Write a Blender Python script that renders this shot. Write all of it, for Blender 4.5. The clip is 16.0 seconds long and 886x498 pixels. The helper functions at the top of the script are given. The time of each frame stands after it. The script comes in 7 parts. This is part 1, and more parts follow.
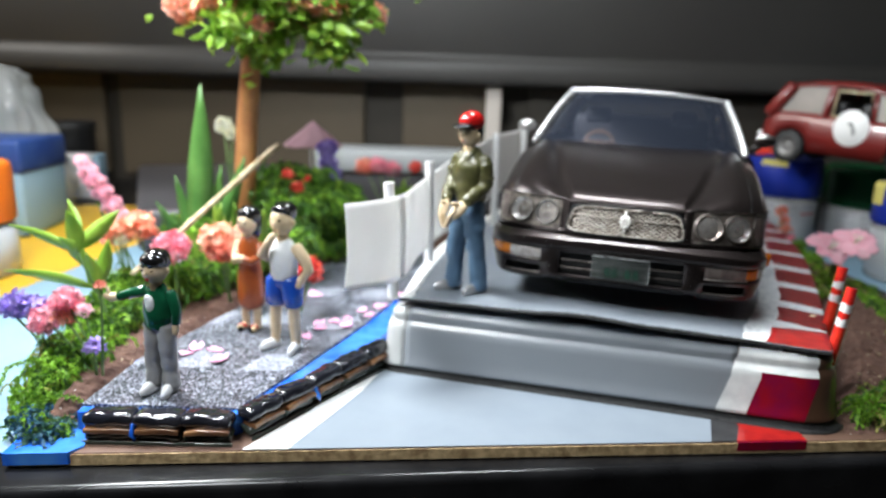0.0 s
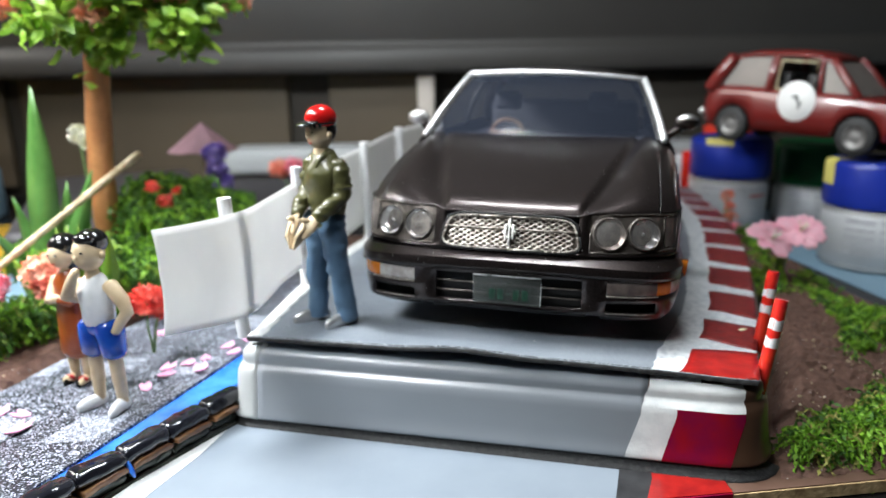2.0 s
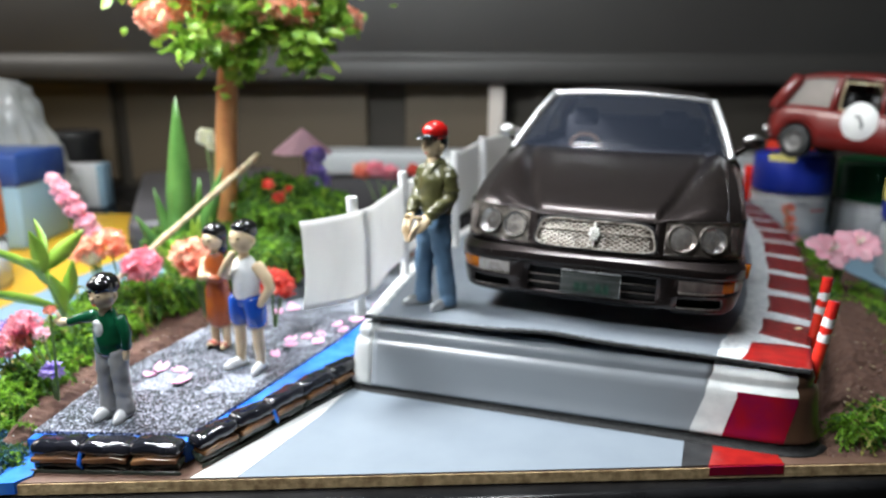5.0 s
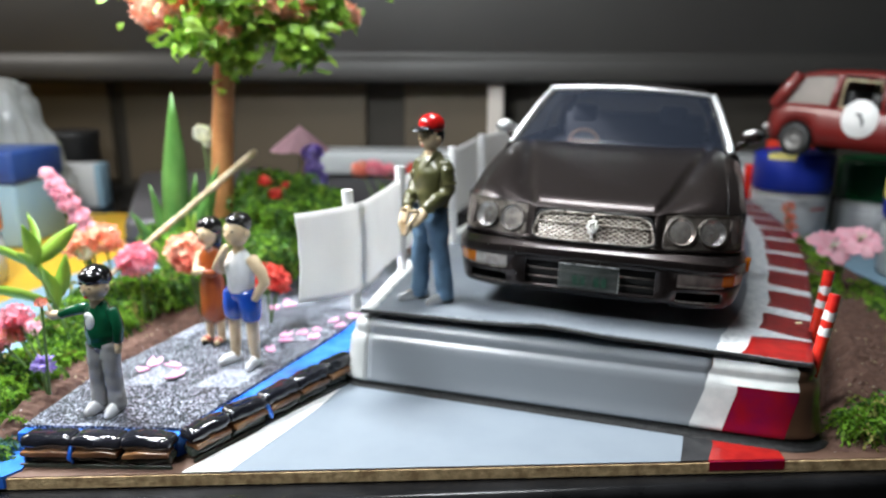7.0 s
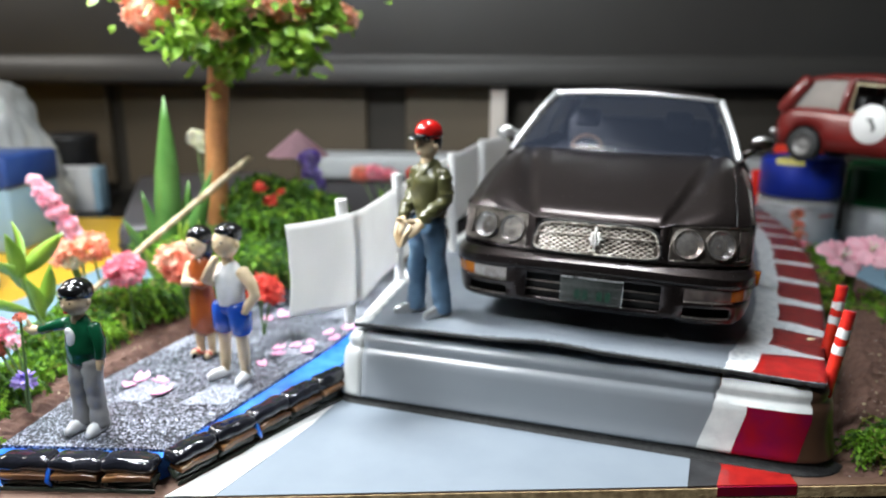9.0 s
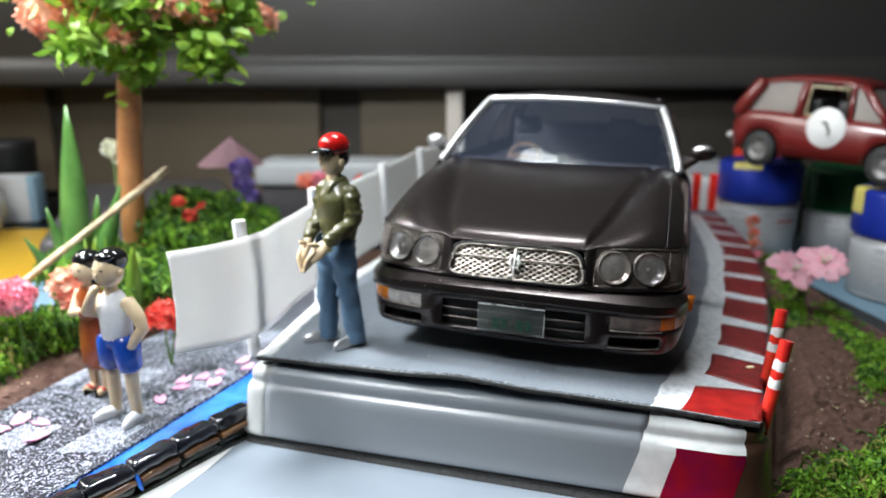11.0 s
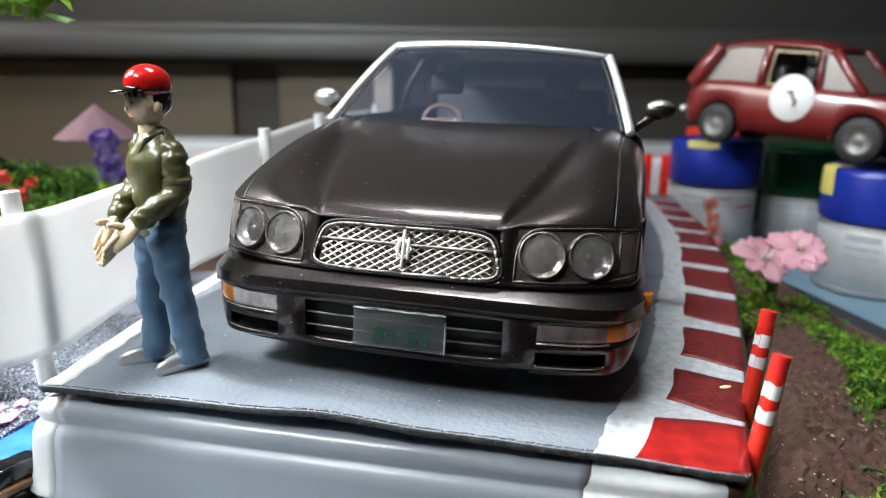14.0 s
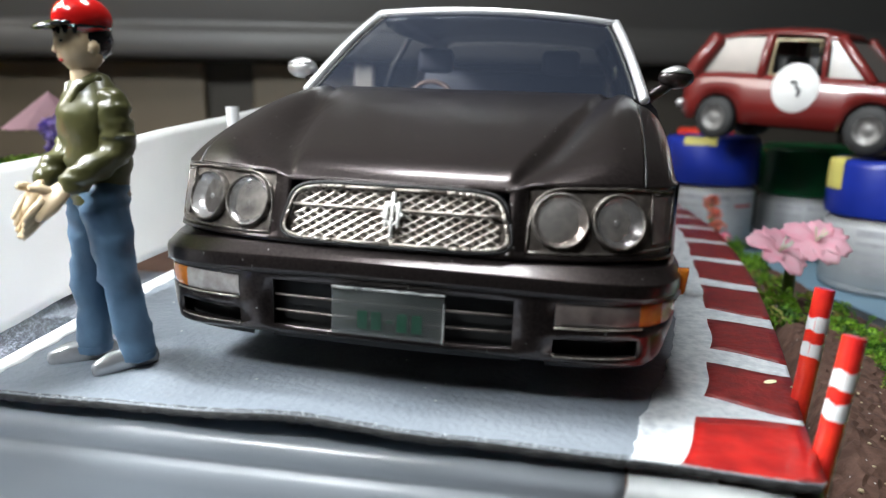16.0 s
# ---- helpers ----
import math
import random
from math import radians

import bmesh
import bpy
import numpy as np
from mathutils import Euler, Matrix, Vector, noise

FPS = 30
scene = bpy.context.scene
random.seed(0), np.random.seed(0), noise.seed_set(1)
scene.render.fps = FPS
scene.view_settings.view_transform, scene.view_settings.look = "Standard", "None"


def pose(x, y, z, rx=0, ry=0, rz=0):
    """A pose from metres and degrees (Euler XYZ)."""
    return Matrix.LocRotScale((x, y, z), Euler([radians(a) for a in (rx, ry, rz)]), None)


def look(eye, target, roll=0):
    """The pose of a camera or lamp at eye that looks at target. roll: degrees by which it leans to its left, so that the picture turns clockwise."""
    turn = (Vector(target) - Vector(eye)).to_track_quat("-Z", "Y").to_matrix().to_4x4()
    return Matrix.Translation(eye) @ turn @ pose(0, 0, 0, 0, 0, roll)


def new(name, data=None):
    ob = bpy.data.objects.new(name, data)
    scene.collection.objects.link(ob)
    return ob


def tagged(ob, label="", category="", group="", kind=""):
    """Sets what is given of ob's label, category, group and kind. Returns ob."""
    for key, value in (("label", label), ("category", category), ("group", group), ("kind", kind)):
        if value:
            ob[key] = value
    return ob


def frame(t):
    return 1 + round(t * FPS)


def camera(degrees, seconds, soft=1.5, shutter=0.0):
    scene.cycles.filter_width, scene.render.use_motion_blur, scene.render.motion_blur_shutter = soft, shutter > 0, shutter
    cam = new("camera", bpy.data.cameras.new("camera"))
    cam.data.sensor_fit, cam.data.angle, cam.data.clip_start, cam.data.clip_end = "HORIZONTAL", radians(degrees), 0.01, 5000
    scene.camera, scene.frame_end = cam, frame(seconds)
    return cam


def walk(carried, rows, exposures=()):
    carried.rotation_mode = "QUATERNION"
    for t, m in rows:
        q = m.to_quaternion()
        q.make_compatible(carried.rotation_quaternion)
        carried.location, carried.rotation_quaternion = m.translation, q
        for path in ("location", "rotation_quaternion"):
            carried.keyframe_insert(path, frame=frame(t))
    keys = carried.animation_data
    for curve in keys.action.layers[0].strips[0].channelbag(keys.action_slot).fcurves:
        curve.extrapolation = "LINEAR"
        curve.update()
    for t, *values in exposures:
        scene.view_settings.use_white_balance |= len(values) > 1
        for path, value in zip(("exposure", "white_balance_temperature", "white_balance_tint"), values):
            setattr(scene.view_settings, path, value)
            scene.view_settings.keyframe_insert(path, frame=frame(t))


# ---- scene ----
cam = camera(67.15, 16.0, soft=1.1)
PATH = [
    (0, (0.00960, 0.01768, 0.07626), (-0.00351, 0.21147, 0.02860), 1.91),
    (0.5, (0.02130, 0.02106, 0.07483), (0.00671, 0.21466, 0.02679), 1.03),
    (1, (0.04264, 0.03188, 0.07922), (0.03317, 0.22541, 0.02968), 0.60),
    (1.5, (0.04968, 0.04484, 0.07624), (0.04112, 0.23836, 0.02646), -0.53),
    (2, (0.03561, 0.05145, 0.07585), (0.02835, 0.24482, 0.02530), -0.85),
    (2.5, (0.01617, 0.03527, 0.07904), (0.00028, 0.22801, 0.02806), 0.51),
    (3, (0.00554, 0.02931, 0.07728), (-0.01734, 0.22121, 0.02580), 1.27),
    (3.5, (0.01120, 0.02857, 0.07831), (-0.01198, 0.22074, 0.02794), 1.04),
    (4, (0.02029, 0.02511, 0.08065), (-0.00204, 0.21742, 0.03044), 0.57),
    (6.5, (0.02675, 0.02730, 0.07838), (0.00544, 0.22018, 0.02999), 0.25),
    (7, (0.02621, 0.02706, 0.07744), (0.00453, 0.21992, 0.02910), 0.33),
    (7.5, (0.02652, 0.02760, 0.07795), (0.00428, 0.22050, 0.03002), 0.16),
    (8, (0.02644, 0.02768, 0.07801), (0.00253, 0.22039, 0.03015), 0.14),
    (10.5, (0.03603, 0.04764, 0.07984), (0.01722, 0.24083, 0.03162), 0.40),
    (11, (0.04144, 0.05084, 0.08063), (0.02421, 0.24415, 0.03232), 0.12),
    (11.5, (0.04054, 0.06183, 0.08171), (0.02405, 0.25518, 0.03332), 1.11),
    (12, (0.04877, 0.07371, 0.07653), (0.03442, 0.26735, 0.02858), 0.59),
    (12.5, (0.05135, 0.08374, 0.07249), (0.04140, 0.27765, 0.02454), -0.47),
    (13, (0.04963, 0.08790, 0.07163), (0.04416, 0.28224, 0.02472), -0.74),
    (13.5, (0.05192, 0.09017, 0.06848), (0.04735, 0.28410, 0.01979), 0.13),
    (14, (0.05183, 0.09170, 0.06844), (0.04880, 0.28545, 0.01892), 0.73),
    (14.5, (0.05669, 0.09647, 0.06860), (0.05482, 0.29002, 0.01823), 0.66),
    (15, (0.05012, 0.10448, 0.05635), (0.05055, 0.29782, 0.00520), 0.82),
    (15.5, (0.04823, 0.10448, 0.05638), (0.04990, 0.29881, 0.00915), 1.23),
    (16, (0.04948, 0.10673, 0.05780), (0.05245, 0.30185, 0.01400), 0.84),
]
walk(cam, [(t, look(eye, target, roll)) for t, eye, target, roll in PATH],
     exposures=[(0.0, -0.03), (11.0, -0.06), (12.5, 0.15), (14.5, 0.17), (15.5, 0.14), (16.0, 0.21)])

# ---- world ----
cam.data.dof.use_dof = True
cam.data.dof.focus_distance = 0.108
cam.data.dof.aperture_fstop = 19.0

MM = 0.001
world = bpy.data.worlds.new("world")
scene.world = world
world.use_nodes = True
world.node_tree.nodes["Background"].inputs["Color"].default_value = (0.80, 0.90, 1.0, 1)
world.node_tree.nodes["Background"].inputs["Strength"].default_value = 0.05


def area_lamp(name, eye, target, sx, sy, watts, colour):
    data = bpy.data.lights.new(name, "AREA")
    data.shape, data.size, data.size_y, data.energy, data.color = "RECTANGLE", sx * MM, sy * MM, watts, colour
    ob = new(name, data)
    ob.matrix_world = look(Vector(eye) * MM, Vector(target) * MM)
    return ob


area_lamp("desk_led_lamp", (-105, 40, 265), (-30, 140, 0), 100, 30, 0.78, (0.92, 0.97, 1.0))
area_lamp("desk_arm_lamp", (-130, 198, 198), (-20, 205, 20), 70, 50, 1.15, (0.92, 0.97, 1.0))
area_lamp("desk_tube_lamp", (36, 236, 300), (24, 212, 20), 110, 26, 0.66, (0.92, 0.97, 1.0))
# weak unseen fill added for the faces that look to the front
area_lamp("room_ceiling_lamp", (-300, -450, 1600), (0, 300, 0), 900, 300, 0.8, (0.95, 0.98, 1.0))
# unseen fill added to lift the left of the shelf and the clutter
area_lamp("room_side_lamp", (-520, 290, 330), (-260, 480, 100), 240, 160, 1.5, (1.0, 0.96, 0.90))


# ---- materials ----
def mat(name, colour, rough=0.5, metal=0.0, second=None, scale=300.0, mix=0.5, bump=0.0, bump_scale=None, fine=0.0, coat=0.0,
        spec=0.5, translucent=0.0, per_object=0.0, per_island=0.0, rough_var=0.0, alpha=1.0, specks=0.0, speck_scale=700.0, coat_rough=0.08):
    """A noise-mottled surface: two colours at one scale, a finer grain, a bump, and roughness that wanders."""
    m = bpy.data.materials.new(name)
    m.use_nodes = True
    t = m.node_tree
    b = t.nodes["Principled BSDF"]
    b.inputs["Roughness"].default_value, b.inputs["Metallic"].default_value = rough, metal
    b.inputs["Coat Weight"].default_value, b.inputs["Coat Roughness"].default_value = coat, coat_rough
    b.inputs["Specular IOR Level"].default_value = spec
    c = (*colour, 1)
    b.inputs["Base Color"].default_value = c
    if alpha < 1:
        b.inputs["Alpha"].default_value = alpha
    where = t.nodes.new("ShaderNodeTexCoord")
    out = None
    n1 = t.nodes.new("ShaderNodeTexNoise")
    n1.inputs["Scale"].default_value, n1.inputs["Detail"].default_value = scale, 5
    t.links.new(where.outputs["Object"], n1.inputs["Vector"])
    ramp = t.nodes.new("ShaderNodeValToRGB")
    ramp.color_ramp.elements[0].position, ramp.color_ramp.elements[1].position = 0.35, 0.68
    two = second or tuple(min(1, v * 0.78) for v in colour)
    ramp.color_ramp.elements[0].color, ramp.color_ramp.elements[1].color = c, (*(a + (d - a) * min(1, mix * 2) for a, d in zip(colour, two)), 1)
    t.links.new(n1.outputs["Fac"], ramp.inputs["Fac"])
    out = ramp.outputs["Color"]
    for amount, node, socket in ((per_object, "ShaderNodeObjectInfo", "Random"), (per_island, "ShaderNodeNewGeometry", "Random Per Island")):
        if amount:
            info, mul, hsv = t.nodes.new(node), t.nodes.new("ShaderNodeMapRange"), t.nodes.new("ShaderNodeHueSaturation")
            mul.inputs["To Min"].default_value, mul.inputs["To Max"].default_value = 1 - amount, 1 + amount
            t.links.new(info.outputs[socket], mul.inputs["Value"])
            t.links.new(mul.outputs["Result"], hsv.inputs["Value"])
            t.links.new(out, hsv.inputs["Color"])
            out = hsv.outputs["Color"]
    if specks:
        # pale dust: the middles of a few cells
        v, near, some, both, mix_in = (t.nodes.new(n) for n in ("ShaderNodeTexVoronoi", "ShaderNodeMath", "ShaderNodeMath", "ShaderNodeMath", "ShaderNodeMix"))
        v.inputs["Scale"].default_value = speck_scale
        t.links.new(where.outputs["Object"], v.inputs["Vector"])
        sep = t.nodes.new("ShaderNodeSeparateColor")
        t.links.new(v.outputs["Color"], sep.inputs["Color"])
        near.operation, some.operation, both.operation = "LESS_THAN", "LESS_THAN", "MULTIPLY"
        near.inputs[1].default_value, some.inputs[1].default_value = 0.15, specks
        t.links.new(v.outputs["Distance"], near.inputs[0])
        t.links.new(sep.outputs[0], some.inputs[0])
        t.links.new(near.outputs[0], both.inputs[0])
        t.links.new(some.outputs[0], both.inputs[1])
        mix_in.data_type = "RGBA"
        t.links.new(both.outputs[0], mix_in.inputs["Factor"])
        t.links.new(out, mix_in.inputs[6])
        mix_in.inputs[7].default_value = (0.62, 0.62, 0.60, 1)
        out = mix_in.outputs[2]
    t.links.new(out, b.inputs["Base Color"])
    if rough_var:
        rr = t.nodes.new("ShaderNodeMapRange")
        rr.inputs["To Min"].default_value, rr.inputs["To Max"].default_value = max(0.02, rough - rough_var), min(1, rough + rough_var)
        t.links.new(n1.outputs["Fac"], rr.inputs["Value"])
        t.links.new(rr.outputs["Result"], b.inputs["Roughness"])
    if bump:
        n2, bp = t.nodes.new("ShaderNodeTexNoise"), t.nodes.new("ShaderNodeBump")
        n2.inputs["Scale"].default_value, n2.inputs["Detail"].default_value = bump_scale or scale * 3, 4
        t.links.new(where.outputs["Object"], n2.inputs["Vector"])
        bp.inputs["Strength"].default_value, bp.inputs["Distance"].default_value = bump, 0.3 * MM
        t.links.new(n2.outputs["Fac"], bp.inputs["Height"])
        t.links.new(bp.outputs["Normal"], b.inputs["Normal"])
    if translucent:
        tr, mx = t.nodes.new("ShaderNodeBsdfTranslucent"), t.nodes.new("ShaderNodeMixShader")
        t.links.new(out, tr.inputs["Color"])
        mx.inputs["Fac"].default_value = translucent
        t.links.new(b.outputs["BSDF"], mx.inputs[1])
        t.links.new(tr.outputs["BSDF"], mx.inputs[2])
        t.links.new(mx.outputs["Shader"], t.nodes["Material Output"].inputs["Surface"])
    return m


def clear_mat(name, colour=(1, 1, 1), rough=0.03, alpha=0.12):
    """Thin clear plastic: mostly see-through, glossy."""
    m = bpy.data.materials.new(name)
    m.use_nodes = True
    b = m.node_tree.nodes["Principled BSDF"]
    b.inputs["Base Color"].default_value = (*colour, 1)
    b.inputs["Roughness"].default_value, b.inputs["Alpha"].default_value = rough, alpha
    b.inputs["Coat Weight"].default_value = 0.0
    return m


def glitter_mat(name, dark, light, share, low=0.35):
    """Coarse sparkling grit: many tiny grains, each of its own tone."""
    m = bpy.data.materials.new(name)
    m.use_nodes = True
    t = m.node_tree
    b = t.nodes["Principled BSDF"]
    where, v, ramp, bp = (t.nodes.new(n) for n in ("ShaderNodeTexCoord", "ShaderNodeTexVoronoi", "ShaderNodeValToRGB", "ShaderNodeBump"))
    v.inputs["Scale"].default_value = 3300
    t.links.new(where.outputs["Object"], v.inputs["Vector"])
    sep = t.nodes.new("ShaderNodeSeparateColor")
    t.links.new(v.outputs["Color"], sep.inputs["Color"])
    e = ramp.color_ramp.elements
    e[0].position, e[0].color = low, (*dark, 1)
    e[1].position, e[1].color = share, (*light, 1)
    t.links.new(sep.outputs[0], ramp.inputs["Fac"])
    t.links.new(ramp.outputs["Color"], b.inputs["Base Color"])
    b.inputs["Roughness"].default_value = 0.32
    bp.inputs["Strength"].default_value, bp.inputs["Distance"].default_value = 0.5, 0.15 * MM
    t.links.new(sep.outputs[1], bp.inputs["Height"])
    t.links.new(bp.outputs["Normal"], b.inputs["Normal"])
    return m


M = {
    "table": mat("black_table_edge", (0.006, 0.006, 0.0065), 0.22, second=(0.014, 0.014, 0.015), scale=60, bump=0.05, rough_var=0.12, spec=0.3),
    "board_top": mat("brown_painted_board", (0.10, 0.052, 0.034), 0.55, second=(0.15, 0.085, 0.06), scale=120, bump=0.3),
    "board_edge": mat("pressed_board_edge", (0.74, 0.55, 0.30), 0.6, second=(0.34, 0.22, 0.11), scale=500, mix=0.5, bump=0.8, bump_scale=1500),
    "grey_paint": mat("grey_road_paint", (0.235, 0.272, 0.315), 0.42, second=(0.21, 0.247, 0.29), scale=70, bump=0.06, bump_scale=250, rough_var=0.1),
    "white_paint": mat("white_line_paint", (0.80, 0.81, 0.80), 0.5, second=(0.66, 0.68, 0.68), scale=260, bump=0.25, bump_scale=900),
    "red_paint": mat("red_kerb_paint", (0.43, 0.018, 0.014), 0.30, second=(0.28, 0.010, 0.010), scale=300, bump=0.3, bump_scale=900, coat=0.3, specks=0.02),
    "red_worn": mat("worn_red_kerb_paint", (0.23, 0.018, 0.016), 0.45, second=(0.12, 0.011, 0.011), scale=420, bump=0.9, bump_scale=1100, specks=0.012),
    "brushed_white": mat("thin_brushed_white_paint", (0.66, 0.68, 0.69), 0.55, second=(0.44, 0.47, 0.50), scale=700, bump=0.5, bump_scale=1200),
    "crimson_paint": mat("crimson_kerb_paint", (0.30, 0.006, 0.018), 0.25, second=(0.20, 0.005, 0.045), scale=180, bump=0.12, coat=0.3),
    "black_paint": mat("black_kerb_paint", (0.02, 0.02, 0.022), 0.4, second=(0.04, 0.04, 0.042), scale=200, bump=0.2),
    "plat_grey": mat("grey_painted_plastic", (0.26, 0.28, 0.305), 0.34, second=(0.235, 0.255, 0.28), scale=40, bump=0.05, bump_scale=120, coat=0.5, coat_rough=0.2, rough_var=0.06),
    "plat_white": mat("translucent_white_plastic", (0.72, 0.73, 0.72), 0.3, second=(0.62, 0.64, 0.64), scale=90, bump=0.08, translucent=0.25),
    "plat_brown": mat("brown_painted_plastic", (0.105, 0.055, 0.032), 0.28, second=(0.07, 0.038, 0.025), scale=120, bump=0.15, coat=0.2),
    "mat_grey": mat("grey_sheet_road", (0.235, 0.262, 0.295), 0.5, second=(0.175, 0.20, 0.232), scale=60, bump=0.9, bump_scale=900, rough_var=0.1, specks=0.03),
    "mat_edge": mat("black_edge_and_gap_shade", (0.007, 0.007, 0.008), 0.7, second=(0.025, 0.025, 0.025), scale=900, bump=0.8, bump_scale=1600),
    "tile_dark": glitter_mat("dark_glitter_grit", (0.006, 0.008, 0.015), (0.66, 0.70, 0.82), 1.0, 0.62),
    "tile_light": glitter_mat("grey_glitter_grit", (0.08, 0.09, 0.115), (0.62, 0.65, 0.74), 1.0, 0.25),
    "blue_water": mat("glossy_blue_paint", (0.01, 0.12, 0.70), 0.18, second=(0.08, 0.30, 0.80), scale=110, mix=0.5, bump=0.3, bump_scale=300, coat=0.5),
    "brick_black": mat("glossy_black_brick", (0.008, 0.009, 0.014), 0.10, second=(0.022, 0.022, 0.028), scale=200, bump=0.6, bump_scale=420, coat=0.6, per_object=0.3),
    "brick_brown": mat("varnished_brown_brick", (0.21, 0.10, 0.04), 0.25, second=(0.12, 0.055, 0.03), scale=250, bump=0.4, bump_scale=500, coat=0.4, per_object=0.25),
    "brick_green": mat("dark_green_brick", (0.022, 0.030, 0.022), 0.2, second=(0.05, 0.055, 0.045), scale=250, bump=0.3, coat=0.5, per_object=0.25),
    "soil": mat("brown_grit_soil", (0.088, 0.043, 0.030), 0.85, second=(0.155, 0.083, 0.060), scale=500, bump=1.0, bump_scale=1300, specks=0.10, speck_scale=900),
    "petal_paper": mat("pale_pink_paper", (0.84, 0.36, 0.58), 0.6, second=(0.88, 0.48, 0.66), scale=300, per_object=0.12),
    "moss": mat("bright_green_moss", (0.27, 0.50, 0.04), 0.6, second=(0.14, 0.33, 0.025), scale=160, translucent=0.3, per_island=0.45),
    "moss_dark": mat("dark_green_moss", (0.09, 0.21, 0.025), 0.65, second=(0.04, 0.12, 0.015), scale=160, translucent=0.25, per_island=0.45),
    "moss_dry": mat("straw_moss", (0.36, 0.34, 0.09), 0.7, second=(0.20, 0.22, 0.05), scale=160, translucent=0.2, per_island=0.35),
    "moss_blue": mat("blue_tinted_moss", (0.02, 0.10, 0.26), 0.5, second=(0.04, 0.12, 0.06), scale=260, per_island=0.4),
    "leaf": mat("artificial_green_leaf", (0.30, 0.46, 0.05), 0.4, second=(0.13, 0.28, 0.03), scale=140, bump=0.15, translucent=0.3, per_island=0.3),
    "leaf_light": mat("pale_green_leaf", (0.34, 0.54, 0.07), 0.32, second=(0.20, 0.40, 0.05), scale=120, bump=0.15, translucent=0.3, per_island=0.2),
    "blade": mat("sword_leaf_green", (0.07, 0.19, 0.04), 0.35, second=(0.13, 0.30, 0.07), scale=90, bump=0.2, translucent=0.25),
    "coral": mat("coral_blossom", (0.80, 0.20, 0.13), 0.6, second=(0.85, 0.36, 0.25), scale=260, translucent=0.25, per_island=0.25),
    "salmon": mat("salmon_blossom", (0.95, 0.36, 0.22), 0.55, second=(0.96, 0.62, 0.46), scale=260, translucent=0.25, per_island=0.2),
    "pink": mat("pink_blossom", (0.90, 0.24, 0.34), 0.6, second=(0.92, 0.46, 0.52), scale=260, translucent=0.25, per_island=0.25),
    "rose": mat("light_pink_blossom", (0.97, 0.55, 0.66), 0.55, second=(0.97, 0.70, 0.77), scale=200, translucent=0.5, per_island=0.15),
    "redfl": mat("red_blossom", (0.75, 0.05, 0.03), 0.5, second=(0.80, 0.14, 0.10), scale=260, translucent=0.2, per_island=0.2),
    "purple": mat("violet_blossom", (0.24, 0.15, 0.58), 0.5, second=(0.52, 0.42, 0.80), scale=260, translucent=0.25, per_island=0.3),
    "white_fl": mat("white_blossom", (0.82, 0.82, 0.76), 0.6, second=(0.80, 0.80, 0.55), scale=260, translucent=0.3, per_island=0.1),
    "cream_fl": mat("cream_blossom", (0.92, 0.90, 0.62), 0.6, second=(0.84, 0.86, 0.48), scale=260, translucent=0.3, per_island=0.12),
    "stem": mat("green_plastic_stem", (0.10, 0.20, 0.05), 0.45, second=(0.16, 0.26, 0.08), scale=150),
    "trunk": mat("orange_brown_wood", (0.46, 0.21, 0.075), 0.55, second=(0.33, 0.135, 0.045), scale=170, bump=0.4, bump_scale=260),
    "stick": mat("pale_bamboo", (0.66, 0.57, 0.38), 0.6, second=(0.34, 0.26, 0.15), scale=260, mix=0.5, bump=0.5, bump_scale=600),
    "film": mat("milky_film", (0.86, 0.86, 0.845), 0.42, second=(0.79, 0.79, 0.785), scale=40, translucent=0.58, bump=0.45, bump_scale=60),
    "white_rod": mat("white_plastic_rod", (0.86, 0.86, 0.85), 0.35, second=(0.78, 0.78, 0.78), scale=150),
    "red_rod": mat("red_enamel", (0.82, 0.045, 0.02), 0.25, second=(0.60, 0.02, 0.02), scale=300, bump=0.1, coat=0.3),
    "paint": mat("dark_bronze_metallic", (0.036, 0.028, 0.027), 0.30, metal=0.8, second=(0.060, 0.048, 0.046), scale=2600, bump=0.07, bump_scale=3600, coat=0.4, specks=0.05, speck_scale=1500, rough_var=0.06, coat_rough=0.16),
    "emblem": mat("bright_emblem_paint", (0.80, 0.79, 0.76), 0.3, metal=0.2, second=(0.66, 0.64, 0.60), scale=700, bump=0.15),
    # bright silver for the lit faces of the door mirrors
    "chrome": mat("lit_mirror_silver", (0.72, 0.71, 0.70), 0.38, metal=1.0, second=(0.55, 0.54, 0.53), scale=500, bump=0.12, bump_scale=900),
    "silver_trim": mat("silver_trim", (0.84, 0.84, 0.85), 0.30, metal=0.65, second=(0.70, 0.70, 0.70), scale=300, bump=0.08),
    "grille_silver": mat("weathered_silver", (0.56, 0.52, 0.46), 0.40, metal=0.6, second=(0.24, 0.20, 0.17), scale=700, bump=0.25, bump_scale=1200),
    "dark": mat("matt_black_plastic", (0.010, 0.010, 0.011), 0.5, second=(0.018, 0.018, 0.018), scale=300),
    "bezel": mat("worn_bronze_bezel", (0.12, 0.10, 0.088), 0.36, metal=0.7, second=(0.34, 0.30, 0.265), scale=420, mix=0.5, bump=0.5, bump_scale=700),
    "bezel_rim": mat("worn_chrome_rim", (0.26, 0.235, 0.21), 0.42, metal=0.7, second=(0.10, 0.085, 0.075), scale=900, mix=0.5, bump=0.6, bump_scale=1200),
    "grille_back": mat("brown_grille_backing", (0.13, 0.105, 0.085), 0.5, metal=0.3, second=(0.05, 0.04, 0.034), scale=600, bump=0.4),
    "lens_brown": mat("brown_reflector", (0.16, 0.125, 0.105), 0.26, metal=0.7, second=(0.40, 0.34, 0.30), scale=420, rough_var=0.1, bump=0.2),
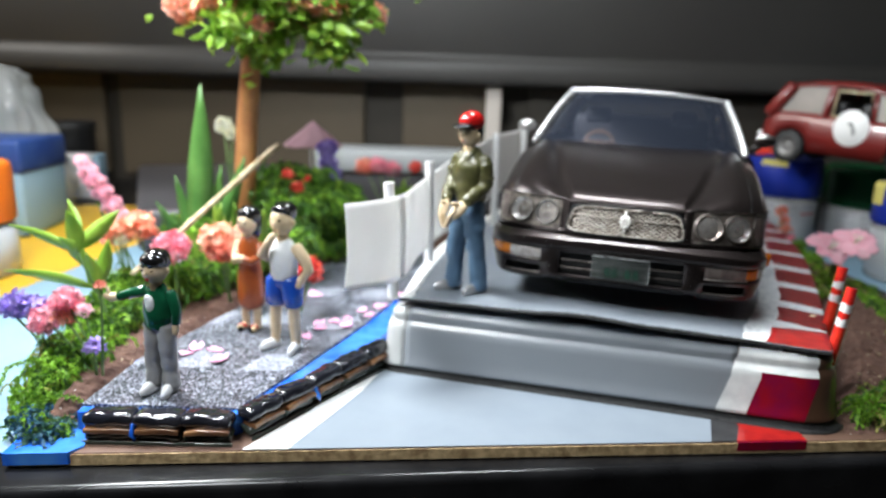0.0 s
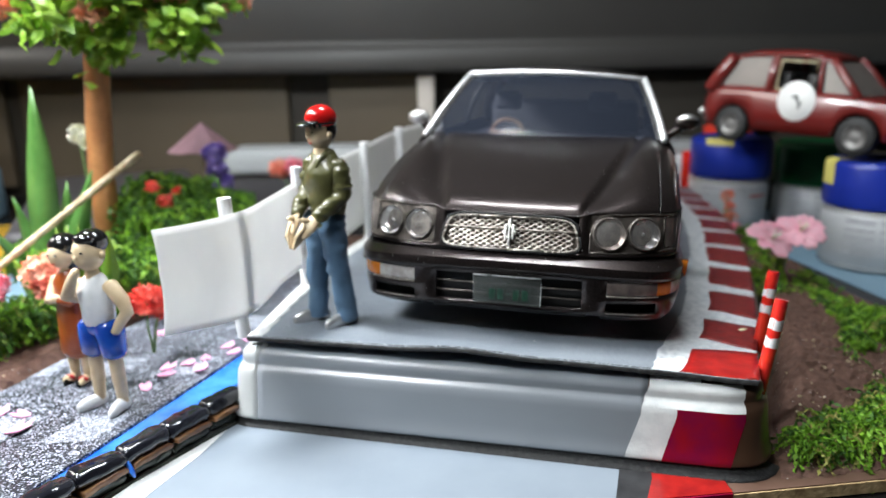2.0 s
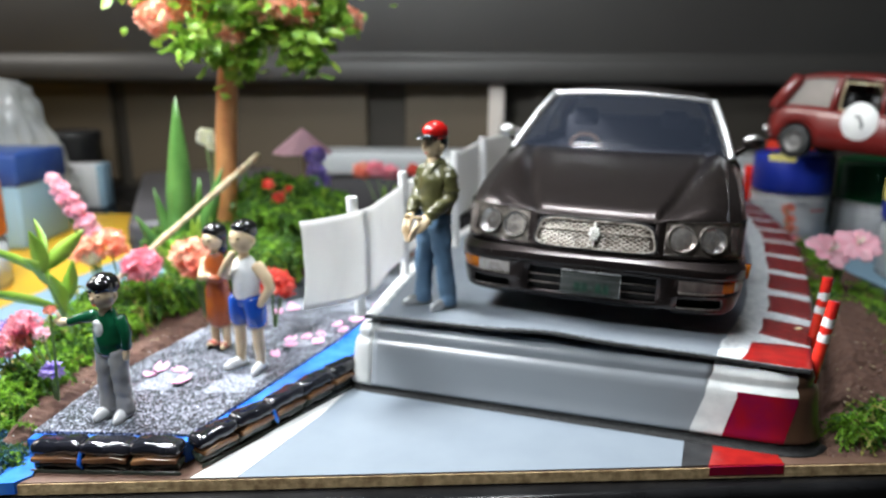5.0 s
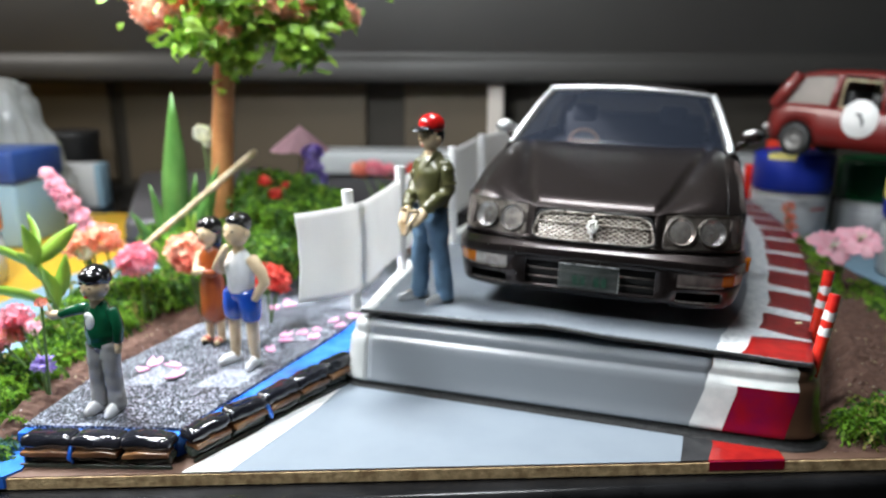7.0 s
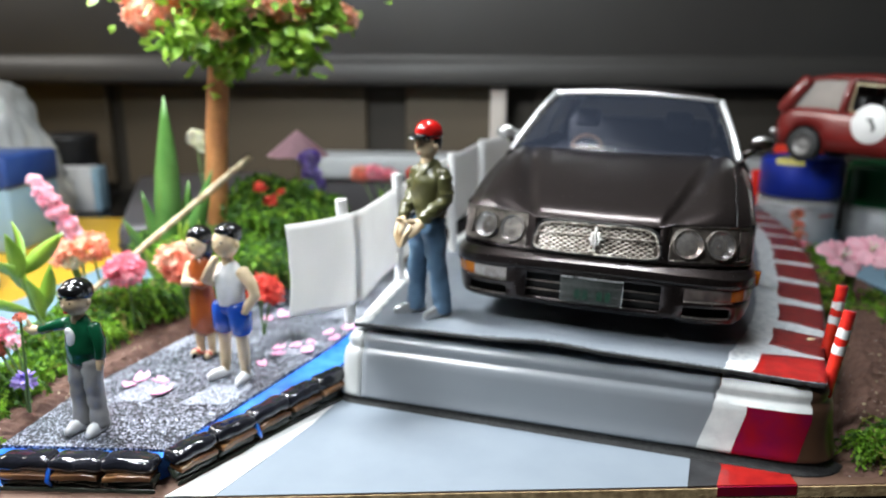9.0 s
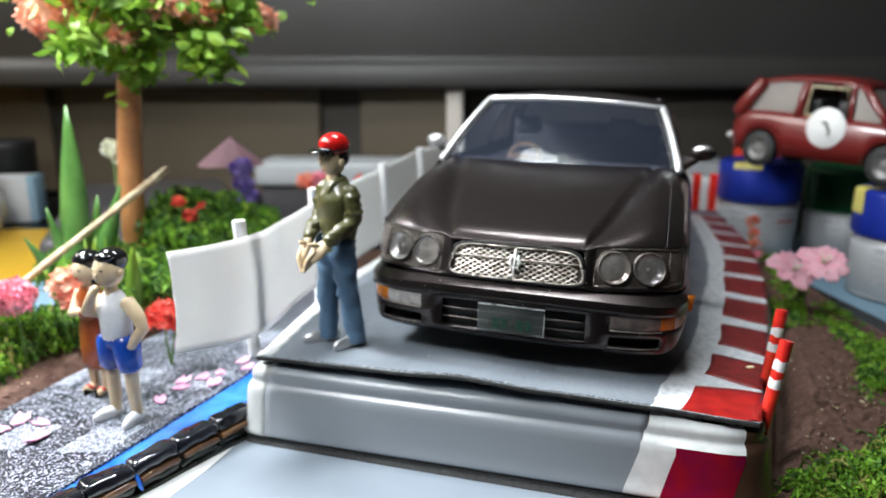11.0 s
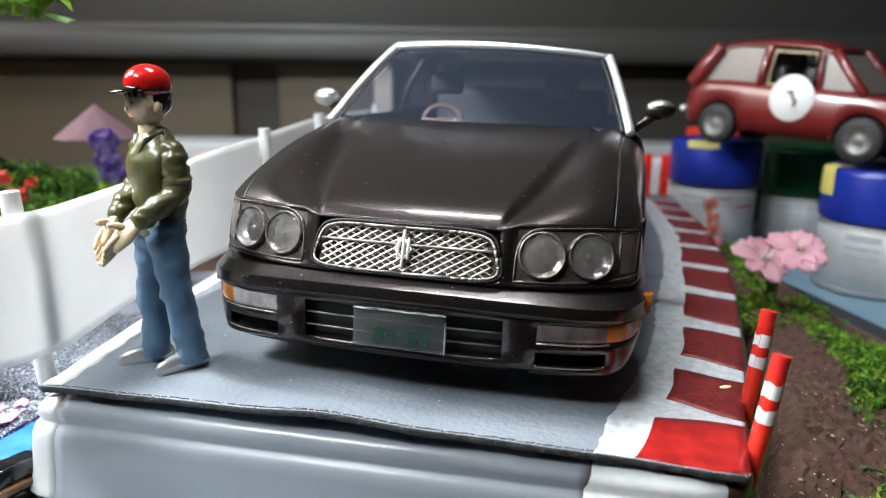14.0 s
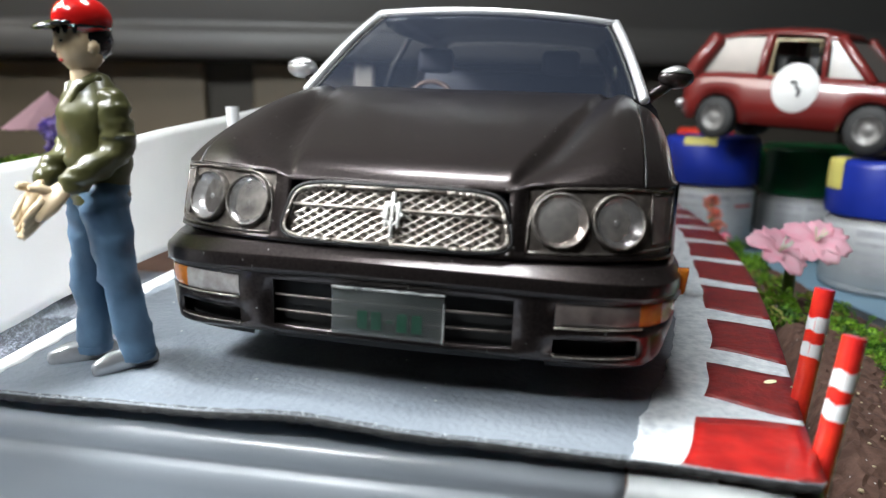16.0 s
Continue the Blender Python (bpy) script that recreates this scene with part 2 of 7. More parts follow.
    "fog_dull": mat("dull_lamp_lens", (0.20, 0.165, 0.15), 0.28, metal=0.2, second=(0.10, 0.08, 0.075), scale=380, bump=0.4, coat=0.3),
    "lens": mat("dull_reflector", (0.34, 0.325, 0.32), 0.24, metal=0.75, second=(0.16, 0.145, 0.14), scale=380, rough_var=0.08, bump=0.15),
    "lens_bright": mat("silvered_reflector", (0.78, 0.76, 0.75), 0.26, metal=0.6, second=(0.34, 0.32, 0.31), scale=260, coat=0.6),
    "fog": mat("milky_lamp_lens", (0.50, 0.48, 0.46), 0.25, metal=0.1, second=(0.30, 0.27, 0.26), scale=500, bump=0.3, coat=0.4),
    "amber": mat("amber_lens", (0.62, 0.20, 0.02), 0.25, second=(0.48, 0.14, 0.015), scale=600, bump=0.3, coat=0.4),
    "lens_cover": clear_mat("clear_lamp_lens", (0.5, 0.48, 0.46), 0.06, 0.16),
    "glass": clear_mat("clear_windscreen", (0.045, 0.055, 0.08), 0.09, 0.30),
    "plate": mat("smoky_number_plate", (0.11, 0.12, 0.117), 0.22, second=(0.055, 0.062, 0.060), scale=190, coat=0.5, rough_var=0.12, bump=0.12, bump_scale=300, alpha=0.52, specks=0.03),
    "plate_clear": mat("clear_plate_rim", (0.62, 0.63, 0.62), 0.35, second=(0.12, 0.13, 0.13), scale=420, bump=0.8, bump_scale=900, coat=0.4, alpha=0.55),
    "plate_green": mat("green_plate_print", (0.006, 0.060, 0.032), 0.5, second=(0.02, 0.06, 0.042), scale=420, alpha=0.72),
    "tyre": mat("black_tyre", (0.014, 0.014, 0.014), 0.65, scale=400, bump=0.3),
    "rim": mat("grey_wheel_rim", (0.20, 0.195, 0.19), 0.45, metal=0.6, second=(0.11, 0.105, 0.10), scale=300),
    "interior": mat("dark_blue_interior", (0.030, 0.032, 0.046), 0.6, second=(0.045, 0.046, 0.062), scale=120),
    "tan": mat("tan_steering_wheel", (0.20, 0.12, 0.085), 0.45, scale=300),
    "red_body": mat("toy_red_paint", (0.15, 0.014, 0.011), 0.32, second=(0.115, 0.010, 0.009), scale=60, coat=0.6),
    "toy_glass": mat("cloudy_toy_window", (0.20, 0.18, 0.165), 0.2, second=(0.25, 0.22, 0.20), scale=80, coat=0.4),
    "white_disc": mat("white_sticker", (0.70, 0.70, 0.69), 0.45, second=(0.62, 0.62, 0.61), scale=150),
    "lid_blue": mat("blue_jar_lid", (0.010, 0.027, 0.27), 0.3, second=(0.008, 0.021, 0.22), scale=80, bump=0.05),
    "lid_green": mat("green_jar_lid", (0.005, 0.10, 0.03), 0.35, second=(0.004, 0.075, 0.022), scale=80),
    "lid_teal": mat("teal_jar_lid", (0.012, 0.07, 0.13), 0.35, second=(0.01, 0.055, 0.10), scale=80),
    "lid_orange": mat("orange_jar_lid", (0.66, 0.14, 0.01), 0.35, second=(0.72, 0.15, 0.01), scale=80),
    "lid_red": mat("red_jar_lid", (0.60, 0.04, 0.02), 0.35, scale=80),
    "lid_navy": mat("navy_box_lid", (0.015, 0.05, 0.22), 0.45, second=(0.05, 0.10, 0.26), scale=40),
    "label": mat("white_jar_label", (0.56, 0.57, 0.58), 0.45, second=(0.49, 0.50, 0.51), scale=60),
    "print_grey": mat("grey_label_print", (0.54, 0.54, 0.57), 0.5, scale=300),
    "print_red": mat("red_label_print", (0.60, 0.10, 0.10), 0.5, scale=300),
    "yellow_tag": mat("yellow_tape", (0.50, 0.44, 0.12), 0.5, second=(0.42, 0.37, 0.10), scale=120),
    "jar": mat("jar_plastic", (0.50, 0.50, 0.50), 0.2, second=(0.40, 0.40, 0.41), scale=60, coat=0.3),
    "sheet_blue": mat("pale_blue_sheet", (0.21, 0.34, 0.44), 0.55, second=(0.26, 0.39, 0.48), scale=25, bump=0.05, spec=0.25),
    "sheet_yellow": mat("yellow_sheet", (0.76, 0.46, 0.03), 0.5, second=(0.70, 0.40, 0.03), scale=25),
    "bag": mat("cloudy_bag", (0.74, 0.75, 0.74), 0.25, second=(0.5, 0.52, 0.52), scale=40, translucent=0.35, bump=0.9, bump_scale=60, coat=0.3, alpha=0.85),
    "bag_green": mat("green_packet", (0.36, 0.56, 0.16), 0.5, scale=40),
    "slab": mat("dark_grey_case", (0.055, 0.052, 0.056), 0.45, second=(0.075, 0.07, 0.075), scale=20, bump=0.05),
    "shelf": mat("grey_metal_shelf", (0.044, 0.042, 0.039), 0.5, second=(0.033, 0.031, 0.029), scale=9, bump=0.03, rough_var=0.1),
    "shelf_edge": mat("worn_shelf_lip", (0.17, 0.165, 0.165), 0.4, second=(0.12, 0.115, 0.115), scale=14),
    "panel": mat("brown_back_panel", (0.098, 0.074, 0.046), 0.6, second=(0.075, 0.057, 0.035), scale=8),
    "panel_dark": mat("dark_brown_back", (0.036, 0.030, 0.022), 0.7, second=(0.027, 0.022, 0.016), scale=8),
    "post": mat("light_back_post", (0.55, 0.50, 0.45), 0.5, scale=15),
    "strip": mat("pale_grey_tray", (0.40, 0.42, 0.43), 0.45, second=(0.33, 0.35, 0.36), scale=20),
    "parasol": mat("dusty_pink_paper", (0.30, 0.17, 0.20), 0.6, second=(0.25, 0.14, 0.165), scale=100, translucent=0.15),
    "wall": mat("room_wall_paint", (0.40, 0.39, 0.37), 0.8, second=(0.36, 0.35, 0.33), scale=3),
    "floor": mat("room_floor", (0.16, 0.11, 0.07), 0.5, second=(0.12, 0.08, 0.05), scale=5),
    "skin": mat("flesh_paint", (0.62, 0.42, 0.28), 0.4, second=(0.56, 0.36, 0.23), scale=350, bump=0.05),
    "skin_pale": mat("pale_flesh_paint", (0.66, 0.52, 0.34), 0.40, second=(0.58, 0.44, 0.27), scale=350, bump=0.05),
    "hair": mat("glossy_black_paint", (0.008, 0.008, 0.009), 0.12, scale=300, bump=0.15, bump_scale=900, coat=0.6),
    "olive": mat("olive_jacket_paint", (0.060, 0.060, 0.022), 0.30, second=(0.11, 0.105, 0.042), scale=260, bump=0.5, bump_scale=300, coat=0.22),
    "denim": mat("denim_blue_paint", (0.095, 0.172, 0.265), 0.5, second=(0.065, 0.125, 0.20), scale=250, bump=0.8, bump_scale=240),
    "shoe_silver": mat("silver_shoe_paint", (0.60, 0.61, 0.62), 0.27, metal=0.6, second=(0.48, 0.49, 0.50), scale=300),
    "cap_red": mat("glossy_red_paint", (0.55, 0.012, 0.010), 0.15, second=(0.46, 0.01, 0.01), scale=300, coat=0.6),
    "green_top": mat("glossy_green_paint", (0.006, 0.085, 0.038), 0.2, second=(0.005, 0.065, 0.028), scale=300, bump=0.12, coat=0.4),
    "grey_cloth": mat("grey_trouser_paint", (0.27, 0.27, 0.27), 0.4, second=(0.33, 0.33, 0.33), scale=250, bump=0.8, bump_scale=260),
    "white_cloth": mat("white_cloth_paint", (0.74, 0.75, 0.76), 0.4, second=(0.62, 0.64, 0.66), scale=300, bump=0.15, bump_scale=600),
    "blue_shorts": mat("glossy_blue_shorts", (0.012, 0.08, 0.42), 0.2, second=(0.01, 0.05, 0.32), scale=300, bump=0.2, coat=0.4),
    "rust": mat("rust_brown_dress", (0.33, 0.075, 0.015), 0.3, second=(0.25, 0.05, 0.012), scale=300, bump=0.12, coat=0.3),
    "lip": mat("red_lip_paint", (0.55, 0.03, 0.03), 0.4, scale=300),
}


# ---- building helpers ----
def part(name, bm, material, parent=None, label="", smooth=True, subdiv=0, solid=0.0, at=None):
    """One mesh object from a bmesh drawn in millimetres. material: a key of M, or a list of keys."""
    mesh = bpy.data.meshes.new(name)
    bmesh.ops.scale(bm, vec=(MM, MM, MM), verts=bm.verts)
    bm.to_mesh(mesh)
    bm.free()
    for key in ([material] if isinstance(material, str) else material):
        mesh.materials.append(M[key])
    if smooth:
        mesh.shade_smooth()
    ob = new(name, mesh)
    if at is not None:
        ob.matrix_basis = at
    if parent:
        ob.parent = parent
    if label:
        ob["label"] = label
    if solid:
        s = ob.modifiers.new("thickness", "SOLIDIFY")
        s.thickness, s.offset = solid * MM, -1
    if subdiv:
        s = ob.modifiers.new("round", "SUBSURF")
        s.levels = s.render_levels = subdiv
    return ob


def sharp(ob, degrees=35):
    """Flat where faces meet at more than this angle, smooth elsewhere."""
    ob.data.set_sharp_from_angle(angle=radians(degrees))
    return ob


def thing(name, label, category, x=0, y=0, z=0, rz=0, group="", rx=0, ry=0):
    ob = new(name)
    ob.empty_display_size = 0.005
    ob.matrix_basis = pose(x * MM, y * MM, z * MM, rx, ry, rz)
    return tagged(ob, label, category, group)


def box(bm, x0, x1, y0, y1, z0, z1, bevel=0.0, segments=2, m=None):
    made = bmesh.ops.create_cube(bm, size=1)["verts"]
    bmesh.ops.scale(bm, vec=(x1 - x0, y1 - y0, z1 - z0), verts=made)
    bmesh.ops.translate(bm, vec=((x0 + x1) / 2, (y0 + y1) / 2, (z0 + z1) / 2), verts=made)
    if bevel:
        edges = list({e for v in made for e in v.link_edges})
        got = bmesh.ops.bevel(bm, geom=edges, offset=bevel, segments=segments, profile=0.5, affect="EDGES")
        made = list({v for f in got["faces"] for v in f.verts} | {v for v in made if v.is_valid})
    if m is not None:
        bmesh.ops.transform(bm, matrix=m, verts=made)
    return made


def prism(bm, outline, z0, z1, index=0):
    """A flat-topped block over a plan outline (counter-clockwise)."""
    low, high = ([bm.verts.new((x, y, z)) for x, y in outline] for z in (z0, z1))
    n = len(outline)
    faces = [bm.faces.new(high), bm.faces.new(low[::-1])] + [bm.faces.new((low[i], low[(i + 1) % n], high[(i + 1) % n], high[i])) for i in range(n)]
    for f in faces:
        f.material_index = index
    return faces


def tube(bm, points, radii, sides=10, index=0, flat=1.0, ends=True):
    """A round limb along points, with domed ends."""
    pts = [Vector(p) for p in points]
    radii = [radii] * len(pts) if isinstance(radii, (int, float)) else list(radii)
    if ends:
        a, b = (pts[0] - pts[1]).normalized(), (pts[-1] - pts[-2]).normalized()
        pts = [pts[0] + a * radii[0] * 0.55, pts[0] + a * radii[0] * 0.35, *pts, pts[-1] + b * radii[-1] * 0.35, pts[-1] + b * radii[-1] * 0.55]
        radii = [radii[0] * 0.3, radii[0] * 0.75, *radii, radii[-1] * 0.75, radii[-1] * 0.3]
    rings, side = [], None
    for i, p in enumerate(pts):
        way = (pts[min(i + 1, len(pts) - 1)] - pts[max(i - 1, 0)]).normalized()
        if side is None:
            side = way.cross(Vector((0, 1, 0)) if abs(way.y) < 0.9 else Vector((1, 0, 0))).normalized()
        side = (side - way * side.dot(way)).normalized()
        up = way.cross(side)
        rings.append([bm.verts.new(p + (side * math.cos(a) + up * math.sin(a) * flat) * radii[i]) for a in (2 * math.pi * k / sides for k in range(sides))])
    faces = []
    for a, b in zip(rings, rings[1:]):
        faces += [bm.faces.new((a[k], a[(k + 1) % sides], b[(k + 1) % sides], b[k])) for k in range(sides)]
    faces += [bm.faces.new(rings[0][::-1]), bm.faces.new(rings[-1])]
    for f in faces:
        f.material_index = index
    return faces


def ball(bm, centre, size, index=0, level=2, turn=None):
    made = bmesh.ops.create_icosphere(bm, subdivisions=level, radius=1)["verts"]
    size = (size,) * 3 if isinstance(size, (int, float)) else size
    m = Matrix.Translation(centre) @ (turn or Matrix()) @ Matrix.Diagonal((*size, 1))
    bmesh.ops.transform(bm, matrix=m, verts=made)
    for f in {f for v in made for f in v.link_faces}:
        f.material_index = index
    return made


def lathe(bm, profile, sides=28, index=0, centre=(0, 0)):
    """A turned body from (radius, height) pairs; closed where the radius is 0."""
    rings = []
    for r, z in profile:
        if r == 0:
            rings.append([bm.verts.new((centre[0], centre[1], z))])
        else:
            rings.append([bm.verts.new((centre[0] + r * math.cos(a), centre[1] + r * math.sin(a), z)) for a in (2 * math.pi * k / sides for k in range(sides))])
    for a, b in zip(rings, rings[1:]):
        for k in range(sides):
            q = [a[k % len(a)], a[(k + 1) % len(a)], b[(k + 1) % len(b)], b[k % len(b)]]
            q = list(dict.fromkeys(q))
            if len(q) > 2:
                bm.faces.new(q).material_index = index


def grid(bm, rows, index=0, closed=False):
    """Quads over rows of places."""
    vs = [[bm.verts.new(p) for p in row] for row in rows]
    out = []
    for a, b in zip(vs, vs[1:]):
        for k in range(len(a) if closed else len(a) - 1):
            j = (k + 1) % len(a)
            f = bm.faces.new((a[k], a[j], b[j], b[k]))
            f.material_index = index
            out.append(f)
    return out


def lerp(table, x):
    """Linear reading of a short table of (x, value)."""
    xs, ys = zip(*table)
    return float(np.interp(x, xs, ys))


def ease(table, x):
    """A smooth reading of a short table of (x, value): cubic, with no overshoot."""
    xs, ys = zip(*table)
    if x <= xs[0]:
        return ys[0]
    if x >= xs[-1]:
        return ys[-1]
    i = max(k for k in range(len(xs) - 1) if xs[k] <= x)
    slope = lambda k: 0 if k in (0, len(xs) - 1) else (ys[k + 1] - ys[k - 1]) / (xs[k + 1] - xs[k - 1])  # noqa: E731
    first = lambda k: (ys[k + 1] - ys[k]) / (xs[k + 1] - xs[k])  # noqa: E731
    s0, s1 = slope(i) if i else first(0), slope(i + 1) if i + 1 < len(xs) - 1 else first(len(xs) - 2)
    h = xs[i + 1] - xs[i]
    t = (x - xs[i]) / h
    return (2 * t**3 - 3 * t**2 + 1) * ys[i] + (t**3 - 2 * t**2 + t) * h * s0 + (-2 * t**3 + 3 * t**2) * ys[i + 1] + (t**3 - t**2) * h * s1


def clip_outline(poly, outline):
    """The part of a convex polygon inside a convex counter-clockwise outline."""
    for (ax, ay), (bx, by) in zip(outline, outline[1:] + outline[:1]):
        inside = lambda p: (bx - ax) * (p[1] - ay) - (by - ay) * (p[0] - ax) >= 0  # noqa: E731
        got = []
        for p, q in zip(poly, poly[1:] + poly[:1]):
            if inside(p):
                got.append(p)
            if inside(p) != inside(q):
                d1 = (bx - ax) * (p[1] - ay) - (by - ay) * (p[0] - ax)
                d2 = (bx - ax) * (q[1] - ay) - (by - ay) * (q[0] - ax)
                s = d1 / (d1 - d2)
                got.append((p[0] + s * (q[0] - p[0]), p[1] + s * (q[1] - p[1])))
        poly = got
        if not poly:
            return []
    return poly


# ---- the room and the work table ----
def structure(name, bm, material, label, category, smooth=False):
    return tagged(part(name, bm, material, smooth=smooth), label, category, kind="structure")


def room():
    for name, dims, key in (("floor", (-1600, 1600, -1900, 760, -770, -750), "floor"), ("ceiling", (-1600, 1600, -1900, 760, 1700, 1720), "wall"),
                            ("wall_west", (-1620, -1600, -1900, 760, -750, 1700), "wall"), ("wall_east", (1600, 1620, -1900, 760, -750, 1700), "wall"),
                            ("wall_north", (-1600, 1600, 760, 780, -750, 1700), "wall"), ("wall_south", (-1600, 1600, -1920, -1900, -750, 1700), "wall")):
        bm = bmesh.new()
        box(bm, *dims)
        structure(name, bm, key, "plain painted room surface behind the work table", "room shell")


room()
TABLE = 10.8  # degrees by which the table's front edge is turned


def table():
    ob = thing("work_table", "black work table with a rounded glossy edge", "table", 0, 141, -3, TABLE)
    bm = bmesh.new()
    box(bm, -480, 480, 0, 440, -26, 0, bevel=2.2, segments=4)
    sharp(part("tabletop", bm, "table", ob))
    bm = bmesh.new()
    box(bm, -474, 474, 4, 24, -90, -26, bevel=1)
    part("front_rail", bm, "table", ob, smooth=False)
    for x in (-470, 430):
        for y in (10, 390):
            leg = bmesh.new()
            box(leg, x, x + 40, y, y + 40, -747, -26, bevel=2)
            part("leg", leg, "table", ob, smooth=False)


table()


def sheet(name, outline, material, label, z=-2.8, thick=0.3):
    bm = bmesh.new()
    prism(bm, outline, z - thick + 0.1, z)
    return tagged(part(name, bm, material, smooth=False), label, "sheet")


sheet("yellow_sheet", [(-420, 150), (-118, 190), (-150, 420), (-470, 380)], "sheet_yellow", "yellow sheet lying on the black work table", -2.75)
sheet("blue_sheet", [(-330, 96), (-84, 139), (-122, 330), (-158, 316), (-165, 210), (-340, 190)], "sheet_blue", "pale blue sheet lying on the yellow sheet", -2.45)
sheet("blue_sheet", [(196, 190), (420, 225), (380, 470), (160, 430)], "sheet_blue", "pale blue sheet under the paint jars", -2.75)

# the scene's base board: front edge turned by 9.3 degrees
BOARD = [(-86.5, 133.2), (186, 177.8), (150, 395), (-123, 352)]


def base_board():
    ob = thing("base_board", "thin pressed-board base with painted top and raw edge", "diorama base")
    bm = bmesh.new()
    prism(bm, BOARD, -2.7, -0.25)
    part("core", bm, "board_edge", ob, smooth=False)
    bm = bmesh.new()
    prism(bm, [(-86.2, 133.5), (185.6, 178.1), (149.6, 394.6), (-122.6, 351.6)], -0.27, 0)
    part("painted_top", bm, "board_top", ob, "brown painted top of the board", smooth=False)
    # grey road apron in front of the raised road
    bm = bmesh.new()
    prism(bm, [(-30.6, 142.6), (62.4, 157.9), (65.6, 170), (66, 176), (-12, 192), (-17.6, 187), (-25.5, 156)], 0, 0.22)
    part("road_apron", bm, "grey_paint", ob, "smooth light grey painted road apron", smooth=False)
    bm = bmesh.new()
    edge = [(-39.8, 141.1), (-30.4, 142.6), (-27.8, 150), (-25, 158), (-20, 173), (-17.2, 186.5), (-19.5, 187.5), (-24, 176), (-31, 158), (-36, 149)]
    prism(bm, edge, 0.02, 0.30)
    part("white_line", bm, "white_paint", ob, "hand-painted white road line", smooth=False)
    bm = bmesh.new()
    prism(bm, [(62.2, 157.8), (68.2, 158.9), (71.2, 166), (71.5, 174), (65.8, 175), (65.4, 169)], 0.02, 0.26)
    part("black_patch", bm, "black_paint", ob, smooth=False)
    bm = bmesh.new()
    prism(bm, [(68.2, 158.9), (84.5, 161.4), (84, 172), (71.5, 173), (71.0, 166)], 0.02, 0.28)
    part("red_patch", bm, "red_paint", ob, smooth=False)
    bm = bmesh.new()
    prism(bm, [(68.3, 158.4), (84.5, 161.05), (84.4, 161.9), (68.3, 159.2)], -2.0, 0.1)
    part("red_edge_dab", bm, "crimson_paint", ob, smooth=False)
    bm = bmesh.new()
    prism(bm, [(-86.9, 132.7), (-74.3, 134.8), (-72.5, 138), (-76.5, 147), (-90, 158)], -2.2, 0.5)
    part("blue_corner", bm, "blue_water", ob, "blue painted corner of the board", smooth=False)


base_board()

# ---- the raised road ----
FRONT_L = Vector((-16.5, 186.8, 0))


def outer(y):
    """Outer (kerb) side of the raised road at depth y."""
    return ease([(166, 90), (181, 95.4), (198, 102.3), (224, 112.2), (259, 124.4), (290, 133), (318, 139.5), (398, 150)], y)


def inner_side(y):
    """Fence side of the raised road at depth y."""
    return ease([(180, -15.5), (220, -13.0), (256, -8.5), (300, 3), (395, 34)], y)


def road_z(x, y):
    """Top of the sheet: a little higher on the fence side."""
    return 20.5 - 0.0115 * (x + 14)


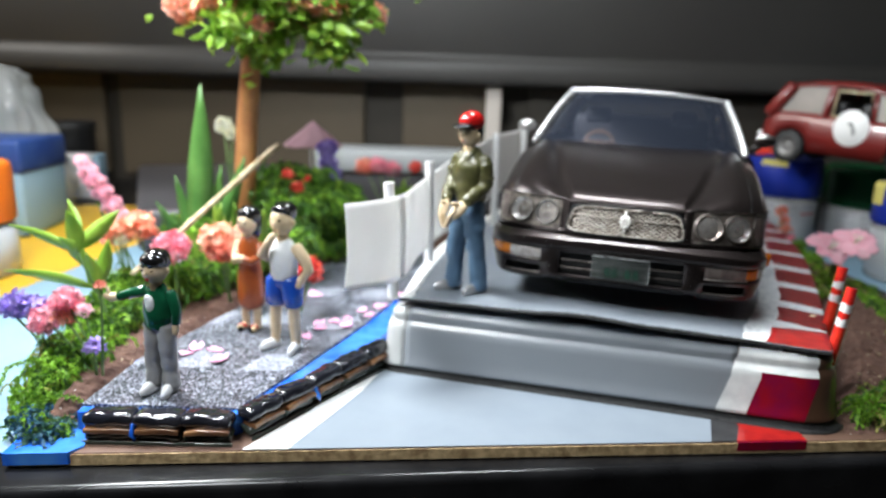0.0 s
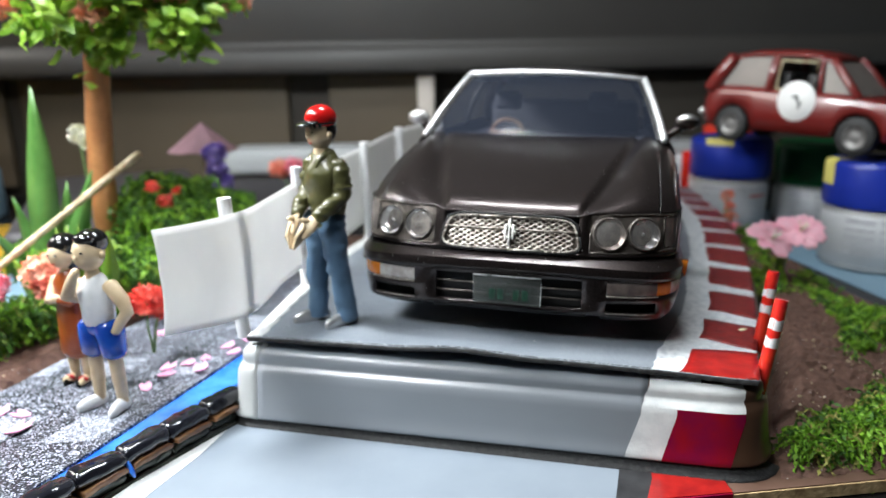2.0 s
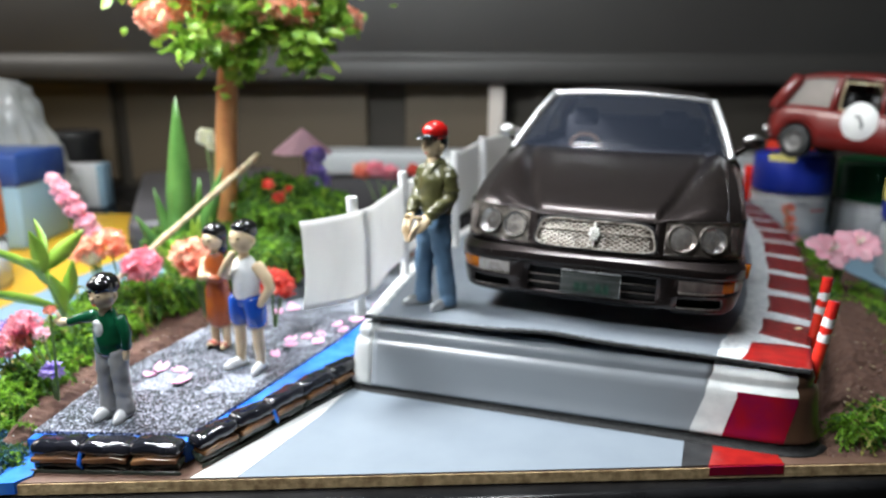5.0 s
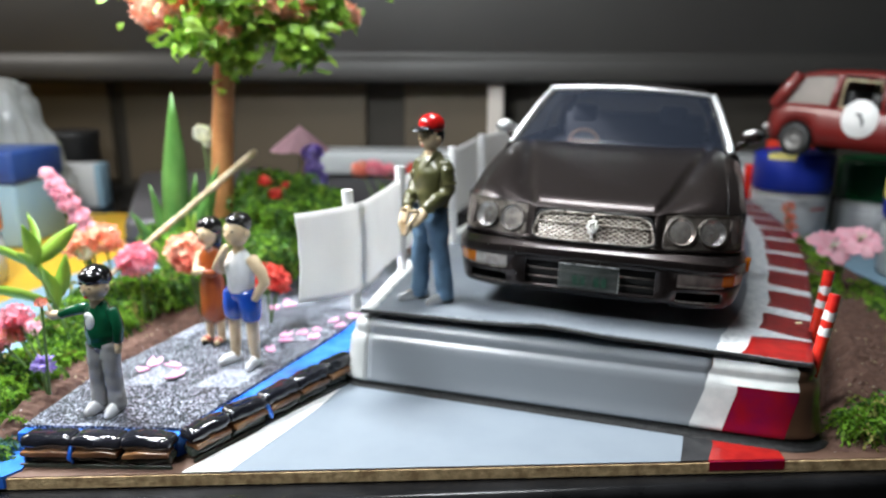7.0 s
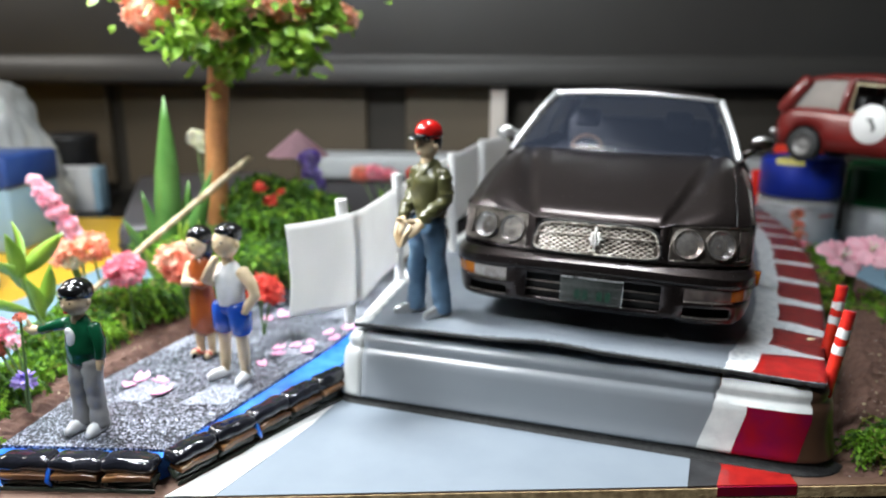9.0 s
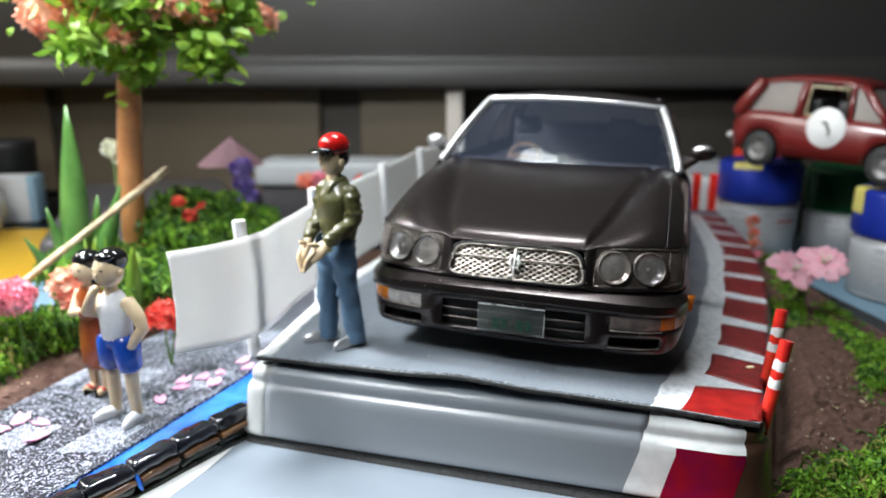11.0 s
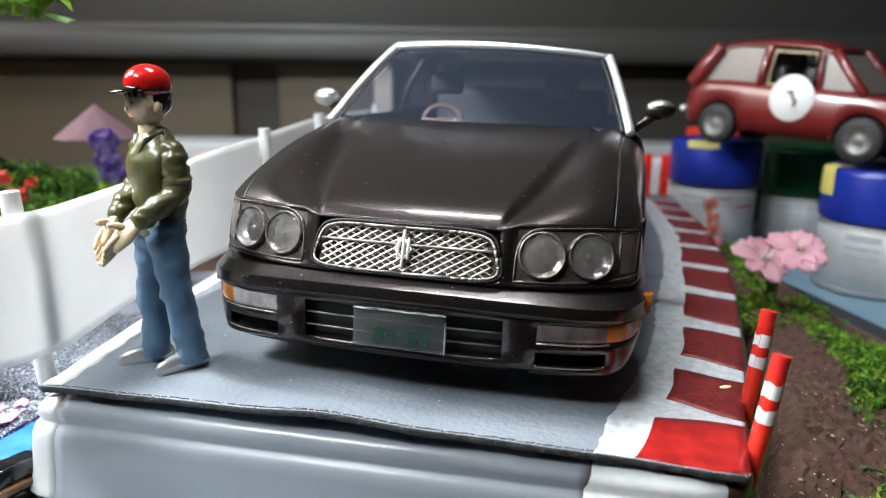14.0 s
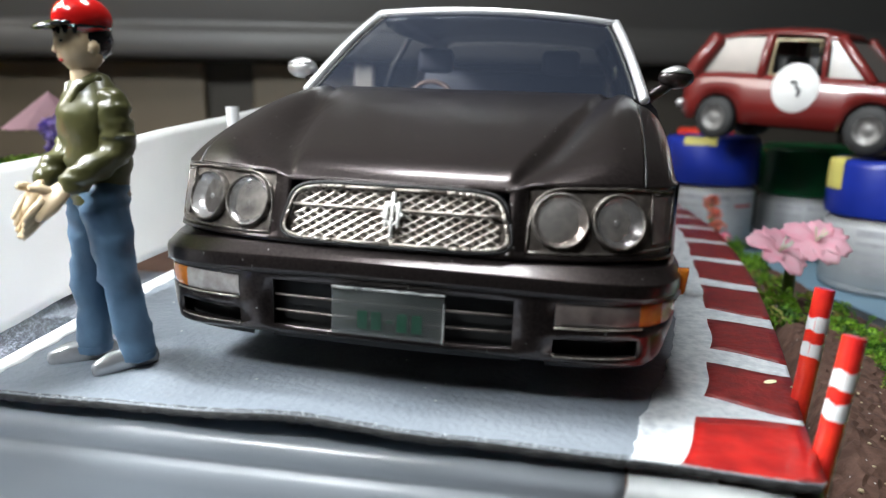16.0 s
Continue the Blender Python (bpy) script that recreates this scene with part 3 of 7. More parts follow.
def raised_road():
    ob = thing("raised_road", "grey painted plastic box lid used as a raised road", "road platform")
    # plan of the rim: fence side, front, kerb side, with rounded corners
    rough = [(inner_side(y) - 1.6, y) for y in np.linspace(392, 194, 40)] + [tuple(FRONT_L.xy), (87.2, 167.4), (92.4, 168.6), (94.8, 172.4)] + [(outer(y) + 2.2, y) for y in np.linspace(178, 392, 40)]
    line = []
    for (ax, ay), (bx, by) in zip(rough, rough[1:]):
        n = max(1, int(math.hypot(bx - ax, by - ay) / 0.8))
        line += [(ax + (bx - ax) * k / n, ay + (by - ay) * k / n) for k in range(n)]
    line = np.array(line)
    corner = int(np.argmin(((line - np.array(FRONT_L.xy)) ** 2).sum(1)))
    kernel = np.exp(-((np.arange(-9, 10) / 3.6) ** 2))
    kernel /= kernel.sum()
    soft = line.copy()
    for c in range(2):
        soft[9:-9, c] = np.convolve(line[:, c], kernel, "same")[9:-9]
    tang = np.gradient(soft, axis=0)
    tang /= np.linalg.norm(tang, axis=1)[:, None]
    out = np.stack([tang[:, 1], -tang[:, 0]], 1)
    run = np.concatenate([[0], np.cumsum(np.linalg.norm(np.diff(soft, axis=0), axis=1))])
    run -= run[corner]
    face = [(-1.2, 1.9), (0.6, 1.9), (1.35, 2.05), (1.5, 2.5), (1.2, 3.2), (0.6, 6), (0.1, 11.2), (-0.15, 12.6), (-0.7, 13.6), (-1.3, 14.0), (-1.5, 14.5), (-1.2, 15.4), (-1.5, 16.6), (-2.6, 17.5), (-4, 18.0), (-8, 18.2)]

    def place(s, o, z):
        q = [np.interp(s, run, soft[:, c]) + o * np.interp(s, run, out[:, c]) for c in range(2)]
        return (float(q[0]), float(q[1]), z)

    def strip(name, s0, s1, material, label="", lift=0.0, keep=None, slant=0.0):
        bm = bmesh.new()
        n = max(6, int((s1 - s0) / 1.6))
        wob = (lambda s, z: 0.12 * math.sin(z * 1.1 + s0) + 0.12 * math.sin(z * 2.7 + s0)) if lift else (lambda s, z: 0)  # noqa: E731
        rows = []
        for o, z in (keep or face):
            rows.append([place(s0 + (s1 - s0) * k / n + slant * (z - 1.5) + (wob(s0, z) if k in (0, n) else 0), o + lift, z + lift * 0.5) for k in range(n + 1)])
        grid(bm, rows)
        bmesh.ops.recalc_face_normals(bm, faces=bm.faces)
        return part(name, bm, material, ob, label, solid=0.5 if not lift else 0.0)

    strip("front_face", 5, 88, "plat_grey")
    strip("fence_side", float(run[0]), 5, "plat_white", "translucent white unpainted plastic side")
    strip("kerb_side", 88, float(run[-1]), "plat_brown", "brown painted outer side")
    strip("white_band", 84.0, 93.5, "white_paint", "white painted band down the front", 0.05, None, 0.27)
    strip("white_lip", 90.0, 106.3, "white_paint", "white painted lip", 0.08, [q for q in face if 12.5 < q[1] < 17.6])
    strip("red_band", 91.0, 103.6, "crimson_paint", "crimson painted block on the front", 0.10, [q for q in face if 1.9 < q[1] < 12.7 and q[0] > -0.5], 0.24)
    # black strip, wider to the right, stands in for the shaded gap below
    bm = bmesh.new()
    grid(bm, [[place(s, o + spread * max(0.0, s) / 113, z) for s in np.linspace(-3, 113, 60)] for o, spread, z in ((0.85, 0.0, 1.95), (1.0, 0.2, 1.0), (1.5, 0.6, 0.6), (1.9, 1.2, 0.45), (2.0, 1.3, 0.05))])
    part("foot", bm, "mat_edge", ob, "black strip painting the shaded gap under the front")
    bm = bmesh.new()
    rim = [place(s, -6.0, 18.1) for s in np.linspace(float(run[0]), float(run[-1]), 160)]
    bm.faces.new([bm.verts.new(q) for q in rim])
    bmesh.ops.triangulate(bm, faces=bm.faces)
    bmesh.ops.recalc_face_normals(bm, faces=bm.faces)
    part("deck", bm, "plat_grey", ob, smooth=False)


raised_road()


def ripple(s):
    """Height by which the sheet's front edge lifts off the deck, along the edge."""
    return 1.65 * math.exp(-((s - 48) / 17) ** 2) + 0.55 * math.exp(-((s - 76) / 12) ** 2) + 0.3 * math.exp(-((s - 18) / 8) ** 2)


def road_sheet():
    ob = thing("road_sheet", "grey road sheet with white line and red kerb blocks", "road surface")
    a, b = Vector((-13.2, 187.6, 0)), Vector((90.2, 168.4, 0))

    def edge_y(x):
        s = (x - a.x) / (b.x - a.x)
        return a.y + (b.y - a.y) * s + 0.35 * math.sin(s * 9) + 0.2 * math.sin(s * 31)

    def surf(x, y, lift=0.0):
        e = edge_y(x)
        return (x, y, road_z(x, y) + lift + ripple((x - a.x)) * math.exp(-max(0, y - e) / 9))

    ys = [0, 1.2, 3, 5, 8, 12, 17, 24, 32, 42, 55, 70, 90, 115, 150, 200]

    def sheet_rows(lo, hi, n, lift):
        rows = []
        for d in ys:
            row = []
            for k in range(n + 1):
                f = k / n
                y = 178 + d
                x = lo(y) + (hi(y) - lo(y)) * f
                e = edge_y(x)
                # slide the row so that it starts on the cut front edge
                yy = e + d * (392 - e) / 200
                x = lo(yy) + (hi(yy) - lo(yy)) * f
                yy = edge_y(x) + d * (392 - e) / 200
                row.append(surf(x, yy, lift))
            rows.append(row)
        return rows

    left = lambda y: inner_side(y) + 2.2 if y > 190 else -13.2 + (y - 187) * 0.03  # noqa: E731
    bm = bmesh.new()
    grid(bm, sheet_rows(left, lambda y: outer(y) - 0.2, 44, 0.0))
    part("sheet", bm, "mat_grey", ob, solid=0.5)
    # dark torn front edge
    bm = bmesh.new()
    rows = [[], [], []]
    for k in range(140):
        x = a.x + (b.x - a.x) * k / 139
        y, z = edge_y(x), surf(x, edge_y(x))[2]
        j = random.uniform(-0.12, 0.12)
        rows[0].append((x, y + 0.55 + j * 1.5, z + 0.03))
        rows[1].append((x, y - 0.2 + j, z - 0.1))
        rows[2].append((x, y - 0.12 + j, z - 1.0 + random.uniform(-0.12, 0.12)))
    grid(bm, rows)
    part("torn_edge", bm, "mat_edge", ob, "rough black torn edge of the sheet")
    # pale fibres along the torn edge, and a chip of cream paint on a kerb block
    bm = bmesh.new()
    rnd = random.Random(31)
    for _ in range(260):
        x = a.x + (b.x - a.x) * rnd.random() ** 0.8
        p = Vector((x, edge_y(x) + rnd.uniform(-0.1, 0.6), surf(x, edge_y(x))[2] + rnd.uniform(-0.05, 0.12)))
        d = Vector((rnd.gauss(0, 1), rnd.gauss(-0.4, 0.6), rnd.gauss(0.1, 0.4))).normalized() * rnd.uniform(0.2, 0.6)
        w = Vector((-d.z, 0, d.x)).normalized() * rnd.uniform(0.03, 0.09)
        vs = [bm.verts.new(q) for q in (p - w, p + w, p + d, p + d * 0.5 + Vector((0, 0, 0.08)))]
        for tri in ((0, 1, 2), (0, 3, 1), (1, 3, 2), (2, 3, 0)):
            bm.faces.new([vs[i] for i in tri])
    part("edge_fibres", bm, "brushed_white", ob, "pale torn fibres", smooth=False)
    bm = bmesh.new()
    ball(bm, (97.4, 194.2, road_z(97, 194) + 0.25), (1.2, 0.55, 0.12), 0, 2, Matrix.Rotation(0.4, 4, "Z"))
    ball(bm, (99.6, 192.4, road_z(97, 194) + 0.25), (0.3, 0.3, 0.15), 0, 1)
    part("paint_chip", bm, "cream_fl", ob, "flake of cream paint")
    # white line inside the kerb
    band_in = lambda y: ease([(172, 71.2), (184.7, 76.8), (197.8, 83.8), (217, 91.8), (240, 99.5), (270, 109.8), (305, 119), (392, 134)], y) + 0.7 * noise.noise(Vector((y * 0.35, 4.2, 0))) + 0.3 * noise.noise(Vector((y * 1.1, 7.7, 0))) + 0.35 * noise.noise(Vector((y * 3.4, 1.7, 0)))  # noqa: E731
    band_out = lambda y: outer(y) - 0.25  # noqa: E731
    bm = bmesh.new()
    rows = []
    for k in range(90):
        d = 200 * (k / 89) ** 1.5
        row = []
        for j in range(37):
            f = j / 36
            x = 0
            y = 171 + d
            for _ in range(3):
                x = band_in(y) + (band_out(y) - band_in(y)) * f
                y = edge_y(x) + 0.15 + d * 1.1
            row.append(surf(x, y, 0.06))
        rows.append(row)
    grid(bm, rows)
    for f in bm.faces:
        m = f.calc_center_median()
        f.material_index = 1 if m.y > 178.5 + 0.12 * (m.x - 80) + 1.2 * noise.noise(m * 0.5) + 0.8 * noise.noise(m * 2.0) else 0
    part("kerb_line", bm, ["white_paint", "brushed_white"], ob, "brushed white line beside the kerb", solid=0.05)
    # white line on the fence side
    bm = bmesh.new()
    rows = []
    for k in range(60):
        y = 188.0 + 200 * (k / 59) ** 1.4
        x0 = left(y) + 0.1
        w = 3.2 + 0.3 * math.sin(y * 0.9) + 0.012 * (y - 188)
        rows.append([surf(x0 + w * j / 3, max(y, edge_y(x0 + w * j / 3) + 0.2), 0.06) for j in range(4)])
    grid(bm, rows)
    part("fence_line", bm, "white_paint", ob, "brushed white line beside the fence", solid=0.05)
    # red kerb blocks, each with wavering hand-painted sides
    starts = [(168.6, 183.6), (189.2, 201.3), (207.6, 222.6), (229.0, 246), (252, 270), (275.5, 294), (299, 316), (321, 338), (343, 359), (364, 378)]
    for i, (y0, y1) in enumerate(starts):
        block = bmesh.new()
        rows = []
        rnd = random.Random(i)
        p = [rnd.uniform(0, 6) for _ in range(4)]
        for j in range(9):
            f = j / 8
            row = []
            for k in range(9):
                g = k / 8
                inn = lambda y: ease([(171.4, 76.6), (182.9, 82.6), (190, 86.6), (200.4, 91.0), (209, 95), (221.5, 99.6), (246.6, 107.9), (273.3, 116.2), (309.8, 126.4), (375, 137)], y)  # noqa: E731
                tilt = (-2.2 if i == 0 else -5.0) * g
                y = y0 + (y1 - y0) * f + tilt * (1.3 - 0.3 * f) + 0.3 * math.sin(g * 5 + p[0])
                x = inn(y) + (outer(y) - 0.15 - inn(y)) * g + 0.25 * math.sin(f * 6 + p[1]) * (1 - g)
                y = max(y, edge_y(x) + 0.15)
                row.append(surf(x, y, 0.10))
            rows.append(row)
        grid(block, rows)
        part("kerb_block", block, "red_worn" if i else "red_paint", ob, "hand-painted red kerb block" if i == 0 else "", solid=0.05)


road_sheet()


# ---- the walkway ----
WALK = [(-78, 146.4), (-43.6, 149.2), (-38.2, 165.5), (-26.2, 206), (-5, 300), (-46, 306), (-70, 208), (-78, 172)]
WALK_Z = 5.4


def walkway():
    ob = thing("walkway", "raised walkway of black and grey glitter tiles with a blue edge", "footpath")
    bm = bmesh.new()
    prism(bm, [(-77.5, 144), (-43.5, 146.8), (-38, 156), (-20, 196), (1.5, 301), (-47, 307), (-71, 208), (-79, 172)], 0.0, WALK_Z - 0.6)
    part("bed", bm, "blue_water", ob, "glossy blue painted bed showing along the edge", smooth=False)
    bm = bmesh.new()
    prism(bm, WALK, WALK_Z - 0.6, WALK_Z)
    part("grit_sheet", bm, "tile_dark", ob, "black glitter grit sheet", smooth=False)
    # pale squares, one in every second row and column
    u, v = Vector((8.2, 31.0)), Vector((18.0, 0.8))
    for i in range(-1, 5):
        for j in range(-2, 2):
            c = Vector((-44.0, 174.2)) + u * i + v * j
            quad = [tuple(c + u * p + v * q) for p, q in ((-0.19, -0.29), (-0.16, 0.27), (0.19, 0.29), (0.17, -0.27))]
            got = clip_outline(quad, WALK)
            if len(got) > 2:
                area = abs(sum(p[0] * q[1] - q[0] * p[1] for p, q in zip(got, got[1:] + got[:1]))) / 2
                if area > 6:
                    tile = bmesh.new()
                    prism(tile, got, WALK_Z, WALK_Z + 0.08)
                    bmesh.ops.recalc_face_normals(tile, faces=tile.faces)
                    part("tile", tile, "tile_light", ob, smooth=False)
    return ob


walkway()


def brick_mesh(lx, ly, lz, seed, soft=0.42, rough=0.45):
    """A hand-made brick: bulging, dented, no two alike."""
    bm = bmesh.new()
    box(bm, -lx / 2, lx / 2, -ly / 2, ly / 2, 0, lz, bevel=min(ly, lz) * soft, segments=4)
    long = [e for e in bm.edges if abs(e.verts[0].co.x - e.verts[1].co.x) > lx * 0.5]
    bmesh.ops.subdivide_edges(bm, edges=long, cuts=7, use_grid_fill=True)
    for vtx in bm.verts:
        p = vtx.co + Vector((seed * 17.1, seed * 5.3, 0))
        sag = 0.35 * math.cos(vtx.co.x / lx * 2.6) * (vtx.co.z / lz)
        vtx.co += Vector((noise.noise(p * 0.5) * 0.5, noise.noise(p * 0.45 + Vector((9, 0, 0))) * rough, sag + noise.noise(p * 0.55 + Vector((0, 9, 0))) * rough * 0.8))
    return bm


def brick_edging():
    ob = thing("brick_edging", "low edging of glossy black bricks over brown and dark green courses", "brick border")
    runs = [((-74.0, 142.6), (-43.0, 145.4), 3), ((-41.8, 147.0), (-17.8, 190.5), 5)]
    seed = 0
    for (ax, ay), (bx, by), n in runs:
        turn = math.degrees(math.atan2(by - ay, bx - ax))
        length = math.hypot(bx - ax, by - ay) / n
        wx, wy = math.sin(radians(turn)), -math.cos(radians(turn))
        for i in range(n):
            f = (i + 0.5) / n
            x, y = ax + (bx - ax) * f, ay + (by - ay) * f
            rise = 0 if n == 3 else 1.0 * f
            for name, key, off, z, w, h, gap in (("green_brick", "brick_green", 0.5, 0.02, 4.4, 2.2, 0.1), ("brown_brick", "brick_brown", 1.5, 2.35, 4.2, 1.05, 0.7), ("black_brick", "brick_black", 0.5, 3.35, 5.0, 3.0, -0.7)):
                seed += 1
                rnd = random.Random(seed)
                bm = brick_mesh(length - gap, w, h, seed, 0.34 if h < 2 else 0.46, 0.25 if h < 2 else 0.45)
                part(name, bm, key, ob, at=pose((x + wx * off) * MM, (y + wy * off) * MM, (z + rise * (0.5 if z < 2 else 1)) * MM, 0, rnd.uniform(-2, 2), turn + rnd.uniform(-3, 3)))
        for i in range(1, n):
            f = i / n
            bm = bmesh.new()
            x, y = ax + (bx - ax) * f, ay + (by - ay) * f
            rise = 0 if n == 3 else 1.0 * f
            tube(bm, [(x, y, 5.2 + rise), (x + wx * 2.6, y + wy * 2.6, 4.2 + rise), (x + wx * 3.6, y + wy * 3.6, 2.4 + rise), (x + wx * 3.3 + 0.6, y + wy * 3.3, 1.2 + rise)], [0.3, 0.45, 0.5, 0.3], 8)
            if i == 1 and n == 3 or i == 2 and n == 5:
                part("blue_drip", bm, "blue_water", ob, "drip of blue paint in the joint")
            else:
                bm.free()
    # the glaze that pooled at the foot
    for (ax, ay), (bx, by), n in runs:
        bm = bmesh.new()
        tube(bm, [(ax + (bx - ax) * t + 3.2 * (by - ay) / math.hypot(bx - ax, by - ay), ay + (by - ay) * t - 3.2 * (bx - ax) / math.hypot(bx - ax, by - ay), 0.15) for t in np.linspace(0, 1, 16)], [0.7 + 0.35 * noise.noise(Vector((t * 9, n, 0))) for t in np.linspace(0, 1, 16)], 8, flat=0.5)
        part("glaze", bm, "brick_green", ob, "dark glaze pooled at the foot")


brick_edging()


def heap(name, outline, label, peak, seed, material="soil", base=0.0, cell=1.1):
    """A lump of soil over a plan outline, highest inside, ragged at the rim."""
    xs, ys = [p[0] for p in outline], [p[1] for p in outline]

    def depth(x, y):
        inside, best = False, 1e9
        for (ax, ay), (bx, by) in zip(outline, outline[1:] + outline[:1]):
            if (ay > y) != (by > y) and x < (bx - ax) * (y - ay) / (by - ay) + ax:
                inside = not inside
            s = max(0, min(1, ((x - ax) * (bx - ax) + (y - ay) * (by - ay)) / ((bx - ax) ** 2 + (by - ay) ** 2)))
            best = min(best, math.hypot(x - ax - s * (bx - ax), y - ay - s * (by - ay)))
        return best if inside else -best

    bm = bmesh.new()
    nx, ny = int((max(xs) - min(xs)) / cell) + 2, int((max(ys) - min(ys)) / cell) + 2
    rows, keep = [], []
    for j in range(ny):
        row, ok = [], []
        for i in range(nx):
            x, y = min(xs) + i * cell, min(ys) + j * cell
            d = depth(x, y)
            n = noise.fractal(Vector((x * 0.12, y * 0.12, seed)), 1, 2, 4)
            z = base + peak(x, y) * min(1, max(0, d) / 5) ** 0.7 + (0.7 * n + 0.55 * noise.noise(Vector((x * 0.9, y * 0.9, seed))) + random.uniform(-0.16, 0.16)) * min(1, max(0, d) / 3)
            row.append((x + noise.noise(Vector((x, y, seed))) * 0.7, y + noise.noise(Vector((y, x, seed))) * 0.7, z if d > 0 else base - 0.4))
            ok.append(d > -cell * 0.7)
        rows.append(row)
        keep.append(ok)
    vs = [[bm.verts.new(p) for p in row] for row in rows]
    for j in range(ny - 1):
        for i in range(nx - 1):
            if keep[j][i] and keep[j][i + 1] and keep[j + 1][i] and keep[j + 1][i + 1]:
                bm.faces.new((vs[j][i], vs[j][i + 1], vs[j + 1][i + 1], vs[j + 1][i]))
    for vtx in [w for w in bm.verts if not w.link_faces]:
        bm.verts.remove(vtx)
    return tagged(part(name, bm, material, smooth=False), label, "soil", kind="stuff")


heap("soil_bank", [(-86, 142), (-79, 146), (-77, 172), (-69, 208), (-44, 306), (-100, 340), (-112, 250), (-98, 180)], "brown gritty soil strip beside the walkway", lambda x, y: 5.6 + 0.02 * (y - 150), 3.0)
heap("soil_bank", [(95, 165.5), (150, 174.5), (182, 181), (150, 388), (136, 320), (128, 260), (113, 210), (101, 182)], "brown gritty soil slope beside the raised road", lambda x, y: max(0.8, (11.0 - 0.27 * max(0, x - (outer(y) + 4))) * min(1, max(0.0, (y - 168) / 34))), 8.0)


def chips():
    """Pale chips and grains scattered over the soil beside the road."""
    rnd = random.Random(77)
    bm = bmesh.new()
    for cx, cy, r, n in ((112, 196, 10, 12), (124, 214, 9, 9), (133, 206, 5, 16), (107, 186, 5, 8), (140, 226, 7, 8), (-80, 168, 7, 6), (-74, 196, 5, 5)):
        for _ in range(n):
            a, d = rnd.uniform(0, 6.28), r * math.sqrt(rnd.random())
            x, y = cx + d * math.cos(a), cy + d * math.sin(a)
            z = (11.0 - 0.27 * max(0, x - (outer(y) + 4))) * min(1, max(0.0, (y - 168) / 34)) if x > 0 else 5.6 + 0.02 * (y - 150)
            size = rnd.uniform(0.12, 0.5)
            ball(bm, (x, y, z + 0.35), (size, size * rnd.uniform(0.5, 1), size * 0.6), 0, 1, Matrix.Rotation(rnd.uniform(0, 3), 4, "Z"))
    tagged(part("soil_chips", bm, "stick", smooth=False), "pale chips scattered on the brown soil", "chips", kind="stuff")


chips()


# ---- the model car ----
def half_width(y):
    return ease([(3, 33.2), (10, 34.6), (22, 35.2), (60, 36.2), (130, 36.2), (175, 35.2), (196, 33)], y)


def nose_y(x, z):
    """Front plane of grille and lamps: bowed in plan, leaning back (car's own axes: x across, y to the rear)."""
    return ease([(0, 0.9), (14, 1.4), (20, 2.3), (25, 3.8), (28, 5.2), (32, 7.6), (34.0, 10.0), (35.2, 14.5)], abs(x)) + (z - 20) * 0.33


def nose_top(x):
    """Upper edge of the nose: lower over the grille than over the lamps."""
    return 27.7 if abs(x) < 14.8 else 27.7 + 0.8 * min(1, (abs(x) - 14.8) / 2.2)


def hood_z(x, y):
    """Height of the hood and fender tops over the ground: a raised middle, a valley at each crease, swelling fenders."""
    ax = abs(x)
    zc = ease([(1.0, 28.2), (4.5, 29.6), (8, 30.4), (14, 31.9), (30, 35.8), (44, 38.7), (50, 39.7), (60, 40.2)], y)
    crease = ease([(0, 13.6), (6, 14.8), (14, 17.2), (49, 25.0), (70, 28)], y)
    s = max(0.0, min(1.0, (ax - crease + 0.75) / 1.5))
    step = 1.3 * s * s * (3 - 2 * s)
    swell = 1.35 * math.sin(math.pi * min(1.0, max(0.0, (ax - crease) / max(2.0, 31.5 - crease)))) if ax > crease else 0
    crown = max(0.0, min(1.0, (ax - 19) / 9))
    z = zc - step + swell - 0.0003 * ax * ax + 1.3 * crown * crown * (3 - 2 * crown) * math.sin(math.pi * min(1.0, max(0.0, (y - 3) / 47)))
    if ax > 29.6:
        t = min(1.0, (ax - 29.6) / (half_width(max(22, y)) - 29.6))
        z -= 5.4 * (1 - math.sqrt(max(0.0, 1 - t * t)))
    return z


def body_top(u, s):
    """A place on the skin of hood and fenders: u across -1..1, s from the nose edge 0 to the windscreen 1."""
    x = u * (35.15 + 1.05 * s)
    low = nose_top(x) - 0.0002 * x * x
    front, rear = nose_y(x, nose_top(x)), 49.6 + 4.6 * (x / 32) ** 2
    y = front + (rear - front) * s
    g = 1 - math.exp(-(y - front) / 1.5)
    return Vector((x, y, low + (hood_z(x, y) - low) * g))


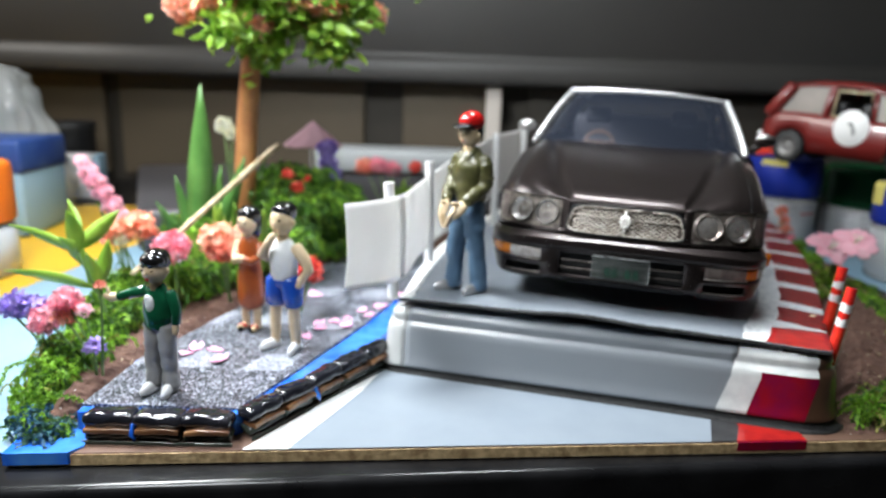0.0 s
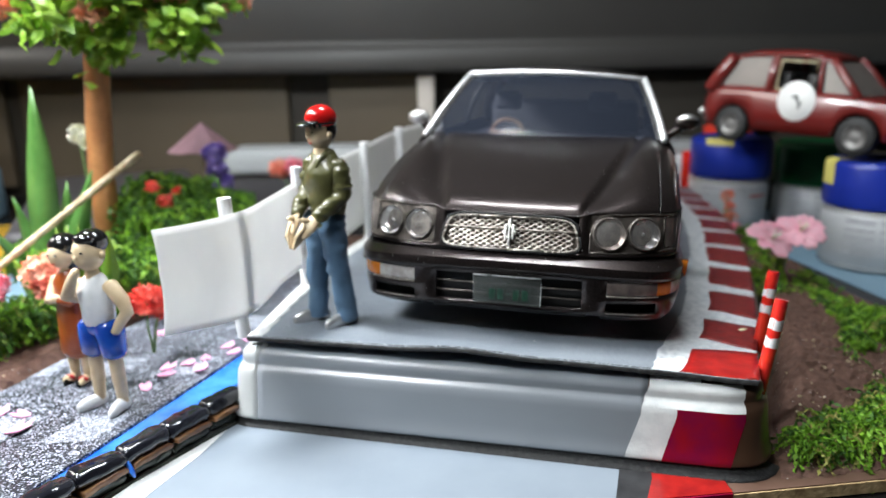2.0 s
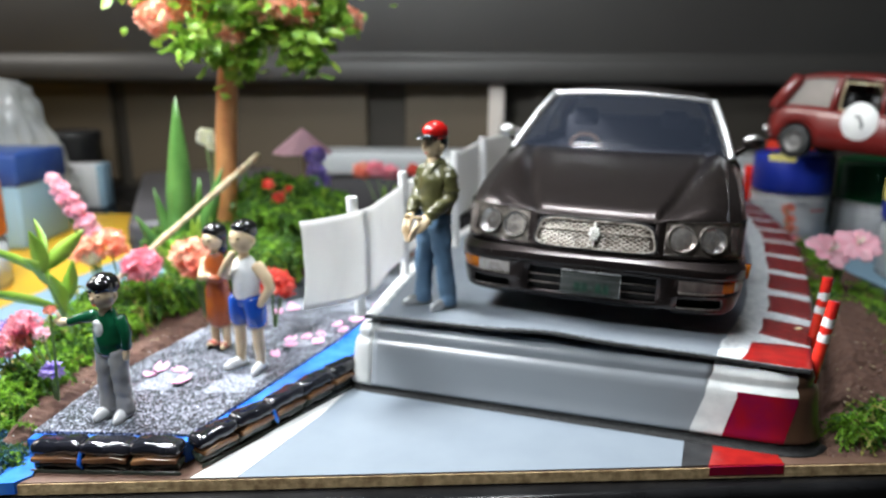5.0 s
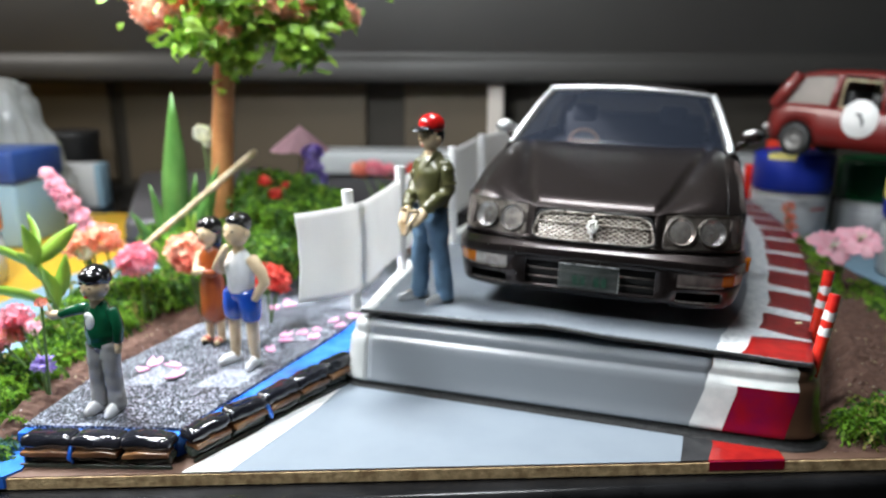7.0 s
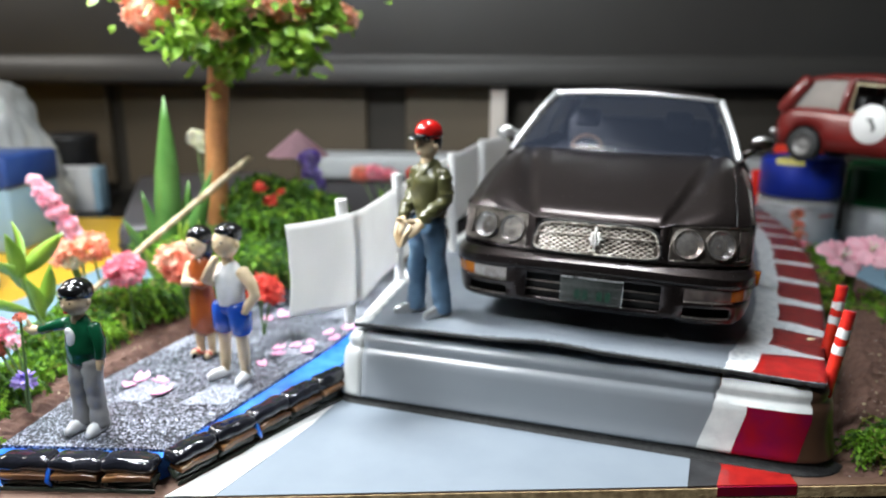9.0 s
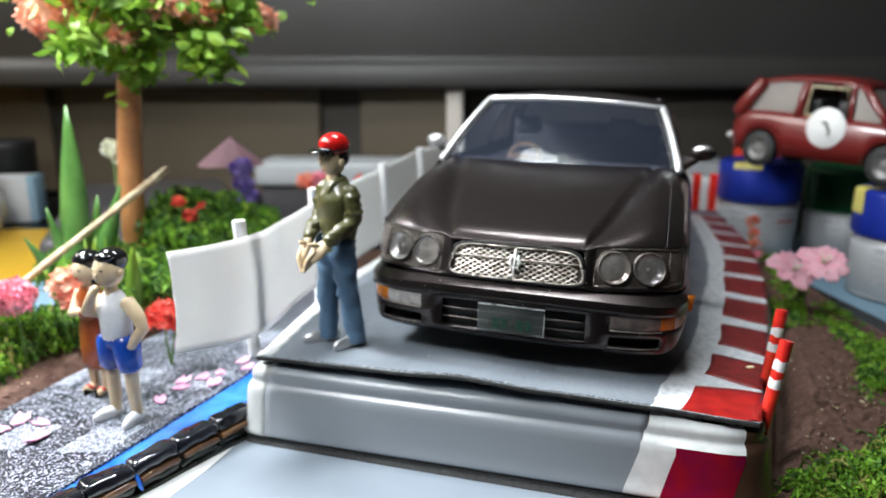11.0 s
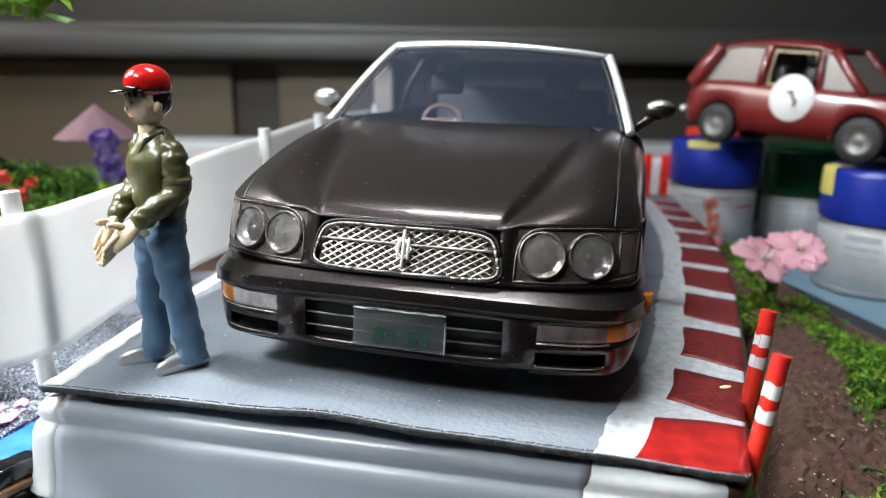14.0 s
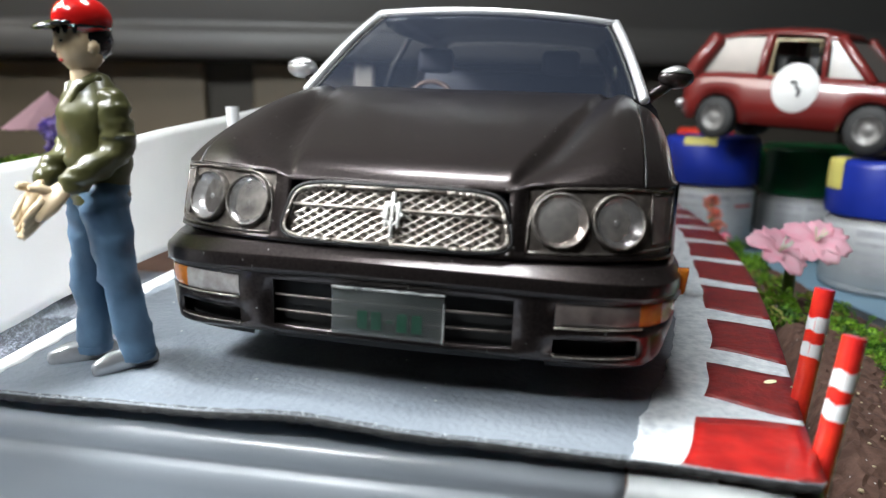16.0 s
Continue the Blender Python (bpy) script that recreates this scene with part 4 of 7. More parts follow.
def model_car():
    ob = thing("model_car", "dark bronze scale-model sedan with chrome grille on the road sheet", "model car", 43.8, 186.3, road_z(44, 190) + 0.1, -12.5)
    lean = Matrix.Rotation(radians(1.1), 4, "Y")  # the body sits a little lower on one side

    def cp(name, bm, key, label="", parent=None, **k):
        bmesh.ops.rotate(bm, cent=(0, 30, 10), matrix=lean.to_3x3(), verts=bm.verts)
        return part(name, bm, key, parent or ob, label, **k)

    # hood, with a dark gap along each fender
    along = [0, 0.003, 0.008, 0.016, 0.03, 0.05, 0.08, 0.13, 0.19, 0.26, 0.34, 0.43, 0.53, 0.63, 0.73, 0.83, 0.92, 1.0]
    seam = 0.862
    bm = bmesh.new()
    grid(bm, [[body_top(u, t) for u in np.linspace(-seam + 0.004, seam - 0.004, 151)] for t in along])
    cp("hood", bm, "paint", "dark bronze metallic hood with two creases", solid=0.35)
    for side in (-1, 1):
        bm = bmesh.new()
        tube(bm, [body_top(side * seam, t) - Vector((0, 0, 0.28)) for t in along], 0.26, 5, ends=False)
        cp("hood_gap", bm, "dark")

    # fenders, doors and rear: shoulder, flank with wheel openings, sill
    def flank(side, y, edge, top):
        sill = 7.2
        for axle in (35, 150):
            if abs(y - axle) < 15.4:
                sill = max(sill, 9.5 + math.sqrt(15.4**2 - (y - axle) ** 2))
        sill = min(sill, top - 0.6)
        row = [(side * edge, y, top)]
        for f in (0.2, 0.4, 0.6, 0.8, 1.0):
            z = top + (sill - top) * f
            row.append((side * (edge - 1.6 * ((top - z) / (top - 7.2)) ** 2 + (0.35 if 13.5 < z < 16.5 else 0)), y, z))
        return row + [(side * (edge - 4.5), y, sill + 0.3)]

    for side in (-1, 1):
        bm = bmesh.new()
        across = [seam + 0.004 + (1 - seam - 0.004) * math.sin(k / 12 * math.pi / 2) for k in range(13)]
        grid(bm, [[body_top(side * u, t) for u in across] for t in along])
        rows = [flank(side, 15.2, 35.1, 28.2)]
        for t in np.linspace(0, 1, 26):
            p = body_top(1, float(t))
            rows.append(flank(side, p.y, p.x, p.z))
        grid(bm, rows)
        rows = []
        for y in [55.5, 58, 62] + [70 + 6 * k for k in range(10)] + [130 + 1.6 * k for k in range(25)] + [175, 182, 189, 196]:
            hw = half_width(y)
            shoulder = [(side * (33.0 + (hw - 33.0) * math.sin(f * math.pi / 2)), y, 38.6 - 5.2 * (1 - math.cos(f * math.pi / 2))) for f in (0, 0.25, 0.5, 0.75)]
            rows.append(shoulder + flank(side, y, hw, 33.4))
        grid(bm, rows)
        bmesh.ops.recalc_face_normals(bm, faces=bm.faces)
        cp("fender", bm, "paint", "dark bronze flank with wheel openings")
    # rear deck and tail
    bm = bmesh.new()
    rows = [[(x * 33.2 / 33, y, 38.6 - 0.0011 * x * x - (0.0 if y < 190 else 1.5)) for x in range(-33, 34, 6)] for y in (150, 165, 180, 190, 196)]
    rows.append([(x, 198, 24) for x in range(-33, 34, 6)])
    rows.append([(x, 196, 9) for x in range(-33, 34, 6)])
    grid(bm, rows)
    cp("trunk", bm, "paint", solid=0.35)

    # nose: a band around the grille and the lamps that leans back
    bm = bmesh.new()
    xs = [0, 4, 8, 12, 14.2, 14.8, 16.4, 17.2, 20, 23, 26, 29, 31.0, 32.4, 33.4, 33.8, 34.2, 34.6, 34.9, 35.15]
    xs = [-v for v in xs[:0:-1]] + xs
    zs = [19.6, 20.2, 21.0, 22.5, 24, 25.5, 26.8, 27.3, 28.1, 28.5]
    top = lambda x, z: z if z < 27.4 else 27.3 + (z - 27.3) * (nose_top(x) - 27.3) / 1.2  # noqa: E731
    vs = [[bm.verts.new((x, nose_y(x, top(x, z)), top(x, z) - 0.0002 * x * x)) for x in xs] for z in zs]
    for j in range(len(zs) - 1):
        for i in range(len(xs) - 1):
            cx, cz = (xs[i] + xs[i + 1]) / 2, (zs[j] + zs[j + 1]) / 2
            in_grille = abs(cx) < 14.2 and 20.2 < cz < 27.3
            in_lamp = 16.4 < abs(cx) < 34.2 and 20.2 < cz < 28.1
            if not (in_grille or in_lamp):
                bm.faces.new((vs[j][i], vs[j][i + 1], vs[j + 1][i + 1], vs[j + 1][i]))
    cp("nose_panel", bm, "paint", "dark bronze surround of grille and headlamps", solid=0.7)

    # grille: chrome frame, criss-cross bars, middle bar, emblem
    def gp(x, z, d=0.0):
        return Vector((x, nose_y(x, z) - d, z - 0.0002 * x * x))

    grille = bmesh.new()
    rim = []
    for k in range(72):
        a = 2 * math.pi * k / 72
        c, s = math.cos(a), math.sin(a)
        x, z = 13.95 * math.copysign(abs(c) ** 0.28, c), 23.6 + 3.25 * math.copysign(abs(s) ** 0.42, s)
        rim.append((x * (1 - 0.02 * (z - 23.6)), z))
    ring = [gp(x, z, 0.35) for x, z in rim]
    for k in range(72):
        p, q = ring[k], ring[(k + 1) % 72]
        tube(grille, [p, q], 0.21, 6, ends=False)
    frame_part = cp("grille", grille, "grille_silver", "worn silver grille frame")
    bm = bmesh.new()
    tube(bm, [gp(x * 1.035, 23.6 + (z - 23.6) * 1.13, 0.12) for x, z in rim + rim[:1]], 0.22, 6, ends=False)
    cp("grille_gap", bm, "dark", "black gap round the grille", parent=frame_part)
    bm = bmesh.new()
    outline = [gp(x * 0.99, z, -0.55) for x, z in rim]
    bm.faces.new([bm.verts.new(p) for p in outline])
    cp("grille_backing", bm, "grille_back", parent=frame_part, smooth=False)
    bm = bmesh.new()
    for sgn in (-1, 1):
        for k in range(-16, 17):
            x0 = k * 1.75
            pts = []
            for j in range(13):
                z = 20.5 + 6.3 * j / 12
                x = x0 + sgn * (z - 23.6) * 1.75
                lim = 13.3 * (1 - 0.02 * (z - 23.6))
                if abs(x) < lim:
                    pts.append(gp(x, z, -0.02 + 0.03 * (sgn > 0)))
            if len(pts) > 2:
                tube(bm, pts, 0.15, 4, ends=False)
    cp("grille_lattice", bm, "grille_silver", "weathered silver criss-cross grille bars", parent=frame_part, smooth=False)
    bm = bmesh.new()
    tube(bm, [gp(x, 24.4, 0.2) for x in np.linspace(-13.4, 13.4, 15)], 0.20, 6, ends=False)
    cp("grille_bar", bm, "grille_silver", parent=frame_part)
    bm = bmesh.new()
    for dx, h in ((-0.75, 1.4), (0, 2.6), (0.75, 1.4)):
        tube(bm, [gp(dx, 23.9 - h, 0.55), gp(dx, 23.9 + h, 0.55)], 0.28, 6)
    tube(bm, [gp(-1.3, 23.9, 0.55), gp(0, 25.4, 0.6), gp(1.3, 23.9, 0.55), gp(0, 22.4, 0.6), gp(-1.3, 23.9, 0.55)], 0.22, 6)
    cp("emblem", bm, "emblem", "small upright chrome emblem", parent=frame_part)

    # headlamps: worn housing, two ringed round lenses, corner lamp
    def lamp_at(side, x, z, back):
        return Vector((side * x, nose_y(x, z) + back, z - 0.0002 * x * x))

    for side in (-1, 1):
        bm = bmesh.new()
        grid(bm, [[lamp_at(side, x, z, 0.55 - 0.3 * abs(noise.noise(Vector((x * 0.9, z * 0.9, side * 3.0))))) for x in np.linspace(16.2, 34.4, 40)] for z in np.linspace(20.0, 28.3, 18)])
        lamp = cp("headlamp", bm, "bezel", "twin round headlamp in worn bronze housing")
        # each left reflector is a paler tone than its right twin
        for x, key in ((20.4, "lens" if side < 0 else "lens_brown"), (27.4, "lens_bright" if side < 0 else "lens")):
            slope = math.degrees(math.atan2(nose_y(x + 3, 24) - nose_y(x - 3, 24), 6)) * 0.85
            centre = lamp_at(side, x, 24.3, -0.15 if x < 22 else -0.5)
            turn = Matrix.Translation(centre) @ Matrix.Rotation(radians(slope * side), 4, "Z") @ Matrix.Rotation(radians(90 - 17), 4, "X")
            bm = bmesh.new()
            lathe(bm, [(3.1, -0.9), (3.1, 0.05), (3.2, 0.25), (3.38, 0.22), (3.5, -0.1), (3.55, -1.1)], 48)
            for vtx in bm.verts:
                vtx.co *= 1 + 0.035 * noise.noise(vtx.co * 1.6 + Vector((x, side, 0)))
            bmesh.ops.transform(bm, matrix=turn, verts=bm.verts)
            cp("lamp_ring", bm, "bezel_rim", parent=lamp)
            # a silvered bowl with a bulb behind a clear domed lens
            bm = bmesh.new()
            lathe(bm, [(3.1, -0.05), (2.75, -0.5), (2.1, -0.95), (1.2, -1.25), (0.45, -1.35), (0.4, -0.7), (0, -0.6)], 36)
            for vtx in bm.verts:
                vtx.co.z += 0.22 * noise.noise(vtx.co * 1.1 + Vector((x * 3, side * 7, 0)))
            bmesh.ops.transform(bm, matrix=turn, verts=bm.verts)
            cp("reflector", bm, key, "dull silvered reflector", parent=lamp)
            bm = bmesh.new()
            lathe(bm, [(3.12, -0.1), (2.6, 0.12), (1.8, 0.3), (0.9, 0.4), (0, 0.43)], 36)
            bmesh.ops.transform(bm, matrix=turn, verts=bm.verts)
            cover = cp("lens", bm, "lens_cover", "clear domed lens", parent=lamp)
            cover.visible_shadow = False
        bm = bmesh.new()
        loop = [lamp_at(side, x, z, 0.2) for x, z in ((31.5, 21.4), (33.9, 21.7), (34.0, 27.0), (31.3, 27.4))]
        for p, q in zip(loop, loop[1:] + loop[:1]):
            tube(bm, [p, q], 0.17, 5, ends=False)
        cp("corner_lamp", bm, "bezel_rim", "corner lamp in worn chrome outline", parent=lamp)
        bm = bmesh.new()
        grid(bm, [[lamp_at(side, x, z, 0.15) for x in np.linspace(31.5, 33.9, 5)] for z in (21.6, 24, 27.1)])
        cp("corner_lens", bm, "fog_dull", parent=lamp)
        bm = bmesh.new()
        corners = [(16.6, 20.5), (22, 20.4), (29, 20.5), (34.1, 21.0), (34.1, 27.6), (28, 28.1), (20.2, 28.0), (18.7, 27.6), (17.5, 26.7), (16.9, 25.3), (16.6, 23.6), (16.6, 20.5)]
        loop = [lamp_at(side, ax + (bx - ax) * f, az + (bz - az) * f, 0.1) for (ax, az), (bx, bz) in zip(corners, corners[1:]) for f in (0, 0.25, 0.5, 0.75)]
        tube(bm, loop + loop[:1], 0.17, 5, ends=False)
        cp("lamp_outline", bm, "bezel_rim", parent=lamp)

    # bumper: a bowed shell with openings
    def bump_y(x):
        return ease([(0, 0.0), (12, 0.3), (20, 0.9), (27, 2.0), (31, 3.7), (33.4, 6.0), (35, 9.4), (36, 14.5), (36.3, 22)], abs(x))

    profile = [(5.9, 2.2), (6.1, 1.0), (6.6, 0.35), (7.9, 0.15), (8.5, 0.1), (10.2, 0.0), (11.7, 0.0), (14.7, 0.0), (15.6, 0.0), (16.0, -0.45), (16.4, -0.7), (17.7, -0.72), (18.1, -0.6), (18.3, -0.25), (19.5, 1.3), (19.8, 3.2)]
    half = [0, 4, 8, 12, 15.65, 18, 20.5, 22.5, 25, 27, 29, 30.8, 32.2, 33.4, 34.3, 35.0, 35.5, 35.9, 36.2, 36.3]
    bx = [-v for v in half[:0:-1]] + half
    bm = bmesh.new()

    def bump_point(x, z, inn):
        y = bump_y(x) if abs(x) < 36.29 else 27
        nx = min(1, abs(x) / 36)
        corner = max(0.0, (abs(x) - 31.0) / 5.3)
        low = max(0.0, (11.0 - z) / 5.0)
        lift = (1.3 - 0.0012 * x * x) * max(0.0, min(1.0, (7.9 - z) / 1.3)) + 2.2 * corner**2 * low
        return Vector((x * (1 - inn * 0.012 * nx - 0.02 * corner * low), y + inn, z + lift - (0.0009 * x * x if z > 15.5 else 0)))

    vs = [[bm.verts.new(bump_point(x, z, inn)) for x in bx] for z, inn in profile]
    for j in range(len(profile) - 1):
        for i in range(len(bx) - 1):
            cx, cz = abs(bx[i] + bx[i + 1]) / 2, (profile[j][0] + profile[j + 1][0]) / 2
            intake = cx < 15.65 and 8.5 < cz < 14.7
            slot = 20.5 < cx < 30.8 and 7.9 < cz < 10.2
            lamp = 20.5 < cx < 35.5 and 11.7 < cz < 14.7
            if not (intake or slot or lamp):
                bm.faces.new((vs[j][i], vs[j][i + 1], vs[j + 1][i + 1], vs[j + 1][i]))
    bumper = sharp(cp("bumper", bm, "paint", "dark bronze front bumper with openings", solid=0.7), 24)
    bm = bmesh.new()
    grid(bm, [[(x, bump_y(x) + 2.2, z) for x in np.linspace(-16.6, 16.6, 15)] for z in (6.2, 15.6)])
    for s in (-1, 1):
        grid(bm, [[(s * x, bump_y(x) + 2.2, z) for x in np.linspace(19.6, 32.0, 11)] for z in (5.9, 11.2)])
    cp("intake_void", bm, "dark", parent=bumper, smooth=False)
    for z in (10.4, 12.5):
        bm = bmesh.new()
        tube(bm, [(x, bump_y(x) + 0.7, z) for x in np.linspace(-15.6, 15.6, 13)], 0.17, 5, ends=False)
        cp("intake_slat", bm, "bezel", parent=bumper)
    for s in (-1, 1):
        bm = bmesh.new()
        loop = [(s * x, bump_y(x) - 0.02, z) for x, z in ((20.6, 8.3), (20.7, 7.95), (23, 7.93), (25, 7.92), (27, 7.92), (29, 7.93), (30.5, 7.98))]
        tube(bm, loop, 0.10, 5, ends=False)
        cp("slot_outline", bm, "grille_silver", "worn silver outline of the lower slot", parent=bumper)
    for s in (-1, 1):
        cut = ((20.6, 30.6), (30.6, 33.4), (33.4, 35.5)) if s > 0 else ((20.6, 29.2), (29.2, 35.5), None)
        deep = ((11.62, 0.6), (11.75, 0.25), (12.0, 0.08), (12.6, 0.0), (13.2, -0.03), (13.8, 0.0), (14.4, 0.08), (14.65, 0.25), (14.8, 0.6))
        # left lens paler for the light on it, right one darker and mottled
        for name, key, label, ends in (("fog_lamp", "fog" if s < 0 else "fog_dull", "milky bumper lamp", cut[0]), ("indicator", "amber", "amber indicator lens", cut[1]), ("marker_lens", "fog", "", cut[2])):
            if ends:
                bm = bmesh.new()
                grid(bm, [[(s * x, bump_y(x) + o + 0.06 * noise.noise(Vector((x * 0.6, z, s))), z) for x in np.linspace(*ends, 28)] for z, o in deep])
                cp(name, bm, key, label, parent=bumper)
        bm = bmesh.new()
        tube(bm, [(s * x, bump_y(x) - 0.08, 11.65) for x in np.linspace(20.6, 31, 8)], 0.15, 5, ends=False)
        cp("lamp_trim", bm, "grille_silver", parent=bumper)
        bm = bmesh.new()
        tube(bm, [(s * x, bump_y(x) - 0.35, 16.0 - 0.0009 * x * x) for x in np.linspace(0, 35.8, 20)], 0.13, 4, ends=False)
        cp("bumper_groove", bm, "dark", parent=bumper)
    bm = bmesh.new()
    box(bm, 35.6, 37.0, 11.6, 14.2, 14.0, 17.6, bevel=0.4)
    for vtx in bm.verts:
        vtx.co += Vector((noise.noise(vtx.co * 0.9), noise.noise(vtx.co * 0.9 + Vector((5, 0, 0))), noise.noise(vtx.co * 0.9 + Vector((0, 5, 0))))) * 0.5
    cp("side_marker", bm, "amber", "rough amber side marker")

    # number plate under a clear cover; its characters are plain bars
    bm = bmesh.new()
    tilt = Matrix.Translation((0.15, -0.55, 11.75)) @ Matrix.Rotation(radians(-4), 4, "X")
    box(bm, -7.25, 7.25, -0.3, 0.3, -3.05, 3.05, bevel=0.28, m=tilt)
    plate = cp("number_plate", bm, "plate", "smoky plastic number plate with green characters")
    bm = bmesh.new()
    for x0, x1, z0, z1 in ((-7.25, 7.25, 2.9, 3.1), (7.12, 7.3, -3.0, 2.0)):
        box(bm, x0, x1, -0.6, 0.2, z0, z1, bevel=0.1, m=tilt)
    bmesh.ops.subdivide_edges(bm, edges=[e for e in bm.edges if e.calc_length() > 4], cuts=24)
    for vtx in bm.verts:
        vtx.co.z += 0.09 * noise.noise(vtx.co * 1.7)
        vtx.co.y += 0.12 * noise.noise(vtx.co * 1.3 + Vector((3, 0, 0)))
    cp("plate_cover", bm, "plate_clear", "clear plastic rim of the plate", parent=plate)
    for x, w in ((-3.1, 1.3), (-1.3, 1.3), (0.35, 0.8), (2.0, 1.3), (3.9, 1.3)):
        h = 1.15 if w > 1 else 0.18
        bm = bmesh.new()
        box(bm, x - w / 2, x + w / 2, -0.36, -0.28, -0.9 - h, -0.9 + h, m=tilt)
        cp("plate_character", bm, "plate_green", parent=plate, smooth=False)

    # windscreen, roof, pillars
    def screen(f, g):
        """f across -1..1, g from the base 0 to the roof 1."""
        w = 32.6 + (25.0 - 32.6) * g
        bow = 4.4 * (1 - f * f) * (1 - 0.35 * g)
        y = 53.6 + (74.2 - 53.6) * g - bow
        z = 38.9 + (54.8 - 38.9) * g + 1.1 * (1 - f * f) * g + 0.5 * (1 - f * f) * (1 - g) + 0.8 * math.sin(g * math.pi)
        # the cabin sits a little askew on the body
        return Vector((f * w + 1.6 * g, y, z - 0.028 * f * w * g))

    bm = bmesh.new()
    grid(bm, [[screen(f, g) for f in np.linspace(-0.97, 0.97, 21)] for g in np.linspace(0.0, 0.97, 11)])
    glass = cp("windscreen", bm, "glass", "clear dusty windscreen")
    glass.visible_shadow = False
    bm = bmesh.new()
    rows = []
    for g, up in ((0.0, 0.0), (0.012, 0.75), (0.03, 1.25), (0.1, 1.7), (0.3, 2.3), (0.6, 2.3), (0.85, 1.6), (1.0, 0.2)):
        y0 = 78.5
        rows.append([])
        for f in np.linspace(-1, 1, 25):
            p = screen(f, 0.985)
            y = p.y + g * (138 - p.y)
            drop = -2.6 * max(0, (abs(f) - 0.82) / 0.18) ** 2
            rows[-1].append((p.x * (1 + 0.12 * math.sin(g * math.pi)), y, p.z + up * (1 - 0.5 * f * f) - 0.2 + drop * min(1, g * 8)))
    grid(bm, rows)
    cp("roof", bm, "paint", "dark bronze roof", solid=0.5)
    bm = bmesh.new()
    tube(bm, [screen(f, 0.985) + Vector((0, -0.25, 0.35)) for f in np.linspace(-1, 1, 21)], [0.95 - 0.3 * k / 20 for k in range(21)], 8)
    cp("screen_header", bm, "silver_trim", "bright silver trim over the windscreen")
    for s in (-1, 1):
        bm = bmesh.new()
        tube(bm, [screen(s * (1.0 + 0.02 * g), g) + Vector((0, -0.1, 0.2)) for g in np.linspace(-0.02, 1.0, 12)], [1.0] * 12, 8)
        cp("screen_pillar", bm, "silver_trim", "bright silver windscreen pillar")
        bm = bmesh.new()
        tube(bm, [screen(s * 0.97, g) + Vector((-s * 0.5, -0.2, -0.1)) for g in np.linspace(0.0, 0.98, 12)], 0.35, 5)
        cp("screen_seal", bm, "dark")
        # side glass and rear pillar
        bm = bmesh.new()
        low = [(s * 33.4, y, 38.4) for y in np.linspace(60, 150, 10)]
        high = [(s * lerp([(80, 25.6), (110, 27), (136, 26)], y), y, 53.2) for y in np.linspace(81, 136, 10)]
        grid(bm, [low, [tuple((Vector(a) + Vector(b)) / 2 + Vector((s * 0.9, 0, 0))) for a, b in zip(low, high)], high])
        side_glass = cp("side_window", bm, "glass")
        side_glass.visible_shadow = False
        bm = bmesh.new()
        tube(bm, [(s * 33.3, 108, 38), (s * 31, 109, 46), (s * 26.8, 110, 53.5)], 0.9, 6)
        cp("door_pillar", bm, "dark")
        bm = bmesh.new()
        tube(bm, [(s * 33, 152, 38), (s * 30, 144, 47), (s * 25.5, 136, 54)], 2.4, 8)
        cp("rear_pillar", bm, "paint")
        # mirror: the light on the left housing and both tops is put into chrome
        bm = bmesh.new()
        mx = 38.6 if s > 0 else -36.9
        ball(bm, (mx, 60.5, 43.2), (3.3, 2.1, 2.1), level=3)
        for vtx in bm.verts:
            if vtx.co.y > 61.6:
                vtx.co.y = 61.6
        mirror = cp("door_mirror", bm, "paint" if s > 0 else "chrome", "bronze door mirror housing with its light put into chrome")
        bm = bmesh.new()
        tube(bm, [(s * 33.5, 60.5, 39.2), (mx - s * 1.4, 60.5, 41.6)], [1.3, 1.0], 8)
        cp("mirror_foot", bm, "paint", parent=mirror)
        bm = bmesh.new()
        ball(bm, (mx, 60.3, 43.5), (3.1, 1.95, 2.0), level=2)
        for vtx in list(bm.verts):
            if vtx.co.z < 44.0:
                vtx.co.z = 44.0
        cp("mirror_cap", bm, "chrome", parent=mirror)
    bm = bmesh.new()
    grid(bm, [[(x, y, z - 0.002 * x * x) for x in np.linspace(-27, 27, 9)] for y, z in ((138, 54.5), (146, 48), (154, 40))])
    rear_glass = cp("rear_window", bm, "glass")
    rear_glass.visible_shadow = False
    # cowl
    bm = bmesh.new()
    grid(bm, [[(f * 32.0, 50.5 + (f * f) * 4 + d, 38.4 - 1.0 * f * f - (0.5 if d < 1 else 0)) for f in np.linspace(-1, 1, 17)] for d in (-2.5, -0.5, 1.5, 4)])
    cp("cowl", bm, "dark")
    # inside: floor, dash, seats, steering wheel
    bm = bmesh.new()
    box(bm, -33, 33, 56, 152, 14, 34, bevel=1)
    cp("cabin_tub", bm, "interior", smooth=False)
    bm = bmesh.new()
    box(bm, -31, 31, 56, 72, 33, 38.2, bevel=2.2, segments=3)
    cp("dashboard", bm, "interior", "dark blue dashboard")
    for x in (-15.5, 15.5):
        bm = bmesh.new()
        box(bm, x - 9.5, x + 9.5, 96, 104, 30, 46, bevel=2.5, segments=3, m=Matrix.Rotation(radians(-6), 4, "X"))
        box(bm, x - 4.5, x + 4.5, 92, 96, 44, 50, bevel=1.6, segments=3)
        cp("front_seat", bm, "interior", "dark blue front seat with headrest")
    bm = bmesh.new()
    box(bm, -28, 28, 130, 140, 30, 46, bevel=2.5, segments=3)
    cp("rear_seat", bm, "interior")
    bm = bmesh.new()
